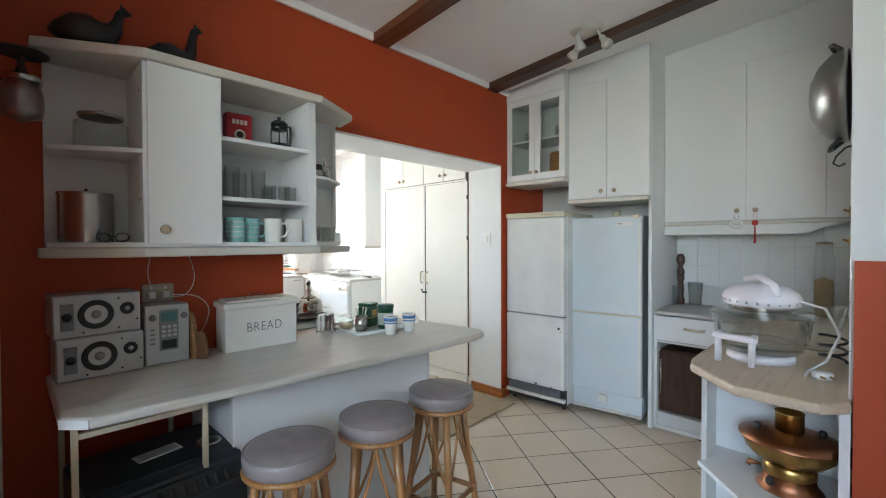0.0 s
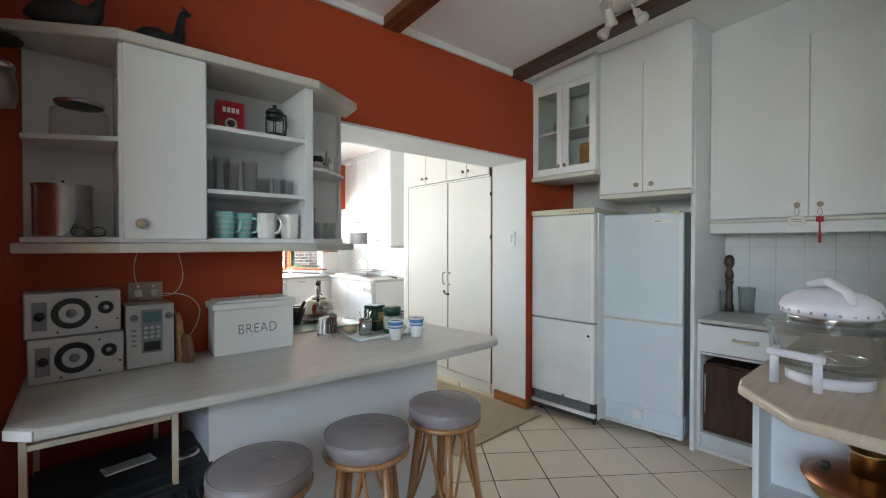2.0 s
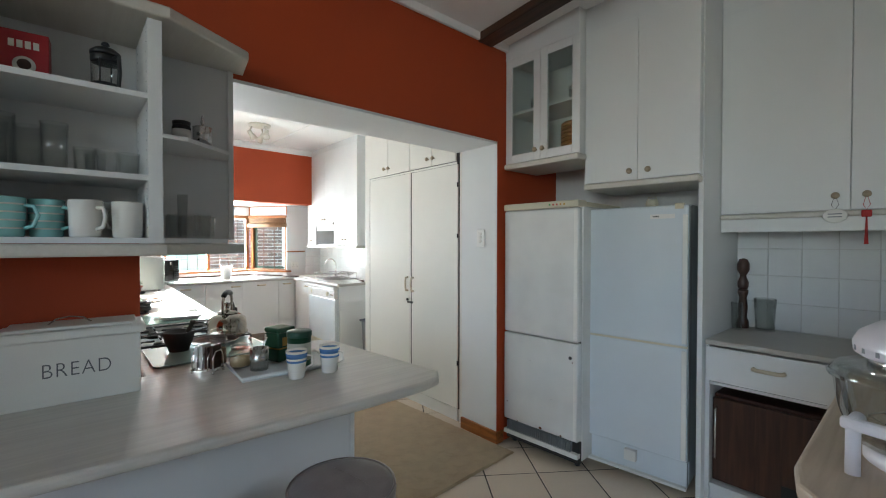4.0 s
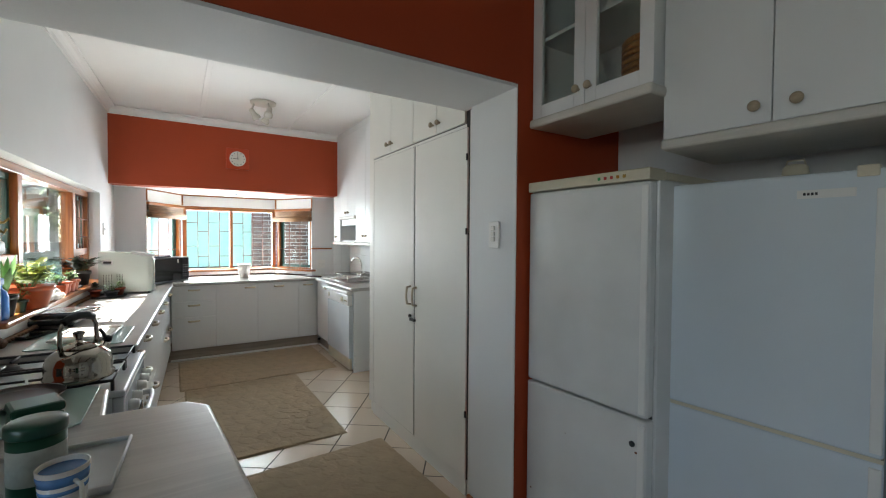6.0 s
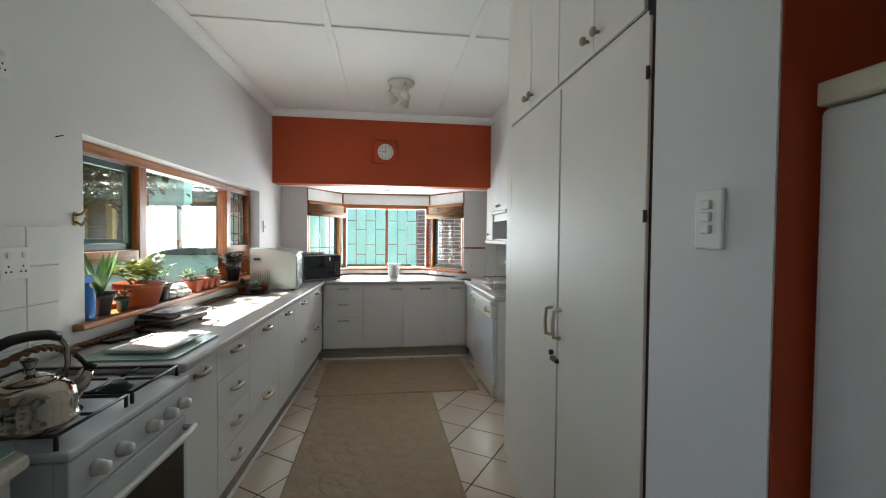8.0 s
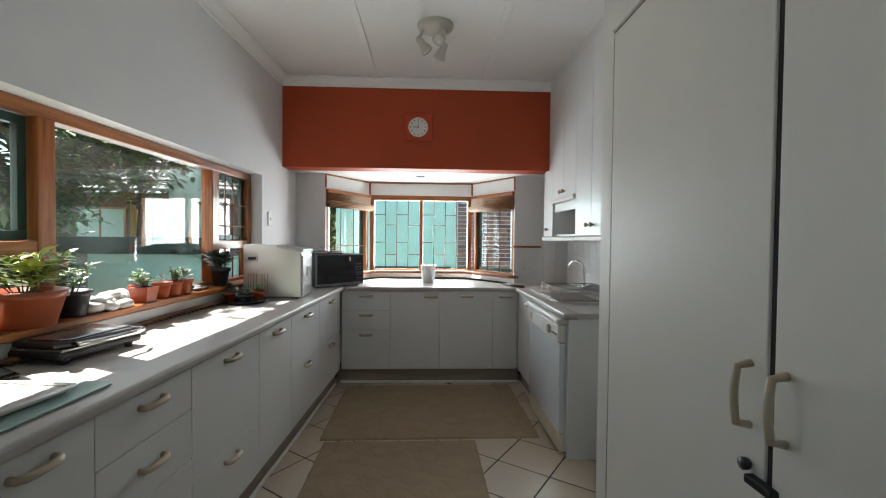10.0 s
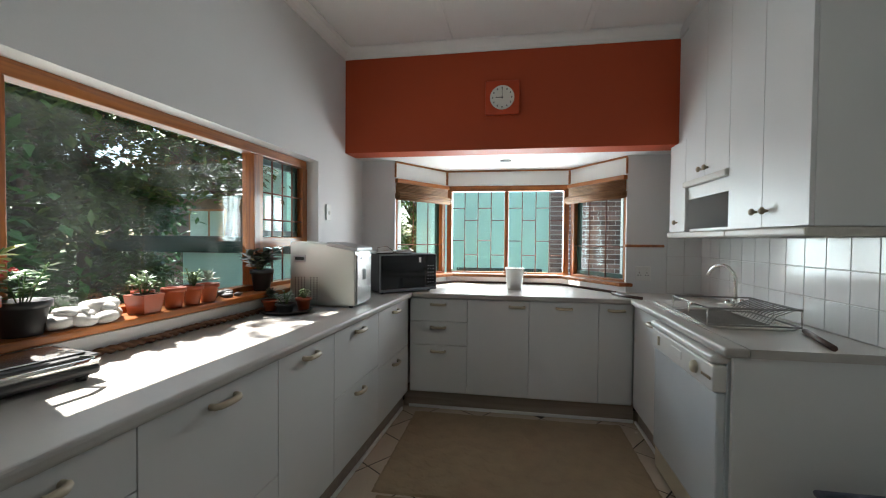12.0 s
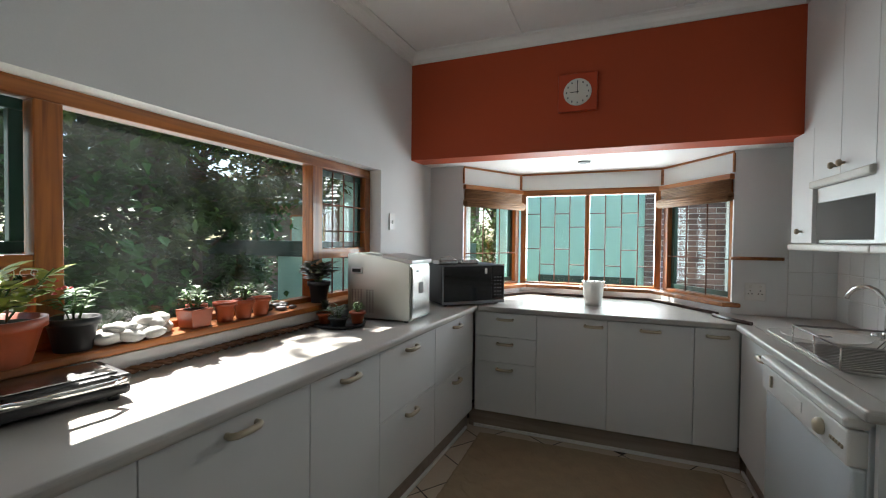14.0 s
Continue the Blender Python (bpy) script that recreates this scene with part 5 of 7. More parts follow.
# shelves of the open cabinet
def mug(at, body, label, group="mugs on the shelf"):
    m = thing("mug", label, "mug", at @ Matrix.Diagonal((1.1, 1.1, 1.16, 1)), group)
    part("cup", turned([(0.0, 0.0), (0.032, 0.0), (0.036, 0.004), (0.039, 0.098), (0.036, 0.1), (0.033, 0.008), (0.0, 0.006)], 26), body, m)
    part("handle", T([(0.036, 0, 0.08), (0.058, 0, 0.078), (0.066, 0, 0.055), (0.056, 0, 0.028), (0.036, 0, 0.022)], 0.005, 8), body, m)
    return m


for y, x, mt, lab, rz in ((0.755, -2.02, M_AQUA, "aqua striped mug on the shelf", 70), (0.84, -2.06, M_AQUA, "aqua striped mug on the shelf", 60), (0.93, -2.00, M_CHINA, "cream china mug on the shelf", 40), (0.985, -2.09, M_CHINA, "cream china mug on the shelf", 30), (1.035, -2.0, M_CHINA, "cream china mug on the shelf", -130), (0.87, -2.16, M_CHINA, "cream china mug on the shelf", 10)):
    m = mug(pose(x, y, 1.427, 0, 0, rz), mt, lab)
    if mt is M_AQUA:
        for k in range(4):
            part("stripe", turned([(0.0375 + 0.0006 * k, 0.02 + 0.02 * k), (0.0377 + 0.0006 * k, 0.024 + 0.02 * k)], 26), M_CHINA, m)


def tumbler(at, r, h, lab="clear drinking glass on the shelf"):
    g = thing("drinking_glass", lab, "glass", at, "drinking glasses")
    part("glass", turned([(0.0, 0.0), (r * 0.85, 0.0), (r, h), (r * 0.93, h), (r * 0.78, 0.01), (0.0, 0.01)], 22), M_GLASS_CLEAR, g)
    return g


for x, y, r, h in ((-2.02, 0.745, 0.034, 0.15), (-2.08, 0.80, 0.034, 0.135), (-2.01, 0.86, 0.034, 0.14), (-2.13, 0.72, 0.034, 0.15), (-2.04, 0.93, 0.03, 0.08), (-2.0, 0.985, 0.03, 0.075), (-2.06, 1.045, 0.032, 0.08), (-2.14, 0.96, 0.03, 0.08)):
    tumbler(pose(x, y, 1.631), r, h)
for x, y in ((-2.05, 1.18), (-2.10, 1.24), (-2.03, 1.26), (-2.14, 1.30), (-2.16, 1.19)):
    tumbler(pose(x, y, 1.427), 0.028, 0.085, "small stemless glass on the end shelf")
tumbler(pose(-2.17, 1.22, 1.427), 0.018, 0.17, "tall narrow glass on the end shelf")
bx = thing("coffee_carton", "red and white coffee carton on the shelf", "box", pose(-2.06, 0.735, 1.895, 0, 0, -4))
part("carton", B(-0.06, 0, 0, 0, 0.115, 0.145, bevel=0.002), M_REDBOX, bx)
part("white_panel", B(0.0, 0.0, 0.0, 0.001, 0.115, 0.028), M_CHINA, bx)
for k in range(4):
    part("logo_bar", B(0.0, 0.026 + 0.018 * k, 0.095, 0.001, 0.039 + 0.018 * k, 0.117), M_CHINA, bx)
part("emblem", turned([(0.0, 0.0), (0.026, 0.0005), (0.026, 0.0015), (0, 0.002)], 24, axis="x"), M_CHINA, bx, at=pose(0.0, 0.06, 0.045))
part("emblem_dot", turned([(0.0, 0.0), (0.016, 0.0005), (0.016, 0.0015), (0, 0.002)], 20, axis="x"), M_BROWN, bx, at=pose(0.0015, 0.06, 0.047))
fpz = thing("french_press", "black-framed glass coffee press on the shelf", "coffee maker", pose(-2.05, 0.985, 1.895, 0, 0, 30))
part("glass", turned([(0.0, 0.01), (0.036, 0.01), (0.037, 0.125), (0.035, 0.125)], 24), M_GLASS_CLEAR, fpz)
part("base", turned([(0.041, 0.0), (0.041, 0.03), (0.038, 0.032)], 24), M_BLACK, fpz)
part("collar", turned([(0.039, 0.10), (0.040, 0.105), (0.040, 0.118), (0.039, 0.12)], 24), M_BLACK, fpz)
part("lid", turned([(0.041, 0.124), (0.041, 0.134), (0.028, 0.146), (0.006, 0.15), (0.006, 0.155), (0.012, 0.16), (0.008, 0.168), (0, 0.169)], 24), M_BLACK, fpz)
part("handle", T([(0.038, 0, 0.112), (0.062, 0, 0.112), (0.066, 0, 0.06), (0.06, 0, 0.02), (0.04, 0, 0.015)], 0.006, 8), M_BLACK, fpz)
for k in range(4):
    a = math.pi / 2 * k + 0.6
    part("strut", T([(0.039 * math.cos(a), 0.039 * math.sin(a), 0.03), (0.039 * math.cos(a), 0.039 * math.sin(a), 0.105)], 0.0025, 6), M_BLACK, fpz)
jj = jar(pose(-2.11, 0.28, 1.796), 0.088, 0.125, "wide glass jar with a steel lid on the end shelf", None, M_STEEL)
part("lid_knob", turned([(0.008, 0.147), (0.012, 0.157), (0.0, 0.16)], 14), M_STEEL, jj)
po = thing("steel_pot", "brushed steel lidded pot on the end shelf", "pot", pose(-2.12, 0.23, 1.427))
part("pot", turned([(0.0, 0.0), (0.082, 0.0), (0.086, 0.005), (0.086, 0.185), (0.09, 0.188)], 36), M_STEEL, po)
part("lid", turned([(0.09, 0.188), (0.088, 0.194), (0.03, 0.2), (0.0, 0.201)], 36), M_STEEL, po)
part("lid_grip", T([(-0.02, 0, 0.198), (-0.014, 0, 0.208), (0.014, 0, 0.208), (0.02, 0, 0.198)], 0.005, 8), M_BLACK, po)
gs = thing("spectacles", "folded wire spectacles on the end shelf", "glasses", pose(-2.02, 0.30, 1.427, 0, 0, 70))
for x in (-0.03, 0.03):
    part("rim", T([(x + 0.022 * math.cos(2 * math.pi * k / 16), 0.0, 0.02 + 0.017 * math.sin(2 * math.pi * k / 16)) for k in range(16)], 0.0018, 6, True), M_BLACK, gs)
part("bridge", T([(-0.009, 0, 0.022), (0.0, 0, 0.026), (0.009, 0, 0.022)], 0.0016, 6), M_BLACK, gs)
part("temple", T([(0.052, 0, 0.022), (0.03, 0.06, 0.008), (-0.02, 0.09, 0.003)], 0.0016, 6), M_BLACK, gs)
jm = thing("jam_jar", "dark jam jar with a printed label", "jar", pose(-2.06, 1.20, 1.774))
part("jar", turned([(0.0, 0), (0.028, 0), (0.03, 0.004), (0.03, 0.055), (0.026, 0.062)], 22), M_DARK, jm)
part("label", turned([(0.0304, 0.015), (0.0304, 0.045)], 22), M_CHINA, jm)
part("lid", turned([(0.028, 0.062), (0.029, 0.075), (0.0, 0.077)], 22), M_BLACK, jm)
sg = thing("sugar_shaker", "small steel pot with a tall finial", "pot", pose(-2.12, 1.28, 1.774))
part("pot", turned([(0.0, 0), (0.03, 0), (0.034, 0.08), (0.03, 0.082), (0.0, 0.085)], 22), M_STEEL, sg)
part("finial", turned([(0.004, 0.085), (0.007, 0.10), (0.003, 0.125), (0.0, 0.13)], 12), M_STEEL, sg)


def guinea_fowl(at, s, tall=0.0):
    """A pottery guinea fowl, one plain shape: body, neck, head with a comb."""
    bm = bmesh.new()
    tube(bm, [(0.0, -0.105 * s, 0.05 * s), (0.0, -0.085 * s, 0.055 * s), (0, -0.04 * s, 0.066 * s), (0, 0.01 * s, 0.068 * s), (0, 0.05 * s, 0.075 * s), (0, 0.075 * s, 0.105 * s), (0, 0.085 * s, 0.14 * s + tall), (0, 0.09 * s, 0.165 * s + tall), (0, 0.104 * s, 0.178 * s + tall), (0, 0.125 * s, 0.172 * s + tall)],
         [0.006 * s, 0.03 * s, 0.058 * s, 0.064 * s, 0.048 * s, 0.026 * s, 0.015 * s, 0.014 * s, 0.017 * s, 0.004 * s], 18)
    tube(bm, [(0, 0.098 * s, 0.188 * s + tall), (0, 0.094 * s, 0.205 * s + tall)], [0.006 * s, 0.002 * s], 8)
    lathe(bm, [(0.04 * s, 0.0), (0.035 * s, 0.012 * s), (0.02 * s, 0.02 * s)], 16)
    thing("guinea_fowl_figure", "speckled black pottery guinea fowl on the cabinet", "figurine", at, "guinea fowl figures", bm=bm, mat=M_GUINEA)


guinea_fowl(pose(-2.12, 0.245, 2.176, 0, 0, -5), 1.12)
guinea_fowl(pose(-2.13, 0.53, 2.176, 0, 0, -8), 1.0, 0.045)

# hanging glass lantern by the way in
ln = thing("wall_lantern", "frosted glass wall lantern with a dark metal cap", "lamp", pose(-2.09, 0.055, 1.86))
part("bowl", turned([(0.0, 0.0), (0.012, 0.0), (0.02, 0.008), (0.055, 0.02), (0.062, 0.05), (0.06, 0.10), (0.05, 0.14)], 28), glass("frosted glass", (0.75, 0.75, 0.72), 0.3, 0.25), ln)
part("collar", turned([(0.05, 0.14), (0.056, 0.142), (0.056, 0.16), (0.045, 0.168), (0.0, 0.17)], 28), M_STEEL, ln)
part("stem", turned([(0.018, 0.17), (0.016, 0.19), (0.009, 0.2), (0.012, 0.215), (0.008, 0.24)], 16), M_DARK, ln)
part("cap", turned([(0.0, 0.238), (0.075, 0.243), (0.078, 0.249), (0.0, 0.256)], 32), M_DARK, ln)
part("bracket", T([(0.0, 0, 0.255), (-0.06, 0, 0.27), (-0.155, 0, 0.25)], 0.006, 8), M_DARK, ln)
yf = thing("framed_picture", "small picture in a yellow frame on the red wall", "picture", pose(-2.249, -0.10, 1.80))
part("frame", B(0, 0, 0, 0.02, 0.098, 0.14, bevel=0.004), material("yellow frame", (0.55, 0.42, 0.04), 0.5), yf)
part("picture", B(0.018, 0.008, 0.012, 0.022, 0.082, 0.128), M_DARK, yf)
structure("door_frame", B(-2.249, -0.14, 0, -2.17, -0.012, 1.70, bevel=0.003), M_CREAM, "cream timber upright against the red wall")

# corner worktop: halogen oven, hot pot
ho = thing("halogen_oven", "glass halogen oven with a white lid and cord", "oven", pose(-0.245, 2.345, 0.90, 0, 0, -60) @ Matrix.Diagonal((1.08, 1.08, 0.98, 1)))
part("base_ring", turned([(0.11, 0.0), (0.115, 0.004), (0.115, 0.03), (0.10, 0.036), (0.0, 0.036)], 36), M_PINK_WHITE, ho)
part("bowl", turned([(0.0, 0.04), (0.12, 0.04), (0.14, 0.055), (0.158, 0.12), (0.168, 0.195), (0.178, 0.20), (0.178, 0.206), (0.162, 0.204), (0.135, 0.06), (0.0, 0.045)], 44), M_GLASS_CLEAR, ho)
part("rack", T([(0.11 * math.cos(2 * math.pi * k / 24), 0.11 * math.sin(2 * math.pi * k / 24), 0.09) for k in range(24)], 0.003, 6, True), M_CHROME, ho)
for k in range(5):
    y = -0.08 + 0.04 * k
    e = math.sqrt(0.11 ** 2 - y * y)
    part("rack_wire", T([(-e, y, 0.09), (e, y, 0.09)], 0.002, 6), M_CHROME, ho)
part("lid_glass", turned([(0.175, 0.207), (0.165, 0.222), (0.10, 0.238), (0.10, 0.236), (0.16, 0.217)], 40), M_GLASS_CLEAR, ho)
part("collar", turned([(0.105, 0.232), (0.11, 0.238), (0.108, 0.25), (0.0, 0.252)], 40), M_CHROME, ho)
bm = turned([(0.12, 0.25), (0.128, 0.256), (0.13, 0.28), (0.12, 0.305), (0.09, 0.33), (0.045, 0.343), (0.0, 0.346)], 40)
for v in bm.verts:
    v.co.x *= 1.18
lid = part("lid", bm, M_PINK_WHITE, ho, "pinkish white domed lid")
part("grip", T([(-0.10, 0.03, 0.315), (-0.13, 0.0, 0.352), (0.0, 0.0, 0.372), (0.11, 0.0, 0.345), (0.14, 0.0, 0.30)], [0.012, 0.014, 0.016, 0.014, 0.012], 10), M_PINK_WHITE, lid)
for k in range(24):
    a = 2 * math.pi * k / 24
    part("vent", B(-0.004, -0.001, -0.006, 0.004, 0.002, 0.006), M_GREY, lid, at=pose(0.151 * math.cos(a), 0.129 * math.sin(a), 0.268, 0, 0, math.degrees(a) + 90))
for sgn in (-1, 1):
    part("stand_leg", T([(-0.06 * sgn - 0.02, -0.165, 0.0), (-0.06 * sgn - 0.02, -0.165, 0.12), (-0.06 * sgn - 0.02, -0.14, 0.125)], 0.013, 8), M_PINK_WHITE, ho, at=pose(0, 0, 0, 0, 0, 45))
part("stand_bar", B(-0.10, -0.178, 0.10, 0.06, -0.155, 0.128, bevel=0.008), M_PINK_WHITE, ho, at=pose(0, 0, 0, 0, 0, 45))
part("cord", T([(0.10, 0.05, 0.29), (0.16, 0.14, 0.26), (0.19, 0.17, 0.16), (0.17, 0.14, 0.05), (0.19, 0.07, 0.008), (0.24, 0.04, 0.006)], 0.005, 8), M_CORD, ho)
pg = thing("power_plug", "white plug with brass pins on the worktop", "plug", pose(-0.03, 2.16, 0.90, 0, 0, 30))
part("plug", B(-0.03, -0.022, 0.0, 0.03, 0.022, 0.03, bevel=0.01), M_CORD, pg)
for x in (-0.015, 0.015):
    part("pin", T([(x, -0.022, 0.015), (x, -0.045, 0.015)], 0.004, 8), M_BRASS, pg)
kt = thing("cord_coil", "coiled black cord on the worktop", "cord", pose(0.0, 2.48, 0.90))
part("cord", T([(0.045 * math.cos(0.5 * k) - 0.01, 0.05 * math.sin(0.5 * k), 0.008 + 0.0035 * k) for k in range(34)], 0.006, 6), M_BLACK, kt)
gbw = thing("glass_bowl", "large clear glass bowl by the wall", "bowl", pose(-0.08, 2.72, 0.90))
part("bowl", turned([(0.0, 0.003), (0.06, 0.003), (0.075, 0.02), (0.115, 0.22), (0.11, 0.22), (0.07, 0.025), (0.0, 0.01)], 32), M_GLASS_CLEAR, gbw)
hp = thing("brass_hot_pot", "brass and copper charcoal hot pot with a chimney", "hot pot", pose(-0.12, 2.10, 0.472))
part("foot", turned([(0.10, 0.0), (0.105, 0.006), (0.10, 0.012), (0.085, 0.03), (0.08, 0.06)], 36), M_COPPER, hp)
part("firebox", turned([(0.08, 0.06), (0.084, 0.064), (0.084, 0.10), (0.075, 0.106)], 36), M_BRASS, hp)
part("bowl", turned([(0.075, 0.106), (0.11, 0.12), (0.14, 0.15), (0.152, 0.185), (0.152, 0.192)], 40), M_BRASS, hp)
part("lid", turned([(0.16, 0.19), (0.162, 0.196), (0.12, 0.212), (0.06, 0.225), (0.045, 0.226)], 40), M_COPPER, hp)
part("chimney", turned([(0.045, 0.222), (0.044, 0.29), (0.047, 0.296), (0.042, 0.296), (0.04, 0.23)], 30), M_BRASS, hp)
for a in (0.3, 3.44):
    part("lid_knob", turned([(0.006, 0.21), (0.014, 0.226), (0.01, 0.24), (0, 0.242)], 12, (0.1 * math.cos(a), 0.1 * math.sin(a), 0)), M_BLACK, hp)
part("side_handle", T([(-0.082, -0.05, 0.085), (-0.115, -0.06, 0.09), (-0.12, -0.065, 0.075)], [0.006, 0.012, 0.01], 8), M_COPPER, hp)
part("vent_plate", turned([(0.0, 0.0), (0.018, 0.001), (0, 0.002)], 14), M_DARK, hp, at=pose(-0.05, -0.072, 0.04, 65, 0, -35))

# alcove worktop
pm = thing("pepper_mill", "turned dark wood pepper mill", "pepper mill", pose(-1.0, 3.965, 0.90) @ Matrix.Diagonal((1.05, 1.05, 1.3, 1)))
part("body", turned([(0.03, 0.0), (0.03, 0.03), (0.02, 0.05), (0.024, 0.10), (0.018, 0.14), (0.026, 0.165), (0.026, 0.178)], 22), M_BROWN, pm)
part("head", turned([(0.02, 0.18), (0.027, 0.195), (0.027, 0.215), (0.017, 0.235), (0.015, 0.245), (0.03, 0.27), (0.03, 0.30), (0.02, 0.32), (0.0, 0.325)], 22), M_BROWN, pm)
tumbler(pose(-1.01, 3.88, 0.90), 0.03, 0.16, "tall clear glass beside the pepper mill")
tumbler(pose(-0.888, 3.955, 0.90), 0.055, 0.19, "wide clear glass vase on the worktop")
tj = jar(pose(-0.10, 3.93, 0.90), 0.055, 0.5, "tall glass storage jar with a cork lid", M_SUGAR, M_KNOB)
mb = thing("cool_box", "dark walnut appliance with a chrome handle in the niche", "cabinet", pose(-1.025, 3.51, 0.12))
part("case", B(0.0, 0.03, 0.0, 0.50, 0.50, 0.475, bevel=0.006), M_BROWN, mb)
d = part("door", B(0.0, 0.0, 0.01, 0.50, 0.03, 0.46, bevel=0.005), M_BROWN, mb)
part("handle", T([(0.02, 0.0, 0.13), (0.02, -0.025, 0.14), (0.02, -0.025, 0.40), (0.02, 0.0, 0.41)], 0.005, 8), M_CHROME, d)
part("badge", B(0.30, -0.002, 0.03, 0.44, 0.001, 0.10), M_BLACK, d)
part("dial", turned([(0.012, 0.0), (0.012, 0.01), (0, 0.011)], 14), M_CHROME, mb, at=pose(0.25, 0.4, 0.475))

# hanging ornaments on the knobs
orn = thing("oval_sign", "small white oval sign hanging from a knob", "ornament", pose(-0.562, 3.672, 1.645))
part("loop", T([(0, 0, 0), (-0.014, 0, -0.045), (0.0, 0, -0.07), (0.014, 0, -0.045)], 0.0012, 6, True), M_DARK, orn)
bm = turned([(0.0, -0.003), (0.032, -0.003), (0.034, 0.0), (0.032, 0.003), (0, 0.003)], 26, axis="y")
for v in bm.verts:
    v.co.x *= 1.35
sgn = part("plaque", bm, M_CHINA, orn, at=pose(0, 0, -0.098))
for k in range(2):
    part("writing", B(-0.026, -0.0042, -0.008 + 0.014 * k, 0.026, -0.0032, -0.003 + 0.014 * k), M_GREY, sgn)
ta = thing("red_tassel", "red knotted tassel hanging from a knob", "ornament", pose(-0.453, 3.672, 1.645))
M_TASSEL = material("red silk", (0.45, 0.02, 0.015), 0.6)
part("loop", T([(0, 0, 0), (-0.012, 0, -0.05), (0.0, 0, -0.075), (0.012, 0, -0.05)], 0.0014, 6, True), M_TASSEL, ta)
part("knot", B(-0.018, -0.006, -0.108, 0.018, 0.006, -0.075, bevel=0.005), M_TASSEL, ta, at=pose(0, 0, 0))
part("tail", turned([(0.0, -0.235), (0.008, -0.235), (0.005, -0.16), (0.003, -0.108)], 10), M_TASSEL, ta)

# wok on the wall
wk = thing("wok", "dull steel wok hanging on the wall", "wok", pose(0.022, 2.43, 2.02, 0, 0, -2) @ Matrix.Scale(0.96, 4))
part("pan", turned([(0.19, 0.012), (0.194, 0.0), (0.18, -0.045), (0.14, -0.085), (0.08, -0.112), (0.0, -0.122)][::-1] + [(0.187, 0.012), (0.176, -0.042), (0.136, -0.081), (0.077, -0.107), (0.0, -0.117)], 44, axis="x"), material("burnished steel", (0.30, 0.285, 0.26), 0.4, 1.0, vary=0.25, scale=5, bump=0.08), wk)
for s_ in (-1, 1):
    part("handle", T([(-0.01, -0.05, 0.185 * s_), (-0.04, -0.045, 0.215 * s_), (-0.05, 0.0, 0.228 * s_), (-0.04, 0.045, 0.215 * s_), (-0.01, 0.05, 0.185 * s_)], 0.008, 8), M_BLACK, wk)
hk = thing("wall_hook", "bent metal hook on the wall", "hook", pose(0.04, 2.60, 1.80))
part("hook", T([(0.0, 0, 0.04), (-0.02, 0, 0.035), (-0.05, 0, 0.0), (-0.06, 0, -0.03), (-0.04, 0, -0.045), (-0.02, 0, -0.035)], 0.004, 8), M_DARK, hk)
for z in (1.42, 1.60):
    hn = thing("brass_latch", "small brass latch on the wall", "latch", pose(0.03, 3.55, z))
    part("plate", B(-0.004, -0.02, -0.03, 0.012, 0.02, 0.03, bevel=0.003), M_BRASS, hn)
    part("thumb", T([(-0.004, 0, 0.0), (-0.03, 0, 0.012)], 0.007, 8), M_BRASS, hn)

# three-headed ceiling light
M_SPOT = material("cream enamel", (0.60, 0.57, 0.50), 0.35, vary=0.08)


def spot_cluster(at, name_label, group):
    c = thing("ceiling_light", name_label, "ceiling light", at, group)
    part("plate", turned([(0.0, -0.03), (0.06, -0.03), (0.12, -0.018), (0.125, 0.0), (0.0, 0.0)], 36), M_SPOT, c)
    for k in range(3):
        a = 2 * math.pi * k / 3 + 0.4
        x, y = 0.085 * math.cos(a), 0.085 * math.sin(a)
        part("arm", T([(x, y, -0.025), (x * 1.3, y * 1.3, -0.09)], 0.01, 8), M_SPOT, c)
        h = part("lamp_head", turned([(0.0, 0.012), (0.018, 0.01), (0.024, 0.0), (0.025, -0.045), (0.042, -0.085), (0.043, -0.105), (0.036, -0.1), (0.0, -0.095)], 20), M_SPOT, c, at=pose(x * 1.35, y * 1.35, -0.085, -36 * math.sin(a), 36 * math.cos(a) * -1, 0))
        part("bulb", turned([(0.0, -0.096), (0.034, -0.097), (0.03, -0.106), (0.0, -0.112)], 18), M_CHINA, h)
    return c


spot_cluster(pose(-1.28, 2.80, CEIL1(-1.28) - 0.002) @ Matrix.Scale(0.88, 4), "white three-spot ceiling light below the sloping ceiling", "ceiling spot lights")
spot_cluster(pose(-5.48, 2.59, 2.799), "white three-spot ceiling light on the kitchen ceiling", "ceiling spot lights")

# glass cabinet contents
for x, z, lab in ((-2.11, 2.328, "small glass pot on a shelf behind glass"), (-1.80, 2.328, "small steel dish on a shelf behind glass")):
    tumbler(pose(x, 3.40, z), 0.05, 0.11, lab)
bk = thing("woven_basket", "stack of brown woven basket holders", "basket", pose(-1.80, 3.40, 1.984))
for k in range(9):
    part("ring", T([(0.085 * math.cos(2 * math.pi * i / 28), 0.085 * math.sin(2 * math.pi * i / 28), 0.012 + 0.024 * k) for i in range(28)], 0.0125, 8, True), M_CANE, bk)
part("base", turned([(0.0, 0.0), (0.09, 0.0), (0.085, 0.22), (0, 0.22)], 28), M_CANE, bk)

# light switch on the jamb
sw = thing("light_switch", "white three-gang light switch", "switch", pose(-2.40, 3.1345, 1.385))
part("plate", B(-0.038, -0.010, -0.003, 0.038, 0.0, 0.125, bevel=0.004), M_WHITE_PLASTIC, sw)
for k in range(3):
    part("rocker", B(-0.012, -0.018, 0.03 + 0.026 * k, 0.012, -0.009, 0.05 + 0.026 * k, bevel=0.003), M_CHINA, sw)

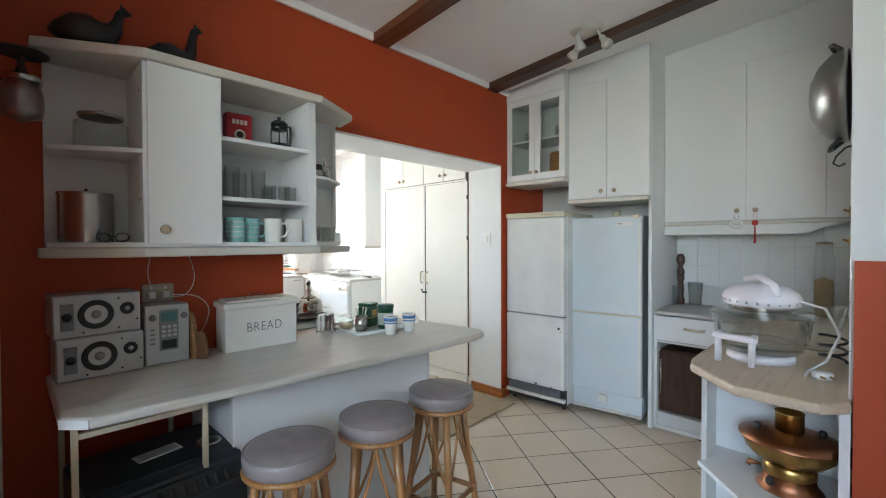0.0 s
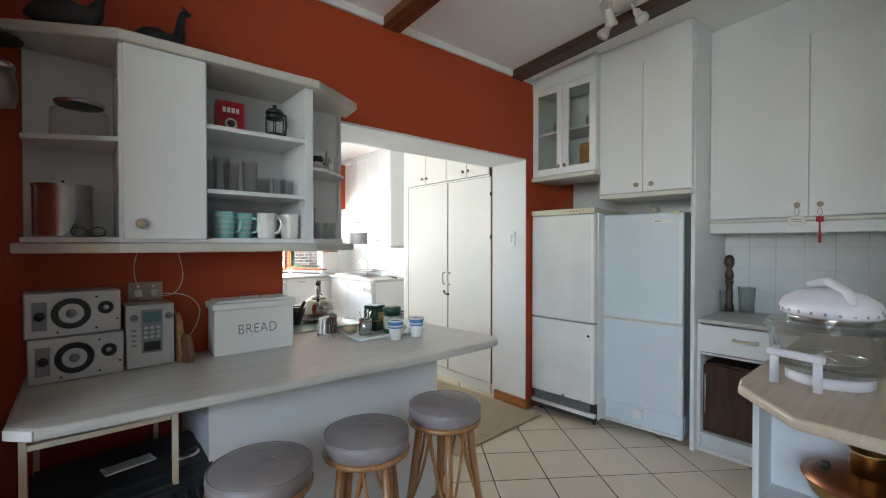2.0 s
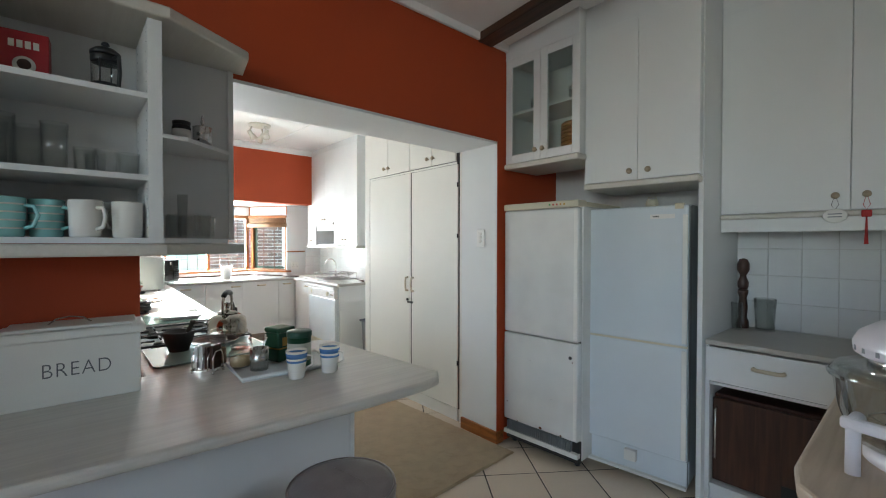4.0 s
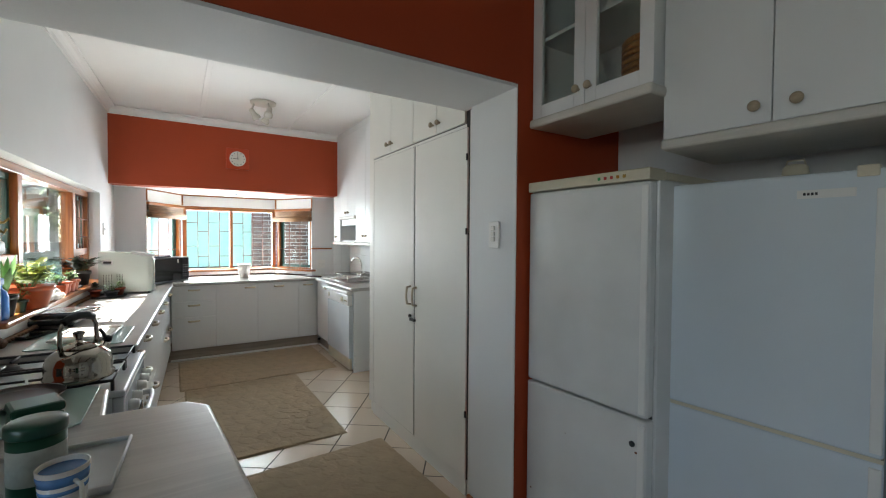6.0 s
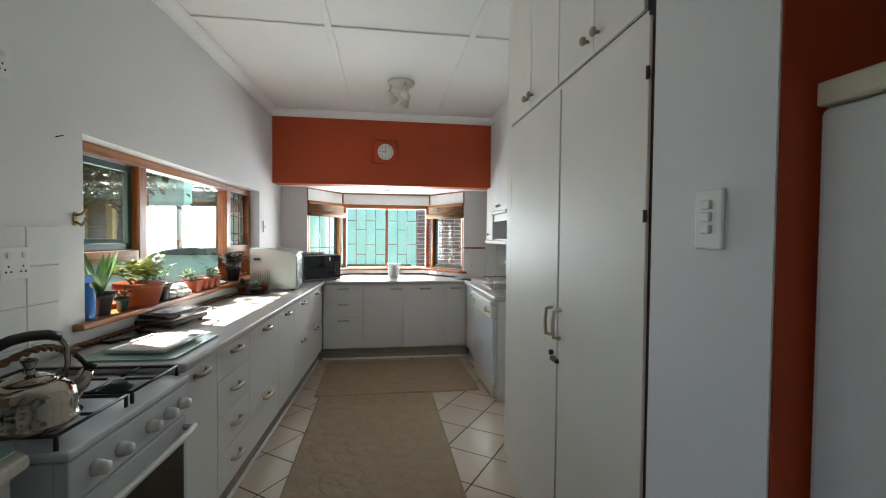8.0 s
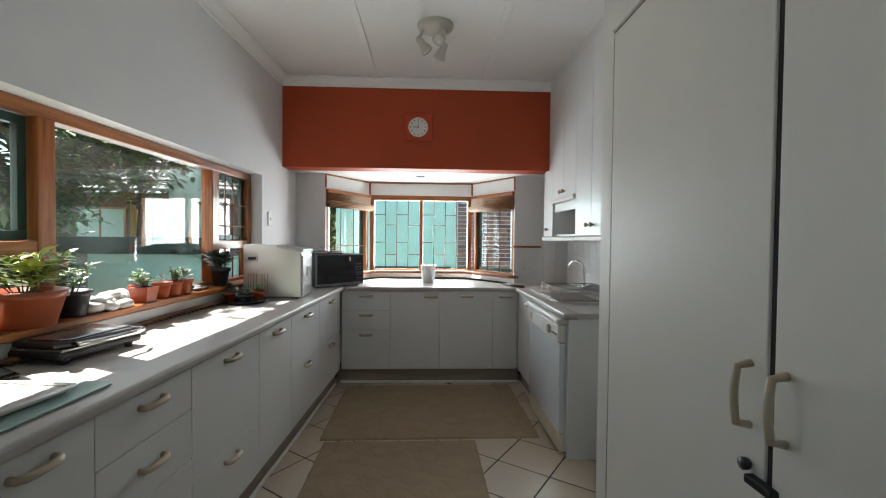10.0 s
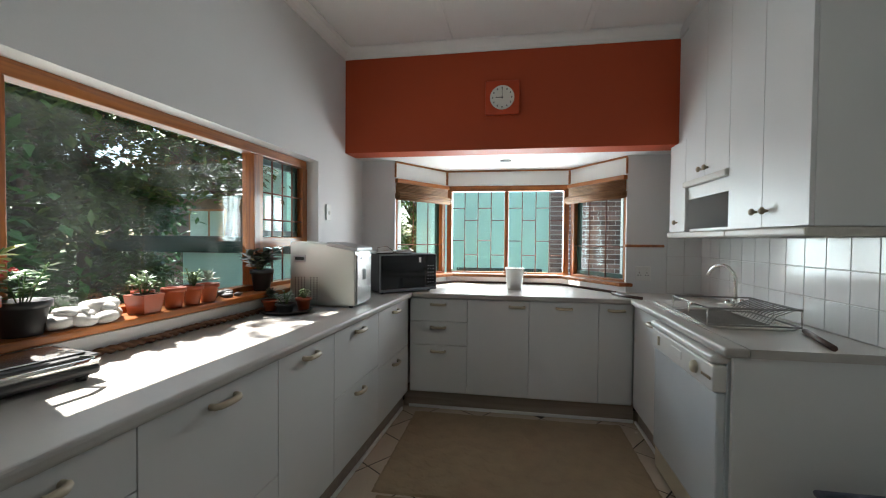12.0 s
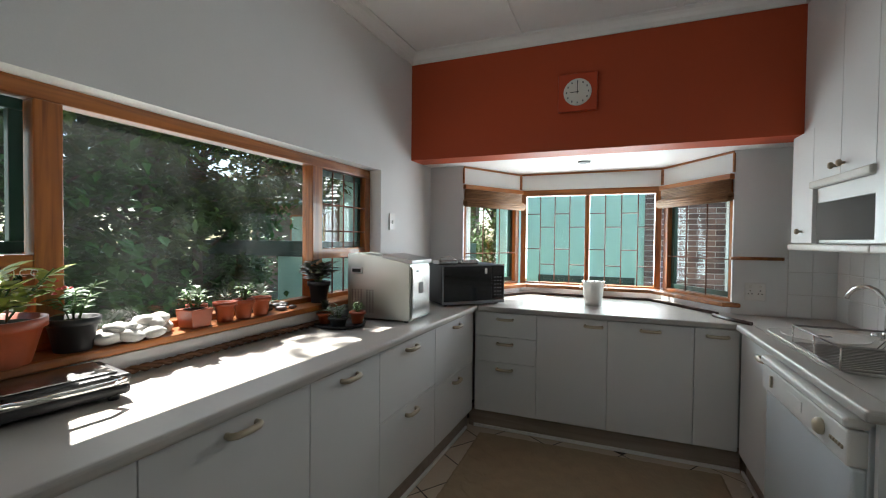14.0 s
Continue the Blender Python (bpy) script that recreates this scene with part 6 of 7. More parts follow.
# ---- kitchen: loose things ----
def on_left(x, y, z, rz=0):
    """A pose from the room's x and y."""
    return pose(x, y, z, 0, 0, rz)


def rug(x0, y0, x1, y1, label, rz=0.0):
    """A mat with an embossed lattice of leaf shapes and a bound edge."""
    r = thing("rug", label, "rug", pose((x0 + x1) / 2, (y0 + y1) / 2, 0.001, 0, 0, rz), "kitchen mats")
    w, h = (x1 - x0) / 2, (y1 - y0) / 2
    n, k = int(w * 2 / 0.013), int(h * 2 / 0.013)
    rr = random.Random(int(abs(x0) * 100))
    verts, faces = [], []
    for i in range(n + 1):
        for j in range(k + 1):
            x, y = -w + 2 * w * i / n, -h + 2 * h * j / k
            e = 0.0 if i in (0, n) or j in (0, k) else 1.0
            ring = abs(math.sin(x * 27 + math.sin(y * 15)) * math.cos(y * 27 + math.sin(x * 15)))
            ruck = 0.004 * max(0, math.sin(x * 2.1 + y * 3.3)) ** 4
            verts.append((x + rr.uniform(-0.002, 0.002) * (1 - e), y + rr.uniform(-0.003, 0.003) * (1 - e), e * (0.006 + 0.0022 * (ring > 0.35) + 0.0006 * rr.random() + ruck)))
    for i in range(n):
        for j in range(k):
            a = i * (k + 1) + j
            faces.append((a, a + k + 1, a + k + 2, a + 1))
    me = bpy.data.meshes.new("mat")
    me.from_pydata(verts, [], faces)
    me.materials.append(M_RUG)
    ob = new("mat", me)
    ob.parent = r
    return r


rug(-6.40, 1.84, -5.35, 3.32, "worn beige embossed mat before the sink run", 0.6)
rug(-5.33, 1.89, -3.77, 2.885, "worn beige embossed mat between the counters", 0.4)
rug(-3.56, 2.12, -2.06, 3.10, "beige embossed mat in the opening", 2.5)

# Dim brown reflections of the room are put into the steel's colour.
M_KETTLE = material("kettle steel with dim reflections toned in", (0.42, 0.385, 0.33), 0.1, 1.0, vary=0.15, scale=7)

# kettle on the cooker
ke = thing("kettle", "chromed stove-top kettle with a black grip", "kettle", pose(-2.80, 1.54, 0.910, 0, 0, 150) @ Matrix.Scale(0.93, 4))
part("body", turned([(0.0, 0.0), (0.098, 0.0), (0.108, 0.006), (0.112, 0.02), (0.104, 0.026), (0.106, 0.06), (0.098, 0.095), (0.07, 0.118), (0.055, 0.122)], 44), M_KETTLE, ke)
part("lid", turned([(0.056, 0.122), (0.057, 0.128), (0.03, 0.14), (0.014, 0.143), (0.01, 0.155), (0.02, 0.178), (0.018, 0.184), (0.0, 0.186)], 32), M_KETTLE, ke)
part("lid_knob", turned([(0.008, 0.145), (0.012, 0.16), (0.021, 0.182), (0.0, 0.188)], 18), M_BLACK, ke)
sp_ = part("spout", T([(0.085, 0, 0.05), (0.125, 0, 0.085), (0.14, 0, 0.115)], [0.03, 0.022, 0.016], 14), M_KETTLE, ke)
part("spout_cap", turned([(0.0, 0.0), (0.018, 0.002), (0.016, 0.018), (0.0, 0.022)], 16), M_BLACK, sp_, at=pose(0.142, 0, 0.116, 0, 30, 0))
part("spout_lever", T([(0.135, 0, 0.13), (0.12, 0, 0.155), (0.105, 0, 0.17)], 0.007, 8), M_BLACK, sp_)
for s_ in (-1, 1):
    part("handle_strap", T([(0.075 * s_, 0.0, 0.10), (0.088 * s_, 0.0, 0.15), (0.085 * s_, 0.0, 0.20), (0.066 * s_, 0.0, 0.232)], 0.008, 8), M_KETTLE, ke)
part("grip", T([(-0.068, 0, 0.232), (-0.04, 0, 0.243), (0.0, 0, 0.247), (0.04, 0, 0.243), (0.068, 0, 0.232)], 0.0145, 12), M_BLACK, ke)

# worktop beside the cooker
gb2 = thing("glass_board", "frosted green glass cutting board on the worktop", "cutting board", on_left(-3.62, 1.44, 0.90, -2))
part("plate", prism(bmesh.new(), [(-0.20, -0.19), (0.20, -0.19), (0.22, -0.17), (0.22, 0.16), (0.20, 0.18), (-0.20, 0.18), (-0.22, 0.16), (-0.22, -0.17)], 0.003, 0.008, bevel=0.002), M_MILK_GREEN, gb2)
part("foot", turned([(0.01, 0), (0.01, 0.003)], 10, (0.15, 0.1, 0)), M_WHITE_PLASTIC, gb2)
wt = thing("serving_platter", "white rectangular china platter", "platter", on_left(-3.61, 1.45, 0.909, -6))
bm = B(-0.13, -0.10, 0.0, 0.13, 0.10, 0.008, bevel=0.003)
part("dish", bm, M_CHINA, wt)
part("rim", T([(-0.145, -0.115, 0.018), (0.145, -0.115, 0.018), (0.145, 0.115, 0.018), (-0.145, 0.115, 0.018)], 0.006, 8, True), M_CHINA, wt)
part("flare", prism(bmesh.new(), [(-0.145, -0.115), (0.145, -0.115), (0.145, 0.115), (-0.145, 0.115)], 0.008, 0.014, bevel=0.003), M_CHINA, wt)
bp_ = thing("scale_plate", "flat black glass scale on the worktop", "scale", on_left(-3.82, 1.19, 0.90, -30))
part("plate", B(-0.11, -0.08, 0.004, 0.11, 0.08, 0.018, bevel=0.005), material("black glass", (0.008, 0.008, 0.009), 0.06), bp_)
part("feet", turned([(0.02, 0), (0.02, 0.005)], 12), M_BLACK, bp_)

gr = thing("contact_grill", "black and steel contact grill", "grill", on_left(-4.17, 1.255, 0.90, -10) @ Matrix.Diagonal((0.84, 0.8, 0.82, 1)))
part("base", B(-0.19, -0.14, 0.02, 0.19, 0.14, 0.055, bevel=0.014, seg=3), M_BLACK, gr)
part("lower_plate", B(-0.185, -0.135, 0.055, 0.185, 0.135, 0.066, bevel=0.004), M_STEEL, gr)
ld = part("lid", prism(bmesh.new(), [(-0.19, -0.135), (0.15, -0.135), (0.19, -0.10), (0.19, 0.10), (0.15, 0.135), (-0.19, 0.135)], 0.069, 0.092, bevel=0.009), M_BLACK, gr)
part("lid_plate", prism(bmesh.new(), [(-0.16, -0.105), (0.12, -0.105), (0.15, -0.08), (0.15, 0.08), (0.12, 0.105), (-0.16, 0.105)], 0.092, 0.100, bevel=0.004), M_STEEL, ld, "brushed steel lid plate")
part("handle", T([(-0.13, 0.13, 0.085), (-0.15, 0.185, 0.088), (-0.10, 0.215, 0.09), (0.0, 0.222, 0.092), (0.10, 0.215, 0.09), (0.15, 0.185, 0.088), (0.13, 0.13, 0.085)], 0.010, 10), M_CHROME, ld)
for x in (-0.15, 0.15):
    for y in (-0.1, 0.1):
        part("foot", turned([(0.016, 0), (0.02, 0.021)], 12, (x, y, 0)), M_BLACK, gr)

# rope along the back of the worktop
rp = thing("rope", "thick brown twisted rope along the wall", "rope", ML)
for ph in (0.0, math.pi):
    pts = [(1.05 + 1.85 * k / 160, 0.028 + 0.007 * math.cos(k * 0.9 + ph) + 0.006 * math.sin(k * 0.11), 0.916 + 0.007 * math.sin(k * 0.9 + ph)) for k in range(161)]
    pts += [(2.93 + 0.35 * k / 40, 0.03 + 0.045 * math.sin(k * 0.078) + 0.007 * math.cos(k * 0.9 + ph), 0.916 + 0.06 * math.sin(k * 0.06) ** 2 + 0.007 * math.sin(k * 0.9 + ph)) for k in range(41)]
    part("strand", T(pts, 0.0085, 6), material("hemp rope", (0.16, 0.075, 0.035), 0.85, vary=0.3, scale=60, bump=0.4), rp)

# plants
M_SOIL = material("potting soil", (0.03, 0.02, 0.014), 0.95, vary=0.4, scale=60, bump=0.6)
M_LEAF_BRIGHT = material("bright leaf", (0.36, 0.42, 0.07), 0.4, vary=0.3, scale=30)
M_LEAF_MID = material("mid green leaf", (0.11, 0.22, 0.06), 0.4, vary=0.35, scale=30)
M_LEAF_GREY = material("grey succulent leaf", (0.28, 0.34, 0.27), 0.5, vary=0.25, scale=30)
M_LEAF_DARK = material("purple-green leaf", (0.05, 0.06, 0.035), 0.35, vary=0.4, scale=30)
M_PETAL = material("red flower", (0.5, 0.03, 0.03), 0.5)


def leaf(bm, base, tip, width, droop=0.0):
    """One leaf: a folded, pointed blade of six faces."""
    base, tip = Vector(base), Vector(tip)
    d = tip - base
    side = d.cross(Vector((0, 0, 1)))
    side = (side.normalized() if side.length > 1e-6 else Vector((1, 0, 0))) * width / 2
    up = side.cross(d).normalized() * width * 0.18
    rows = []
    for u, k in ((0.0, 0.15), (0.35, 0.9), (0.7, 0.8), (1.0, 0.04)):
        c = base + d * u - Vector((0, 0, droop * u * u))
        rows.append((bm.verts.new(c - side * k + up * k), bm.verts.new(c), bm.verts.new(c + side * k + up * k)))
    for a, b in zip(rows, rows[1:]):
        for i in range(2):
            f = bm.faces.new((a[i], a[i + 1], b[i + 1], b[i]))
            f.smooth = True


def pot(r, h, mat, square=False, lip=0.006):
    if square:
        bm = prism(bmesh.new(), [(-r, -r), (r, -r), (r, r), (-r, r)], 0, h, bevel=0.003)
        for v in bm.verts:
            k = 0.78 + 0.22 * v.co.z / h
            v.co.x *= k
            v.co.y *= k
        return bm
    return turned([(0.0, 0.0), (r * 0.72, 0.0), (r * 0.74, 0.004), (r * 0.96, h * 0.78), (r + lip, h * 0.8), (r + lip, h), (r - 0.004, h), (r * 0.9, h * 0.86), (0.0, h * 0.86)], 28)


def potted(at, label, r, h, pot_mat, leaf_mat, n, spread, height, lw, seed, style="bush", square=False, flowers=0):
    p = thing("potted_plant", label, "plant", at, "plants at the window")
    part("pot", pot(r, h, pot_mat, square), pot_mat, p)
    part("soil", turned([(0.0, h * 0.86), (r * 0.88, h * 0.87), (r * 0.4, h * 0.93), (0.0, h * 0.94)] if not square else [(0, h), (r * 0.8, h + 0.001), (0, h + 0.004)], 16), M_SOIL, p)
    rr = random.Random(seed)
    bm = bmesh.new()
    stems = bmesh.new()
    if style == "rosette":
        for k in range(n):
            a = k * 2.4
            u = k / n
            reach = spread * (1 - 0.7 * u)
            leaf(bm, (0.005 * math.cos(a), 0.005 * math.sin(a), h + 0.01 + 0.02 * u), (reach * math.cos(a), reach * math.sin(a), h + 0.02 + height * u + 0.02 * rr.random()), lw, 0.01)
    elif style == "blade":
        for k in range(n):
            a = rr.uniform(0, 6.28)
            leaf(bm, (0.01 * math.cos(a), 0.01 * math.sin(a), h * 0.9), (spread * rr.uniform(0.2, 1) * math.cos(a), spread * rr.uniform(0.2, 1) * math.sin(a), h + height * rr.uniform(0.6, 1)), lw, 0.0)
    else:
        for s in range(max(3, n // 12)):
            a, b = rr.uniform(0, 6.28), rr.uniform(0.15, 1) * spread
            top = Vector((b * math.cos(a), b * math.sin(a), h + height * rr.uniform(0.45, 1)))
            root = Vector((b * 0.25 * math.cos(a), b * 0.25 * math.sin(a), h * 0.9))
            tube(stems, [root, root.lerp(top, 0.5) + Vector((0, 0, 0.01)), top], 0.0022, 5)
            for k in range(12):
                u = rr.uniform(0.25, 1.0)
                c = root.lerp(top, u)
                e, z = rr.uniform(0, 6.28), rr.uniform(-0.1, 0.6)
                L = lw * rr.uniform(1.2, 2.0)
                leaf(bm, c, c + Vector((L * math.cos(e), L * math.sin(e), L * z)), lw * rr.uniform(0.7, 1.1), 0.004)
        part("stalk", stems, M_LEAF_MID, p)
        stems = None
    if stems is not None:
        stems.free()
    fo = part("foliage", bm, leaf_mat, p)
    for k in range(flowers):
        a, b = rr.uniform(0, 6.28), rr.uniform(0.2, 0.8) * spread
        part("flower", turned([(0.0, 0), (0.008, 0.003), (0.004, 0.008), (0, 0.009)], 8), M_PETAL, p, at=pose(b * math.cos(a), b * math.sin(a), h + height * rr.uniform(0.5, 0.9)))
    return p


SZ = 1.012
potted(on_left(-4.11, 1.115, SZ), "big terracotta pot of bright yellow-green succulents", 0.115, 0.13, M_TERRACOTTA, M_LEAF_BRIGHT, 170, 0.15, 0.15, 0.038, 3)
potted(on_left(-4.305, 1.115, SZ), "black plastic pot with a red-flowering thorny plant", 0.066, 0.105, M_BLACK, M_LEAF_MID, 70, 0.075, 0.13, 0.022, 4, flowers=6)
potted(on_left(-4.705, 1.14, SZ), "square terracotta pot with pointed succulents", 0.048, 0.075, M_TERRACOTTA, M_LEAF_MID, 60, 0.07, 0.09, 0.02, 5, square=True)
potted(on_left(-4.765, 1.075, SZ), "small terracotta pot with a grey-leaved succulent", 0.036, 0.08, M_TERRACOTTA, M_LEAF_GREY, 14, 0.07, 0.06, 0.026, 6, "rosette")
potted(on_left(-4.845, 1.145, SZ), "small round terracotta pot with a dry stem", 0.042, 0.085, M_TERRACOTTA, M_LEAF_GREY, 8, 0.03, 0.04, 0.012, 7, "rosette")
potted(on_left(-4.935, 1.155, SZ), "small terracotta pot with a branching succulent", 0.042, 0.085, M_TERRACOTTA, M_LEAF_MID, 90, 0.05, 0.085, 0.016, 8)
potted(on_left(-5.03, 1.16, SZ), "small terracotta pot with a grey rosette", 0.042, 0.085, M_TERRACOTTA, M_LEAF_GREY, 16, 0.06, 0.05, 0.026, 9, "rosette")
potted(on_left(-5.47, 1.15, SZ), "black pot with a purple-leaved rosette plant", 0.058, 0.12, M_BLACK, M_LEAF_DARK, 120, 0.105, 0.10, 0.045, 10)
potted(on_left(-3.835, 1.085, SZ), "dark plastic pot with a strap-leaved plant", 0.052, 0.11, M_BLACK, M_LEAF_MID, 12, 0.12, 0.24, 0.034, 11, "blade")

tray = thing("plant_tray", "round black tray with small pots", "tray", on_left(-5.43, 1.325, 0.90))
part("dish", turned([(0.0, 0.006), (0.118, 0.004), (0.128, 0.004), (0.138, 0.018), (0.134, 0.02), (0.122, 0.01), (0.0, 0.012)], 40), M_BLACK, tray)
potted(on_left(-5.36, 1.36, 0.912), "low black pot with pale succulents", 0.048, 0.05, M_BLACK, M_LEAF_GREY, 80, 0.07, 0.07, 0.018, 12)
potted(on_left(-5.48, 1.40, 0.912), "small terracotta pot with bright green leaves", 0.04, 0.065, M_TERRACOTTA, M_LEAF_MID, 70, 0.045, 0.05, 0.014, 13)
potted(on_left(-5.40, 1.245, 0.912), "small terracotta pot with a purple rosette", 0.04, 0.06, M_TERRACOTTA, M_LEAF_DARK, 22, 0.06, 0.05, 0.022, 14, "rosette")


def stone_heap(at, label, n, lx, ly, size, mat, seed, name="stone"):
    """Rounded stones lying on one another."""
    rr = random.Random(seed)
    for k in range(n):
        layer = 0 if k < n * 0.65 else 1
        s = size * rr.uniform(0.7, 1.15)
        x, y = rr.uniform(-lx, lx) * (1 - 0.35 * layer), rr.uniform(-ly, ly) * (1 - 0.4 * layer)
        bm = bmesh.new()
        bmesh.ops.create_icosphere(bm, subdivisions=3, radius=1)
        o = Vector((rr.uniform(0, 50), 3, 7))
        for v in bm.verts:
            v.co *= 1 + 0.16 * noise.noise(v.co * 1.1 + o)
            v.co = Vector((v.co.x * s, v.co.y * s * 0.72, v.co.z * s * 0.5))
        for f in bm.faces:
            f.smooth = True
        thing(name, label, "stone", at @ pose(x, y, s * 0.46 + layer * size * 0.62, rr.uniform(-12, 12), rr.uniform(-12, 12), rr.uniform(0, 180)), "stones on the sill", bm=bm, mat=mat)


stone_heap(ML @ pose(2.00, -0.035, SZ), "smooth white river stone on the sill", 26, 0.125, 0.06, 0.047, material("white stone", (0.58, 0.57, 0.54), 0.7, vary=0.18, scale=40, bump=0.2), 21)
stone_heap(ML @ pose(1.34, -0.035, SZ), "smooth grey pebble on the sill", 22, 0.11, 0.05, 0.022, material("grey pebble", (0.13, 0.13, 0.13), 0.6, vary=0.4, scale=30), 22)

bo = thing("spray_bottle", "blue plastic spray bottle on the sill", "bottle", on_left(-3.71, 1.10, SZ))
M_BLUE_PL = material("blue plastic", (0.03, 0.16, 0.50), 0.35)
part("bottle", turned([(0.0, 0.0), (0.034, 0.0), (0.036, 0.006), (0.036, 0.11), (0.028, 0.14), (0.013, 0.155), (0.013, 0.17)], 24), M_BLUE_PL, bo)
part("trigger_head", B(-0.04, -0.012, 0.168, 0.03, 0.012, 0.205, bevel=0.008), M_BLUE_PL, bo)
part("trigger", T([(-0.025, 0, 0.17), (-0.035, 0, 0.15), (-0.03, 0, 0.13)], 0.005, 8), M_WHITE_PLASTIC, bo)

potted(on_left(-3.945, 1.12, SZ), "small dark green pot with short leaves", 0.030, 0.07, M_GREEN_DARK, M_LEAF_MID, 36, 0.04, 0.05, 0.016, 17)

# word on a stick in the big pot
we = thing("word_ornament", "white painted wooden word on a stick in the pot", "ornament", pose(-4.143, 1.150, 1.271))
lettering(we, "peace", Matrix(((-0.83, 0, 0.55, 0), (0.55, 0, 0.83, 0), (0, 1, 0, 0), (0, 0, 0, 1))), 0.046, M_CHINA, "word")
part("stick", T([(0.0, 0.0, -0.012), (0.01, -0.01, -0.17)], 0.003, 6), M_BOARD, we)

# ice maker
im = thing("ice_maker", "brushed steel countertop ice maker", "ice maker", on_left(-5.63, 1.645, 0.90, 2) @ Matrix.Diagonal((1.02, 0.88, 1.0, 1)))
M_IM = material("polished steel side", (0.52, 0.58, 0.55), 0.36, 1.0, vary=0.06, scale=4)
bm = bmesh.new()
sec = [(-0.46, 0.012), (0.0, 0.012), (0.0, 0.33), (-0.03, 0.345), (-0.20, 0.375), (-0.46, 0.39)]
a = [bm.verts.new((0.0, y, z)) for y, z in sec]
b = [bm.verts.new((-0.28, y, z)) for y, z in sec]
fs = [bm.faces.new(a), bm.faces.new(b[::-1])] + [bm.faces.new((a[i], b[i], b[(i + 1) % 6], a[(i + 1) % 6])) for i in range(6)]
bmesh.ops.recalc_face_normals(bm, faces=fs)
bmesh.ops.bevel(bm, geom=list(bm.edges), offset=0.006, segments=2, affect="EDGES")
part("body", bm, M_IM, im)
part("front_panel", B(-0.27, 0.0, 0.02, -0.01, 0.012, 0.315, bevel=0.006), M_STEEL, im)
part("display", B(-0.16, 0.011, 0.16, -0.10, 0.0145, 0.225, bevel=0.002), M_BLACK, im)
part("logo_mark", B(-0.10, 0.011, 0.285, -0.05, 0.013, 0.297), M_GREY, im)
part("lid", prism(bmesh.new(), [(0.004, -0.20), (0.004, 0.014), (-0.284, 0.014), (-0.284, -0.20)], 0.0, 0.022, bevel=0.005), M_SILVER, im, at=pose(0, 0, 0.336, -9, 0, 0))
gp = part("side_grip", B(0.0, -0.43, 0.27, 0.006, -0.345, 0.31, bevel=0.004), M_SILVER, im)
part("grip_hole", B(0.004, -0.42, 0.28, 0.0075, -0.355, 0.30, bevel=0.002), M_DARK, gp)
for i in range(8):
    for j in range(10):
        if i != 4:
            part("vent_hole", turned([(0.0045, 0.0), (0.0045, 0.001), (0.0, 0.0015)], 6, axis="x"), M_BLACK, im, at=pose(0.0003, -0.42 + 0.022 * i, 0.05 + 0.014 * j))
for x in (-0.25, -0.03):
    for y in (-0.42, -0.04):
        part("foot", turned([(0.014, 0), (0.014, 0.013)], 10, (x, y, 0)), M_BLACK, im)

# microwave in the corner
mw = thing("microwave", "black microwave with a glossy door", "microwave", on_left(-6.25, 1.595, 0.90, 135))
W = 0.50
part("case", B(0, 0.02, 0.012, W, 0.34, 0.295, bevel=0.005), M_BLACK, mw)
part("frame", B(0, 0, 0.012, W, 0.02, 0.295, bevel=0.004), M_GREY, mw)
M_MWGLASS = material("dark oven glass", (0.006, 0.006, 0.007), 0.07)
part("door_glass", B(0.008, -0.006, 0.035, W * 0.78, 0.002, 0.285, bevel=0.003), M_MWGLASS, mw)
kp = part("keypad", B(W * 0.785, -0.006, 0.035, W - 0.008, 0.002, 0.285, bevel=0.003), M_MWGLASS, mw)
for r in range(6):
    for c in range(3):
        part("key", B(W * 0.82 + 0.024 * c, -0.0068, 0.07 + 0.026 * r, W * 0.82 + 0.024 * c + 0.012, -0.0055, 0.077 + 0.026 * r), M_GREY, kp)
part("sticker", B(W * 0.66, -0.0075, 0.23, W * 0.70, -0.0055, 0.27), M_WHITE_PLASTIC, mw)
for x in (0.04, W - 0.04):
    for y in (0.05, 0.3):
        part("foot", turned([(0.014, 0), (0.012, 0.013)], 10, (x, y, 0)), M_BLACK, mw)
rd = thing("steel_dishes", "two steel dishes with wire handles", "dish", on_left(-6.44, 1.62, 1.196, 135))
for x in (-0.085, 0.085):
    part("dish", B(x - 0.075, -0.06, 0.0, x + 0.075, 0.06, 0.03, bevel=0.008), M_STEEL, rd)
    part("wire", T([(x - 0.06, -0.062, 0.02), (x - 0.07, -0.08, 0.05), (x + 0.0, -0.085, 0.06), (x + 0.07, -0.08, 0.02)], 0.003, 6), M_CHROME, rd)

# bay
bu_ = thing("steel_bucket", "polished steel ice bucket on the bay worktop", "bucket", on_left(-6.83, 2.565, 0.8985))
part("bucket", turned([(0.0, 0.0), (0.058, 0.0), (0.062, 0.006), (0.078, 0.175), (0.082, 0.18), (0.075, 0.18), (0.06, 0.01), (0.0, 0.008)], 36), M_CHROME, bu_)
for s_ in (-1, 1):
    part("ring_handle", T([(0.0, 0.078 * s_, 0.15), (0.0, 0.095 * s_, 0.15), (0.0, 0.098 * s_, 0.13), (0.0, 0.085 * s_, 0.122)], 0.004, 8), M_CHROME, bu_)
dl_ = thing("downlight", "recessed downlight with a white rim", "downlight", pose(-6.96, 2.48, 1.99))
part("rim", turned([(0.036, -0.002), (0.05, -0.006), (0.055, 0.0)], 28), M_WHITE_PLASTIC, dl_)
part("well", turned([(0.0, -0.0015), (0.037, -0.002), (0.037, -0.0005)], 24), M_DARK, dl_)
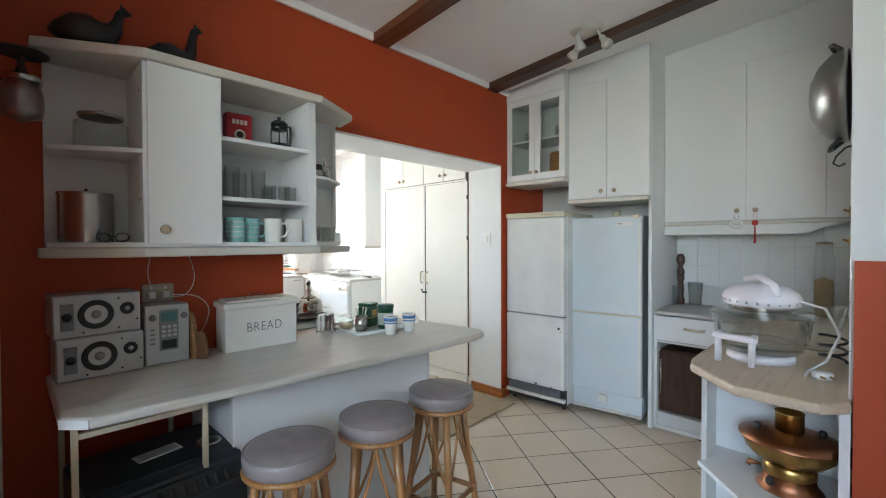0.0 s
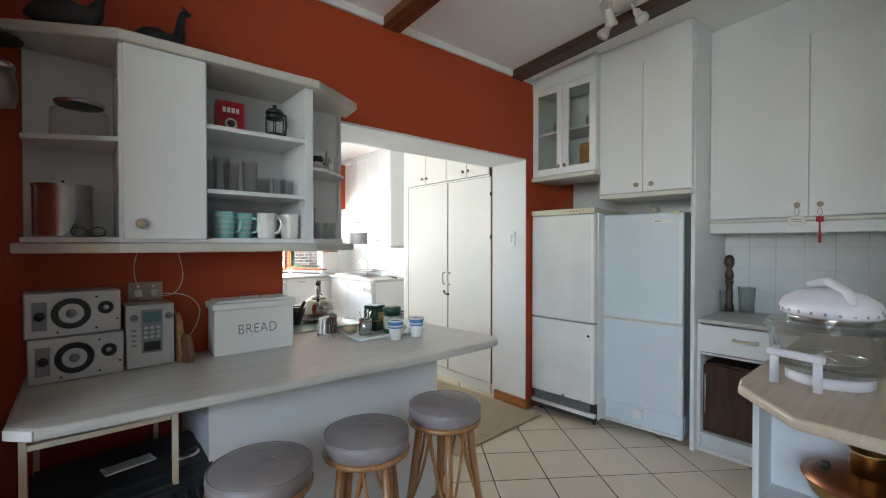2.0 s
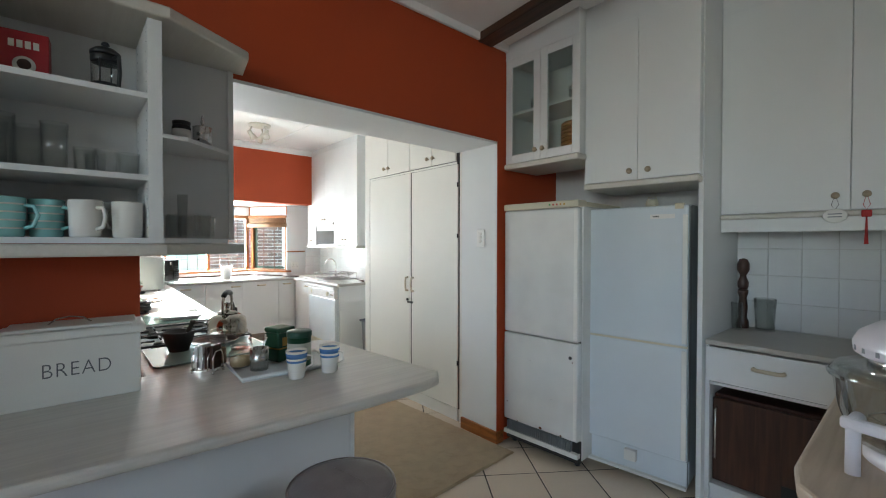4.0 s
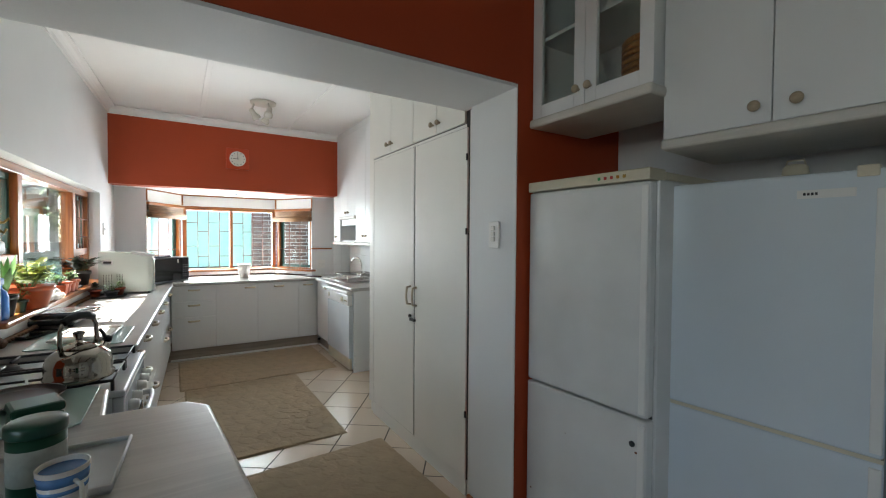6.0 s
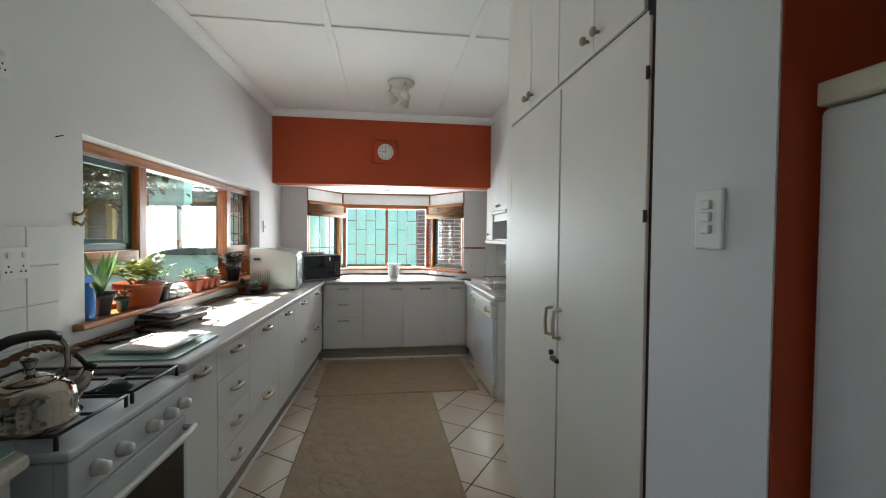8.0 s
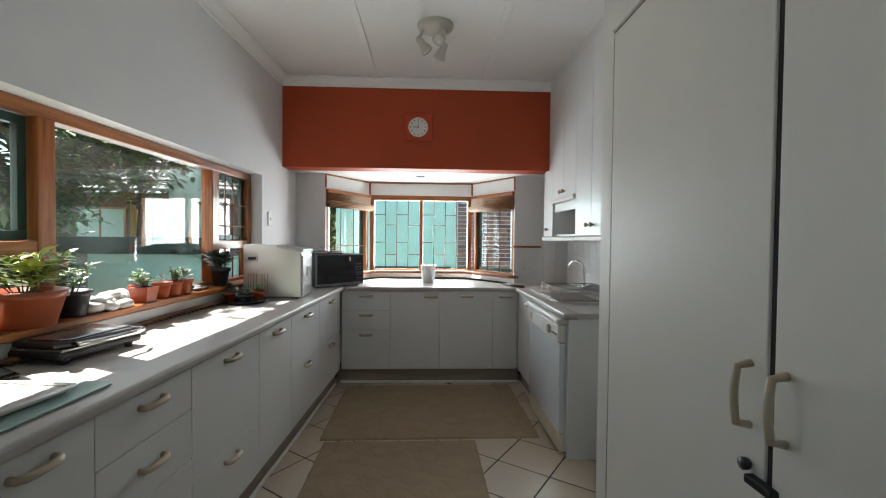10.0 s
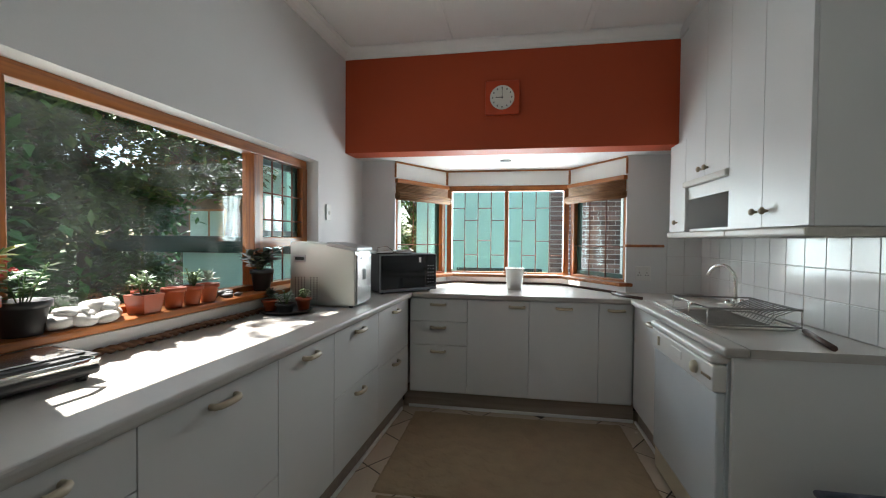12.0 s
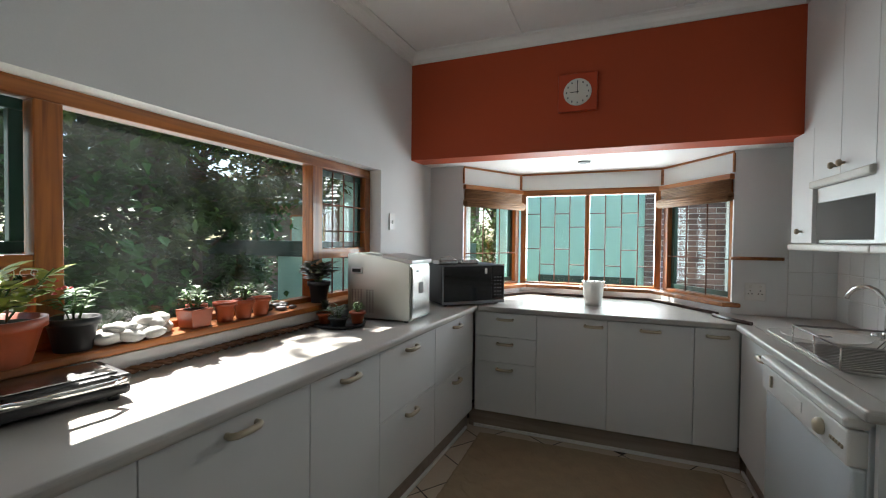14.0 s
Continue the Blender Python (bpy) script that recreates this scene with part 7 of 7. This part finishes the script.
for i in (0, 2):
    m, d = along(BAY[i], BAY[i + 1])
    bl = thing("bamboo_blind", "rolled-up woven bamboo blind over the side window", "blind", m, "bamboo blinds")
    M_BAMBOO = wood("woven bamboo", (0.16, 0.075, 0.03), (0.32, 0.17, 0.075), 0.6, 2.0, "X")
    part("head_rail", B(0.0, -0.035, 1.80, d, 0.012, 1.835, bevel=0.003), M_FRAME_X, bl)
    for k in range(7):
        part("slat", T([(0.01, -0.018, 1.795 - 0.012 * k), (d - 0.01, -0.018, 1.795 - 0.012 * k)], 0.006, 6), M_BAMBOO, bl)
    for k in range(10):
        a = 2 * math.pi * k / 10
        part("roll_slat", T([(0.0, -0.03 + 0.026 * math.cos(a), 1.685 + 0.026 * math.sin(a)), (d, -0.03 + 0.026 * math.cos(a), 1.685 + 0.026 * math.sin(a))], 0.0095, 6), M_BAMBOO, bl)
rl = thing("towel_rail", "wooden towel rail on the wall", "rail", pose(-6.848, 3.42, 1.272))
part("bar", T([(0.03, 0.0, 0.0), (0.03, 0.29, 0.0)], 0.011, 12), M_FRAME, rl)
for y in (0.03, 0.275):
    part("bracket", T([(0.0, y, 0.0), (0.03, y, 0.0)], 0.008, 8), M_WHITE_PLASTIC, rl)
sk_ = thing("wall_socket", "white double socket outlet", "socket", pose(-6.849, 3.51, 0.995))
part("plate", B(0, 0, 0, 0.01, 0.115, 0.115, bevel=0.003), M_WHITE_PLASTIC, sk_)
for y in (0.03, 0.085):
    for dy, dz in ((-0.01, 0.045), (0.01, 0.045), (0, 0.065)):
        part("pin_hole", turned([(0.004, 0), (0.004, 0.0015), (0, 0.002)], 8, axis="x"), M_DARK, sk_, at=pose(0.009, y + dy, dz))
    part("rocker", B(0.009, y - 0.007, 0.085, 0.014, y + 0.007, 0.1, bevel=0.002), M_CHINA, sk_)
stk = thing("wooden_stick", "dark carved stick lying on the worktop", "stick", pose(0, 0, 0))
part("stick", T([(-6.66, 3.30, 0.911), (-6.52, 3.36, 0.911), (-6.40, 3.44, 0.911)], 0.011, 10), M_BROWN, stk)
stk2 = thing("wooden_stick", "dark carved stick lying beside the drying rack", "stick", pose(0, 0, 0))
part("stick", T([(-5.42, 3.86, 0.911), (-5.09, 3.76, 0.911)], 0.012, 10), M_BROWN, stk2)
sb = thing("bay_rope", "thick brown rope along the bay sill", "rope", pose(0, 0, 0))
part("rope", T([(-6.84, 1.72, 0.91), (-7.28, 1.99, 0.91), (-7.28, 2.97, 0.91), (-6.74, 3.34, 0.91)], 0.010, 8), M_BROWN, sb)

# sink, tap and rack
si = thing("sink", "white enamel drop-in sink with a drainer", "sink", pose(-6.36, 3.47, 0.90))
def oval(w, h, r):
    out = []
    for cx, cy, a0 in ((w - r, h - r, 0), (r, h - r, 90), (r, r, 180), (w - r, r, 270)):
        out += [(cx + r * math.cos(radians(a0 + 15 * k)), cy + r * math.sin(radians(a0 + 15 * k))) for k in range(7)]
    return out
part("rim", prism(bmesh.new(), oval(0.90, 0.44, 0.13), 0.0, 0.010, bevel=0.004), M_CHINA, si)
bm = turned([(0.0, 0.0105), (0.13, 0.0108), (0.16, 0.012), (0.168, 0.0145), (0.172, 0.0125)], 40, (0.2, 0.21, 0))
part("basin", bm, M_CHINA, si)
part("drain", turned([(0.0, 0.0125), (0.03, 0.013), (0.032, 0.012)], 20, (0.2, 0.21, 0)), M_CHROME, si)
for k in range(7):
    part("drainer_rib", T([(0.44, 0.09 + 0.045 * k, 0.010), (0.85, 0.09 + 0.045 * k, 0.010)], 0.005, 6), M_CHINA, si)
tp = thing("tap", "chrome swan-neck mixer tap", "tap", pose(-6.12, 3.90, 0.905, 0, 0, 205))
part("base", turned([(0.028, 0), (0.028, 0.02), (0.018, 0.05), (0.016, 0.06)], 20), M_CHROME, tp)
part("spout", T([(0, 0, 0.05), (0, 0, 0.14)] + [(0.10 - 0.10 * math.cos(a), 0, 0.16 + 0.10 * math.sin(a)) for a in (0.2, 0.6, 1.0, 1.4, 1.8, 2.2, 2.6)] + [(0.195, 0, 0.19)], 0.0105, 12), M_CHROME, tp)
for s_ in (-1, 1):
    part("lever", turned([(0.012, 0.02), (0.02, 0.03), (0.02, 0.05), (0.0, 0.055)], 12, (0.0, 0.055 * s_, 0)), M_CHROME, tp)
    part("arm", T([(0, 0, 0.03), (0, 0.055 * s_, 0.03)], 0.01, 8), M_CHROME, tp)
dr_ = thing("dish_rack", "chromed wire dish rack on the drainer", "dish rack", pose(-5.90, 3.47, 0.912))
L_, H_, Z_ = 0.44, 0.40, 0.085
M_WIRE = material("dull rack wire", (0.30, 0.29, 0.28), 0.3, 1.0)
for z in (0.006, Z_):
    part("rim", T([(0, 0, z), (L_, 0, z), (L_, H_, z), (0, H_, z)], 0.0045, 8, True), M_WIRE, dr_)
for x, y in ((0, 0), (L_, 0), (L_, H_), (0, H_), (L_ / 2, 0), (L_ / 2, H_)):
    part("post", T([(x, y, 0.0), (x, y, Z_)], 0.0035, 6), M_CHROME, dr_)
for k in range(14):
    x = 0.03 + (L_ - 0.06) * k / 13
    part("wire", T([(x, 0, 0.008), (x, H_ * 0.7, 0.01), (x, H_ * 0.78, 0.05), (x, H_, Z_)], 0.0028, 6), M_WIRE, dr_)

# clock
ckk = thing("wall_clock", "square red wall clock with a white dial", "clock", pose(-6.494, 2.458, 2.366))
part("case", B(0.0, -0.125, -0.125, 0.028, 0.125, 0.125, bevel=0.006), material("red plastic", (0.50, 0.055, 0.012), 0.35), ckk)
part("dial", turned([(0.0, 0.029), (0.085, 0.0285), (0.088, 0.031), (0.09, 0.028)], 44, axis="x"), M_CHINA, ckk)
for k in range(12):
    a = math.pi / 6 * k
    part("hour_mark", B(0.0292, -0.004, -0.006, 0.0302, 0.004, 0.006), M_TEXT, ckk, at=pose(0, 0.07 * math.sin(a), 0.07 * math.cos(a)))
part("minute_hand", B(0.0305, -0.002, -0.01, 0.0315, 0.002, 0.062), M_BLACK, ckk)
part("hour_hand", B(0.0318, -0.048, -0.0025, 0.0328, 0.008, 0.0025), M_BLACK, ckk)
part("hub", turned([(0.0, 0.0335), (0.005, 0.033), (0.005, 0.03)][::-1], 12, axis="x"), M_BLACK, ckk)

# wall fittings on the long wall
s1 = thing("wall_socket", "white socket plate high on the wall", "socket", ML @ pose(3.24, 0.001, 1.95))
part("plate", B(-0.07, 0, 0, 0.07, 0.01, 0.115, bevel=0.003), M_WHITE_PLASTIC, s1)
for x in (-0.035, 0.035):
    for dx, dz in ((-0.01, 0.03), (0.01, 0.03), (0, 0.05)):
        part("pin_hole", turned([(0.004, 0), (0.004, 0.0015), (0, 0.002)], 8, axis="y"), M_DARK, s1, at=pose(x + dx, 0.009, dz))
    part("rocker", B(x - 0.007, 0.009, 0.075, x + 0.007, 0.015, 0.095, bevel=0.002), M_CHINA, s1)
s2 = thing("light_switch", "white light switch by the corner", "switch", ML @ pose(0.29, 0.001, 1.44))
part("plate", B(-0.038, 0, 0, 0.038, 0.01, 0.118, bevel=0.003), M_WHITE_PLASTIC, s2)
part("rocker", B(-0.01, 0.009, 0.045, 0.01, 0.016, 0.07, bevel=0.002), M_CHINA, s2)
hk2 = thing("wall_hook", "brass double hook beside the window", "hook", ML @ pose(2.87, 0.001, 1.44))
part("hook", T([(0, 0, 0.045), (0, 0.03, 0.05), (0, 0.05, 0.07)], 0.006, 8), M_BRASS, hk2)
part("hook", T([(0, 0, 0.02), (0, 0.03, 0.0), (0, 0.04, 0.02)], 0.006, 8), M_BRASS, hk2)
part("plate", B(-0.01, 0, 0.0, 0.01, 0.006, 0.06, bevel=0.002), M_BRASS, hk2)

dlt = thing("downlight", "small black recessed downlight in the bay soffit", "downlight", pose(-6.954, 2.478, 1.986))
part("ring", turned([(0.034, 0.003), (0.046, 0.003), (0.05, 0.0), (0.046, -0.006), (0.034, -0.003)], 28), M_BLACK, dlt)
part("reflector", turned([(0.0, 0.0025), (0.035, 0.0005)], 24), M_DARK, dlt)
s3 = thing("wall_socket", "white double socket on the tiles behind the cooker", "socket", ML @ pose(3.18, 0.012, 1.235))
part("plate", B(-0.06, 0, 0, 0.06, 0.01, 0.12, bevel=0.003), M_WHITE_PLASTIC, s3)
for x in (-0.03, 0.03):
    for dx, dz in ((-0.01, 0.03), (0.01, 0.03), (0, 0.05)):
        part("pin_hole", turned([(0.004, 0), (0.004, 0.0015), (0, 0.002)], 8, axis="y"), M_DARK, s3, at=pose(x + dx, 0.009, dz))
    part("rocker", B(x - 0.007, 0.009, 0.08, x + 0.007, 0.015, 0.1, bevel=0.002), M_CHINA, s3)
nl = thing("wall_nail", "small nail in the white wall", "nail", ML @ pose(2.965, 0.001, 1.80))
part("shank", T([(0, 0, 0), (0, 0.03, 0.006)], 0.0025, 6), M_DARK, nl)

# bin beside the sink run
bi = thing("pedal_bin", "dark grey plastic bin on the floor", "bin", pose(-4.76, 3.72, 0))
bm = prism(bmesh.new(), [(-0.13, -0.11), (0.13, -0.11), (0.13, 0.11), (-0.13, 0.11)], 0, 0.44, bevel=0.01)
for v in bm.verts:
    k = 0.85 + 0.15 * v.co.z / 0.44
    v.co.x *= k
    v.co.y *= k
part("tub", bm, M_GREY, bi)
part("rim", T([(-0.14, -0.12, 0.45), (0.14, -0.12, 0.45), (0.14, 0.12, 0.45), (-0.14, 0.12, 0.45)], 0.014, 8, True), material("blue-grey plastic", (0.10, 0.11, 0.16), 0.4), bi)
dsh = thing("terracotta_dish", "small terracotta dish in the niche", "dish", pose(-5.85, 3.80, 1.395))
part("dish", turned([(0.0, 0.0), (0.05, 0.0), (0.068, 0.06), (0.062, 0.06), (0.045, 0.01), (0.0, 0.01)], 24), M_TERRACOTTA, dsh)

# ---- outside ----
M_GRASS = material("garden ground", (0.10, 0.11, 0.06), 0.95, vary=0.4, scale=2.5, bump=0.5, bump_scale=40)
M_BRICK = material("klinker brick", (0.20, 0.13, 0.11), 0.75, vary=0.35, scale=14, bump=0.5, bump_scale=60, piece=0.45)
M_MORTAR = material("mortar", (0.60, 0.58, 0.55), 0.9, vary=0.15, scale=20)
M_SHINGLE = material("grey roof sheet", (0.13, 0.13, 0.125), 0.7, vary=0.2, scale=6)
M_BARK = material("bark", (0.07, 0.05, 0.035), 0.9, vary=0.3, scale=20, bump=0.6)
M_TREE = material("tree leaf", (0.03, 0.115, 0.018), 0.5, vary=0.45, scale=1.6, spec=0.2)
M_TREE_LIGHT = material("young tree leaf", (0.065, 0.12, 0.022), 0.5, vary=0.35, scale=2.2, spec=0.2)

structure("ground", B(-70, -60, -0.5, 60, 60, -0.30), M_GRASS, "shaded garden ground round the house")
gw = thing("garden_wall", "low mint green wall with a dark green capping", "wall", pose(-9.0, 0, 0))
part("wall", B(-0.2, -2.45, -0.3, 0.0, 0.9, 1.08), M_MINT, gw)
part("capping", B(-0.26, -4.2, 1.08, 0.06, 0.9, 1.33, bevel=0.01), M_GREEN_DARK, gw, "bottle green fascia board")
part("post", B(-0.14, -4.2, -0.3, 0.0, -4.06, 1.08), M_GREEN_DARK, gw)
mwall = thing("mint_house_wall", "tall mint green plastered house wall", "wall", pose(-10.35, 0, 0))
part("wall", B(-0.3, 0.9, -0.3, 0.0, 3.12, 4.2), M_MINT, mwall)
part("fascia", B(-0.02, 1.6, 0.62, 0.03, 3.0, 0.84), M_GREEN_DARK, mwall, "bottle green board low on the wall")
part("joint", B(0.0, 1.95, -0.3, 0.012, 1.97, 4.2), M_MINT, mwall)
part("joint", B(0.0, 2.62, -0.3, 0.012, 2.64, 4.2), M_MINT, mwall)
ms = thing("mint_pier", "narrow mint green plastered pier", "pier", pose(-9.4, -1.25, 0))
part("pier", B(-0.2, -0.2, -0.3, 0.1, 0.35, 3.6), M_MINT, ms)
bwall = thing("brick_wall", "dark klinker brick house wall with pale mortar", "wall", pose(-10.3, 3.12, 0))
part("core", B(-0.3, 0.0, -0.3, -0.008, 4.2, 3.6), M_MORTAR, bwall)

hs = thing("brick_house", "neighbouring brick house with curtained windows and a sheet roof", "house", pose(-14.0, -4.2, 0))
part("wall", B(-0.3, -4.0, -0.3, 0.0, 3.6, 2.5), M_BRICK, hs)
for y0 in (-2.4, 0.2, 2.1):
    w = part("window", B(-0.02, y0, 1.0, 0.04, y0 + 1.3, 2.1, bevel=0.01), M_FRAME, hs)
    for k in range(2):
        part("pane", B(0.04, y0 + 0.06 + 0.62 * k, 1.06, 0.05, y0 + 0.62 + 0.62 * k, 2.04), material("pale curtain", (0.50, 0.62, 0.58), 0.5, vary=0.2, scale=14), w)
bm = bmesh.new()
vs = [bm.verts.new(p) for p in ((0.7, -4.6, 2.35), (0.7, 4.2, 2.35), (-3.6, 4.2, 4.0), (-3.6, -4.6, 4.0))]
hi = [bm.verts.new(v.co + Vector((0, 0, 0.14))) for v in vs]
bm.faces.new(vs[::-1]), bm.faces.new(hi)
for i in range(4):
    bm.faces.new((vs[i], vs[(i + 1) % 4], hi[(i + 1) % 4], hi[i]))
part("roof", bm, M_SHINGLE, hs)
for k in range(11):
    u = k / 10
    part("roof_lap", B(-0.05, -4.6, 0, 0.05, 4.2, 0.03), M_SHINGLE, hs, at=pose(0.65 - 4.2 * u, 0, 2.52 + 1.61 * u, 0, 21, 0))
part("gutter", T([(0.76, -4.6, 2.38), (0.76, 4.2, 2.38)], 0.06, 8), M_GREEN_DARK, hs)
pp = thing("timber_post", "yellow timber post in the garden", "post", pose(-10.2, -2.55, -0.3))
part("post", B(-0.06, -0.06, 0, 0.06, 0.06, 2.25, bevel=0.01), wood("pine post", (0.40, 0.22, 0.05), (0.55, 0.33, 0.09), 0.6, 1, "Z"), pp)


def tree(at, label, height, spread, n, size, seed, mat, low=0.2, trunk=0.09):
    """A tapered trunk with limbs and a crown of separate folded leaves in uneven clumps."""
    t = thing("tree", label, "tree", at, "garden trees")
    rr = random.Random(seed)
    tips = []
    wood_bm = tube(bmesh.new(), [(0, 0, 0), (0.05, 0.03, height * 0.3), (-0.04, 0.08, height * 0.6), (0.02, 0.0, height * 0.9)], [trunk, trunk * 0.8, trunk * 0.5, trunk * 0.15], 10)
    for k in range(26):
        z = height * rr.uniform(low, 0.9)
        a, r = rr.uniform(0, 6.28), spread * rr.uniform(0.35, 1.0) * (1 - 0.4 * (z / height))
        tip = Vector((r * math.cos(a), r * math.sin(a), z + rr.uniform(-0.1, 0.5)))
        root = Vector((0, 0, z * 0.8))
        tube(wood_bm, [root, root.lerp(tip, 0.5) + Vector((0, 0, 0.1)), tip], [trunk * 0.35, trunk * 0.2, 0.008], 6)
        tips += [tip, root.lerp(tip, 0.65) + Vector((0, 0, 0.06))]
    part("trunk", wood_bm, M_BARK, t)
    verts, faces = [], []
    for k in range(n):
        c = rr.choice(tips)
        p = c + Vector((rr.gauss(0, 0.24), rr.gauss(0, 0.24), rr.gauss(0, 0.2))) * spread * 0.45
        d = Vector((rr.uniform(-1, 1), rr.uniform(-1, 1), rr.uniform(-0.7, 0.35))).normalized() * size * rr.uniform(0.6, 1.3)
        s = d.cross(Vector((rr.uniform(-0.3, 0.3), rr.uniform(-0.3, 0.3), 1))).normalized() * size * 0.26
        u = Vector((0, 0, size * 0.06))
        i = len(verts)
        verts += [p, p + d * 0.5 + s + u, p + d, p + d * 0.5 - s + u, p + d * 0.5]
        faces += [(i, i + 1, i + 4), (i + 1, i + 2, i + 4), (i + 2, i + 3, i + 4), (i + 3, i, i + 4)]
    me = bpy.data.meshes.new("crown")
    me.from_pydata([tuple(v) for v in verts], [], faces)
    me.materials.append(mat)
    ob = new("crown", me)
    ob.parent = t
    tagged(ob, kind="stuff")
    return t


for k, (x, y, hgt, sp_r, mt) in enumerate(((-8.3, -3.4, 4.8, 1.7, M_TREE), (-7.0, -2.7, 4.6, 1.6, M_TREE_LIGHT), (-5.7, -2.5, 4.7, 1.7, M_TREE), (-4.4, -2.4, 4.6, 1.6, M_TREE), (-3.0, -2.4, 4.2, 1.6, M_TREE))):
    tree(pose(x, y, -0.3), "dense dark green garden tree outside the window", hgt, sp_r, 11000, 0.17, k + 1, mt, 0.03)
for k, (x, y) in enumerate(((-9.5, -6.5), (-6.5, -6.0), (-3.5, -6.0))):
    tree(pose(x, y, -0.3), "tall leafy garden tree behind the others", 6.5, 2.6, 7000, 0.24, k + 11, M_TREE, 0.05)
tree(pose(-12.5, 0.3, -0.3), "bright leafy tree behind the low wall", 4.2, 1.4, 5000, 0.13, 9, M_TREE_LIGHT, 0.2)
tree(pose(-9.3, -1.9, -0.3), "high-crowned garden tree over the low wall", 4.8, 1.9, 7000, 0.15, 31, M_TREE_LIGHT, 0.5, 0.07)

# Added in the sun's path, its crown out of view, to break up the sun patch.
tree(pose(-7.15, -2.75, -0.3), "added slender tree whose high leaves dapple the sun on the worktop", 7.9, 1.5, 950, 0.16, 41, M_TREE_LIGHT, 0.72, 0.06)

# ---- laid pieces ----
me = mesh_of("tile", B(-0.1585, -0.1585, -0.012, 0.1585, 0.1585, 0.0, bevel=0.0012, seg=1), M_TILE_FLOOR)
ang = radians(-36.0)
ux, uy = Vector((math.cos(ang), math.sin(ang))), Vector((-math.sin(ang), math.cos(ang)))
rnd = random.Random(5)
for i in range(-26, 27):
    for j in range(-26, 27):
        c = Vector((-1.306, 2.656)) + ux * (0.325 * (i + 0.5)) + uy * (0.325 * (j + 0.5))
        if (-2.3 < c.x < 0.2 and -0.5 < c.y < 3.6) or (-2.9 < c.x <= -2.3 and 1.15 < c.y < 3.6) or (-6.6 < c.x <= -2.9 and 1.42 < c.y < 3.85):
            t = new("tile", me)
            t.parent = floor
            t.matrix_basis = pose(c.x, c.y, rnd.uniform(-0.0006, 0.0003), 0, 0, -36.0)


def tiling(parent, at, w, h, size, skip=lambda x, z: False):
    """Glazed wall tiles on a wall face: x along, z up, y into the wall."""
    g = size / 2 - 0.0015
    me = mesh_of("tile", B(-g, 0.0, -g, g, 0.008, g, bevel=0.0018, seg=1), M_TILE_WALL)
    n, k = int(w / size + 0.5), int(h / size + 0.5)
    for i in range(n):
        for j in range(k):
            x, z = (i + 0.5) * w / n, (j + 0.5) * h / k
            if not skip(x, z):
                t = new("tile", me)
                t.parent = parent
                t.matrix_basis = at @ pose(x, 0, z) @ Matrix.Diagonal((w / n / size, 1, h / k / size, 1))


def tiled(name, label, at, w, h, size):
    bed = structure(name, B(0, 0.005, 0, w, 0.011, h), M_TILE_GROUT, label, at)
    tiling(bed, Matrix(), w, h, size)


tiled("splashback_alcove", "white glazed wall tiles behind the worktop", pose(-1.05, 4.038, 0.90), 1.10, 0.64, 0.16)
tiled("splashback_east", "white glazed wall tiles beside the corner unit", pose(0.044, 4.036, 0.90, 0, 0, -90), 2.1, 0.48, 0.16)
tiled("splashback_sink", "white glazed wall tiles behind the sink", pose(-6.84, 3.988, 0.90), 1.78, 0.435, 0.15)
tiled("splashback_corner", "white glazed wall tiles beside the bay", pose(-6.838, 3.74, 0.90, 0, 0, 90), 0.25, 0.435, 0.15)
tiled("splashback_cooker", "white glazed wall tiles behind the cooker", ML @ pose(3.9, 0.012, 0.83, 0, 0, 180), 0.93, 0.60, 0.15)

# bricks of the klinker wall
me = mesh_of("brick", B(0.0, 0.0, 0.0, 0.03, 0.212, 0.064, bevel=0.004, seg=1), M_BRICK)
for j in range(22):
    for i in range(12):
        y = 0.002 + 0.222 * i - (0.111 if j % 2 else 0)
        if y >= -0.12:
            b_ = new("brick", me)
            b_.parent = bwall
            b_.matrix_basis = pose(-0.026 + rnd.uniform(-0.003, 0.002), max(y, 0.0), 0.72 + 0.076 * j)
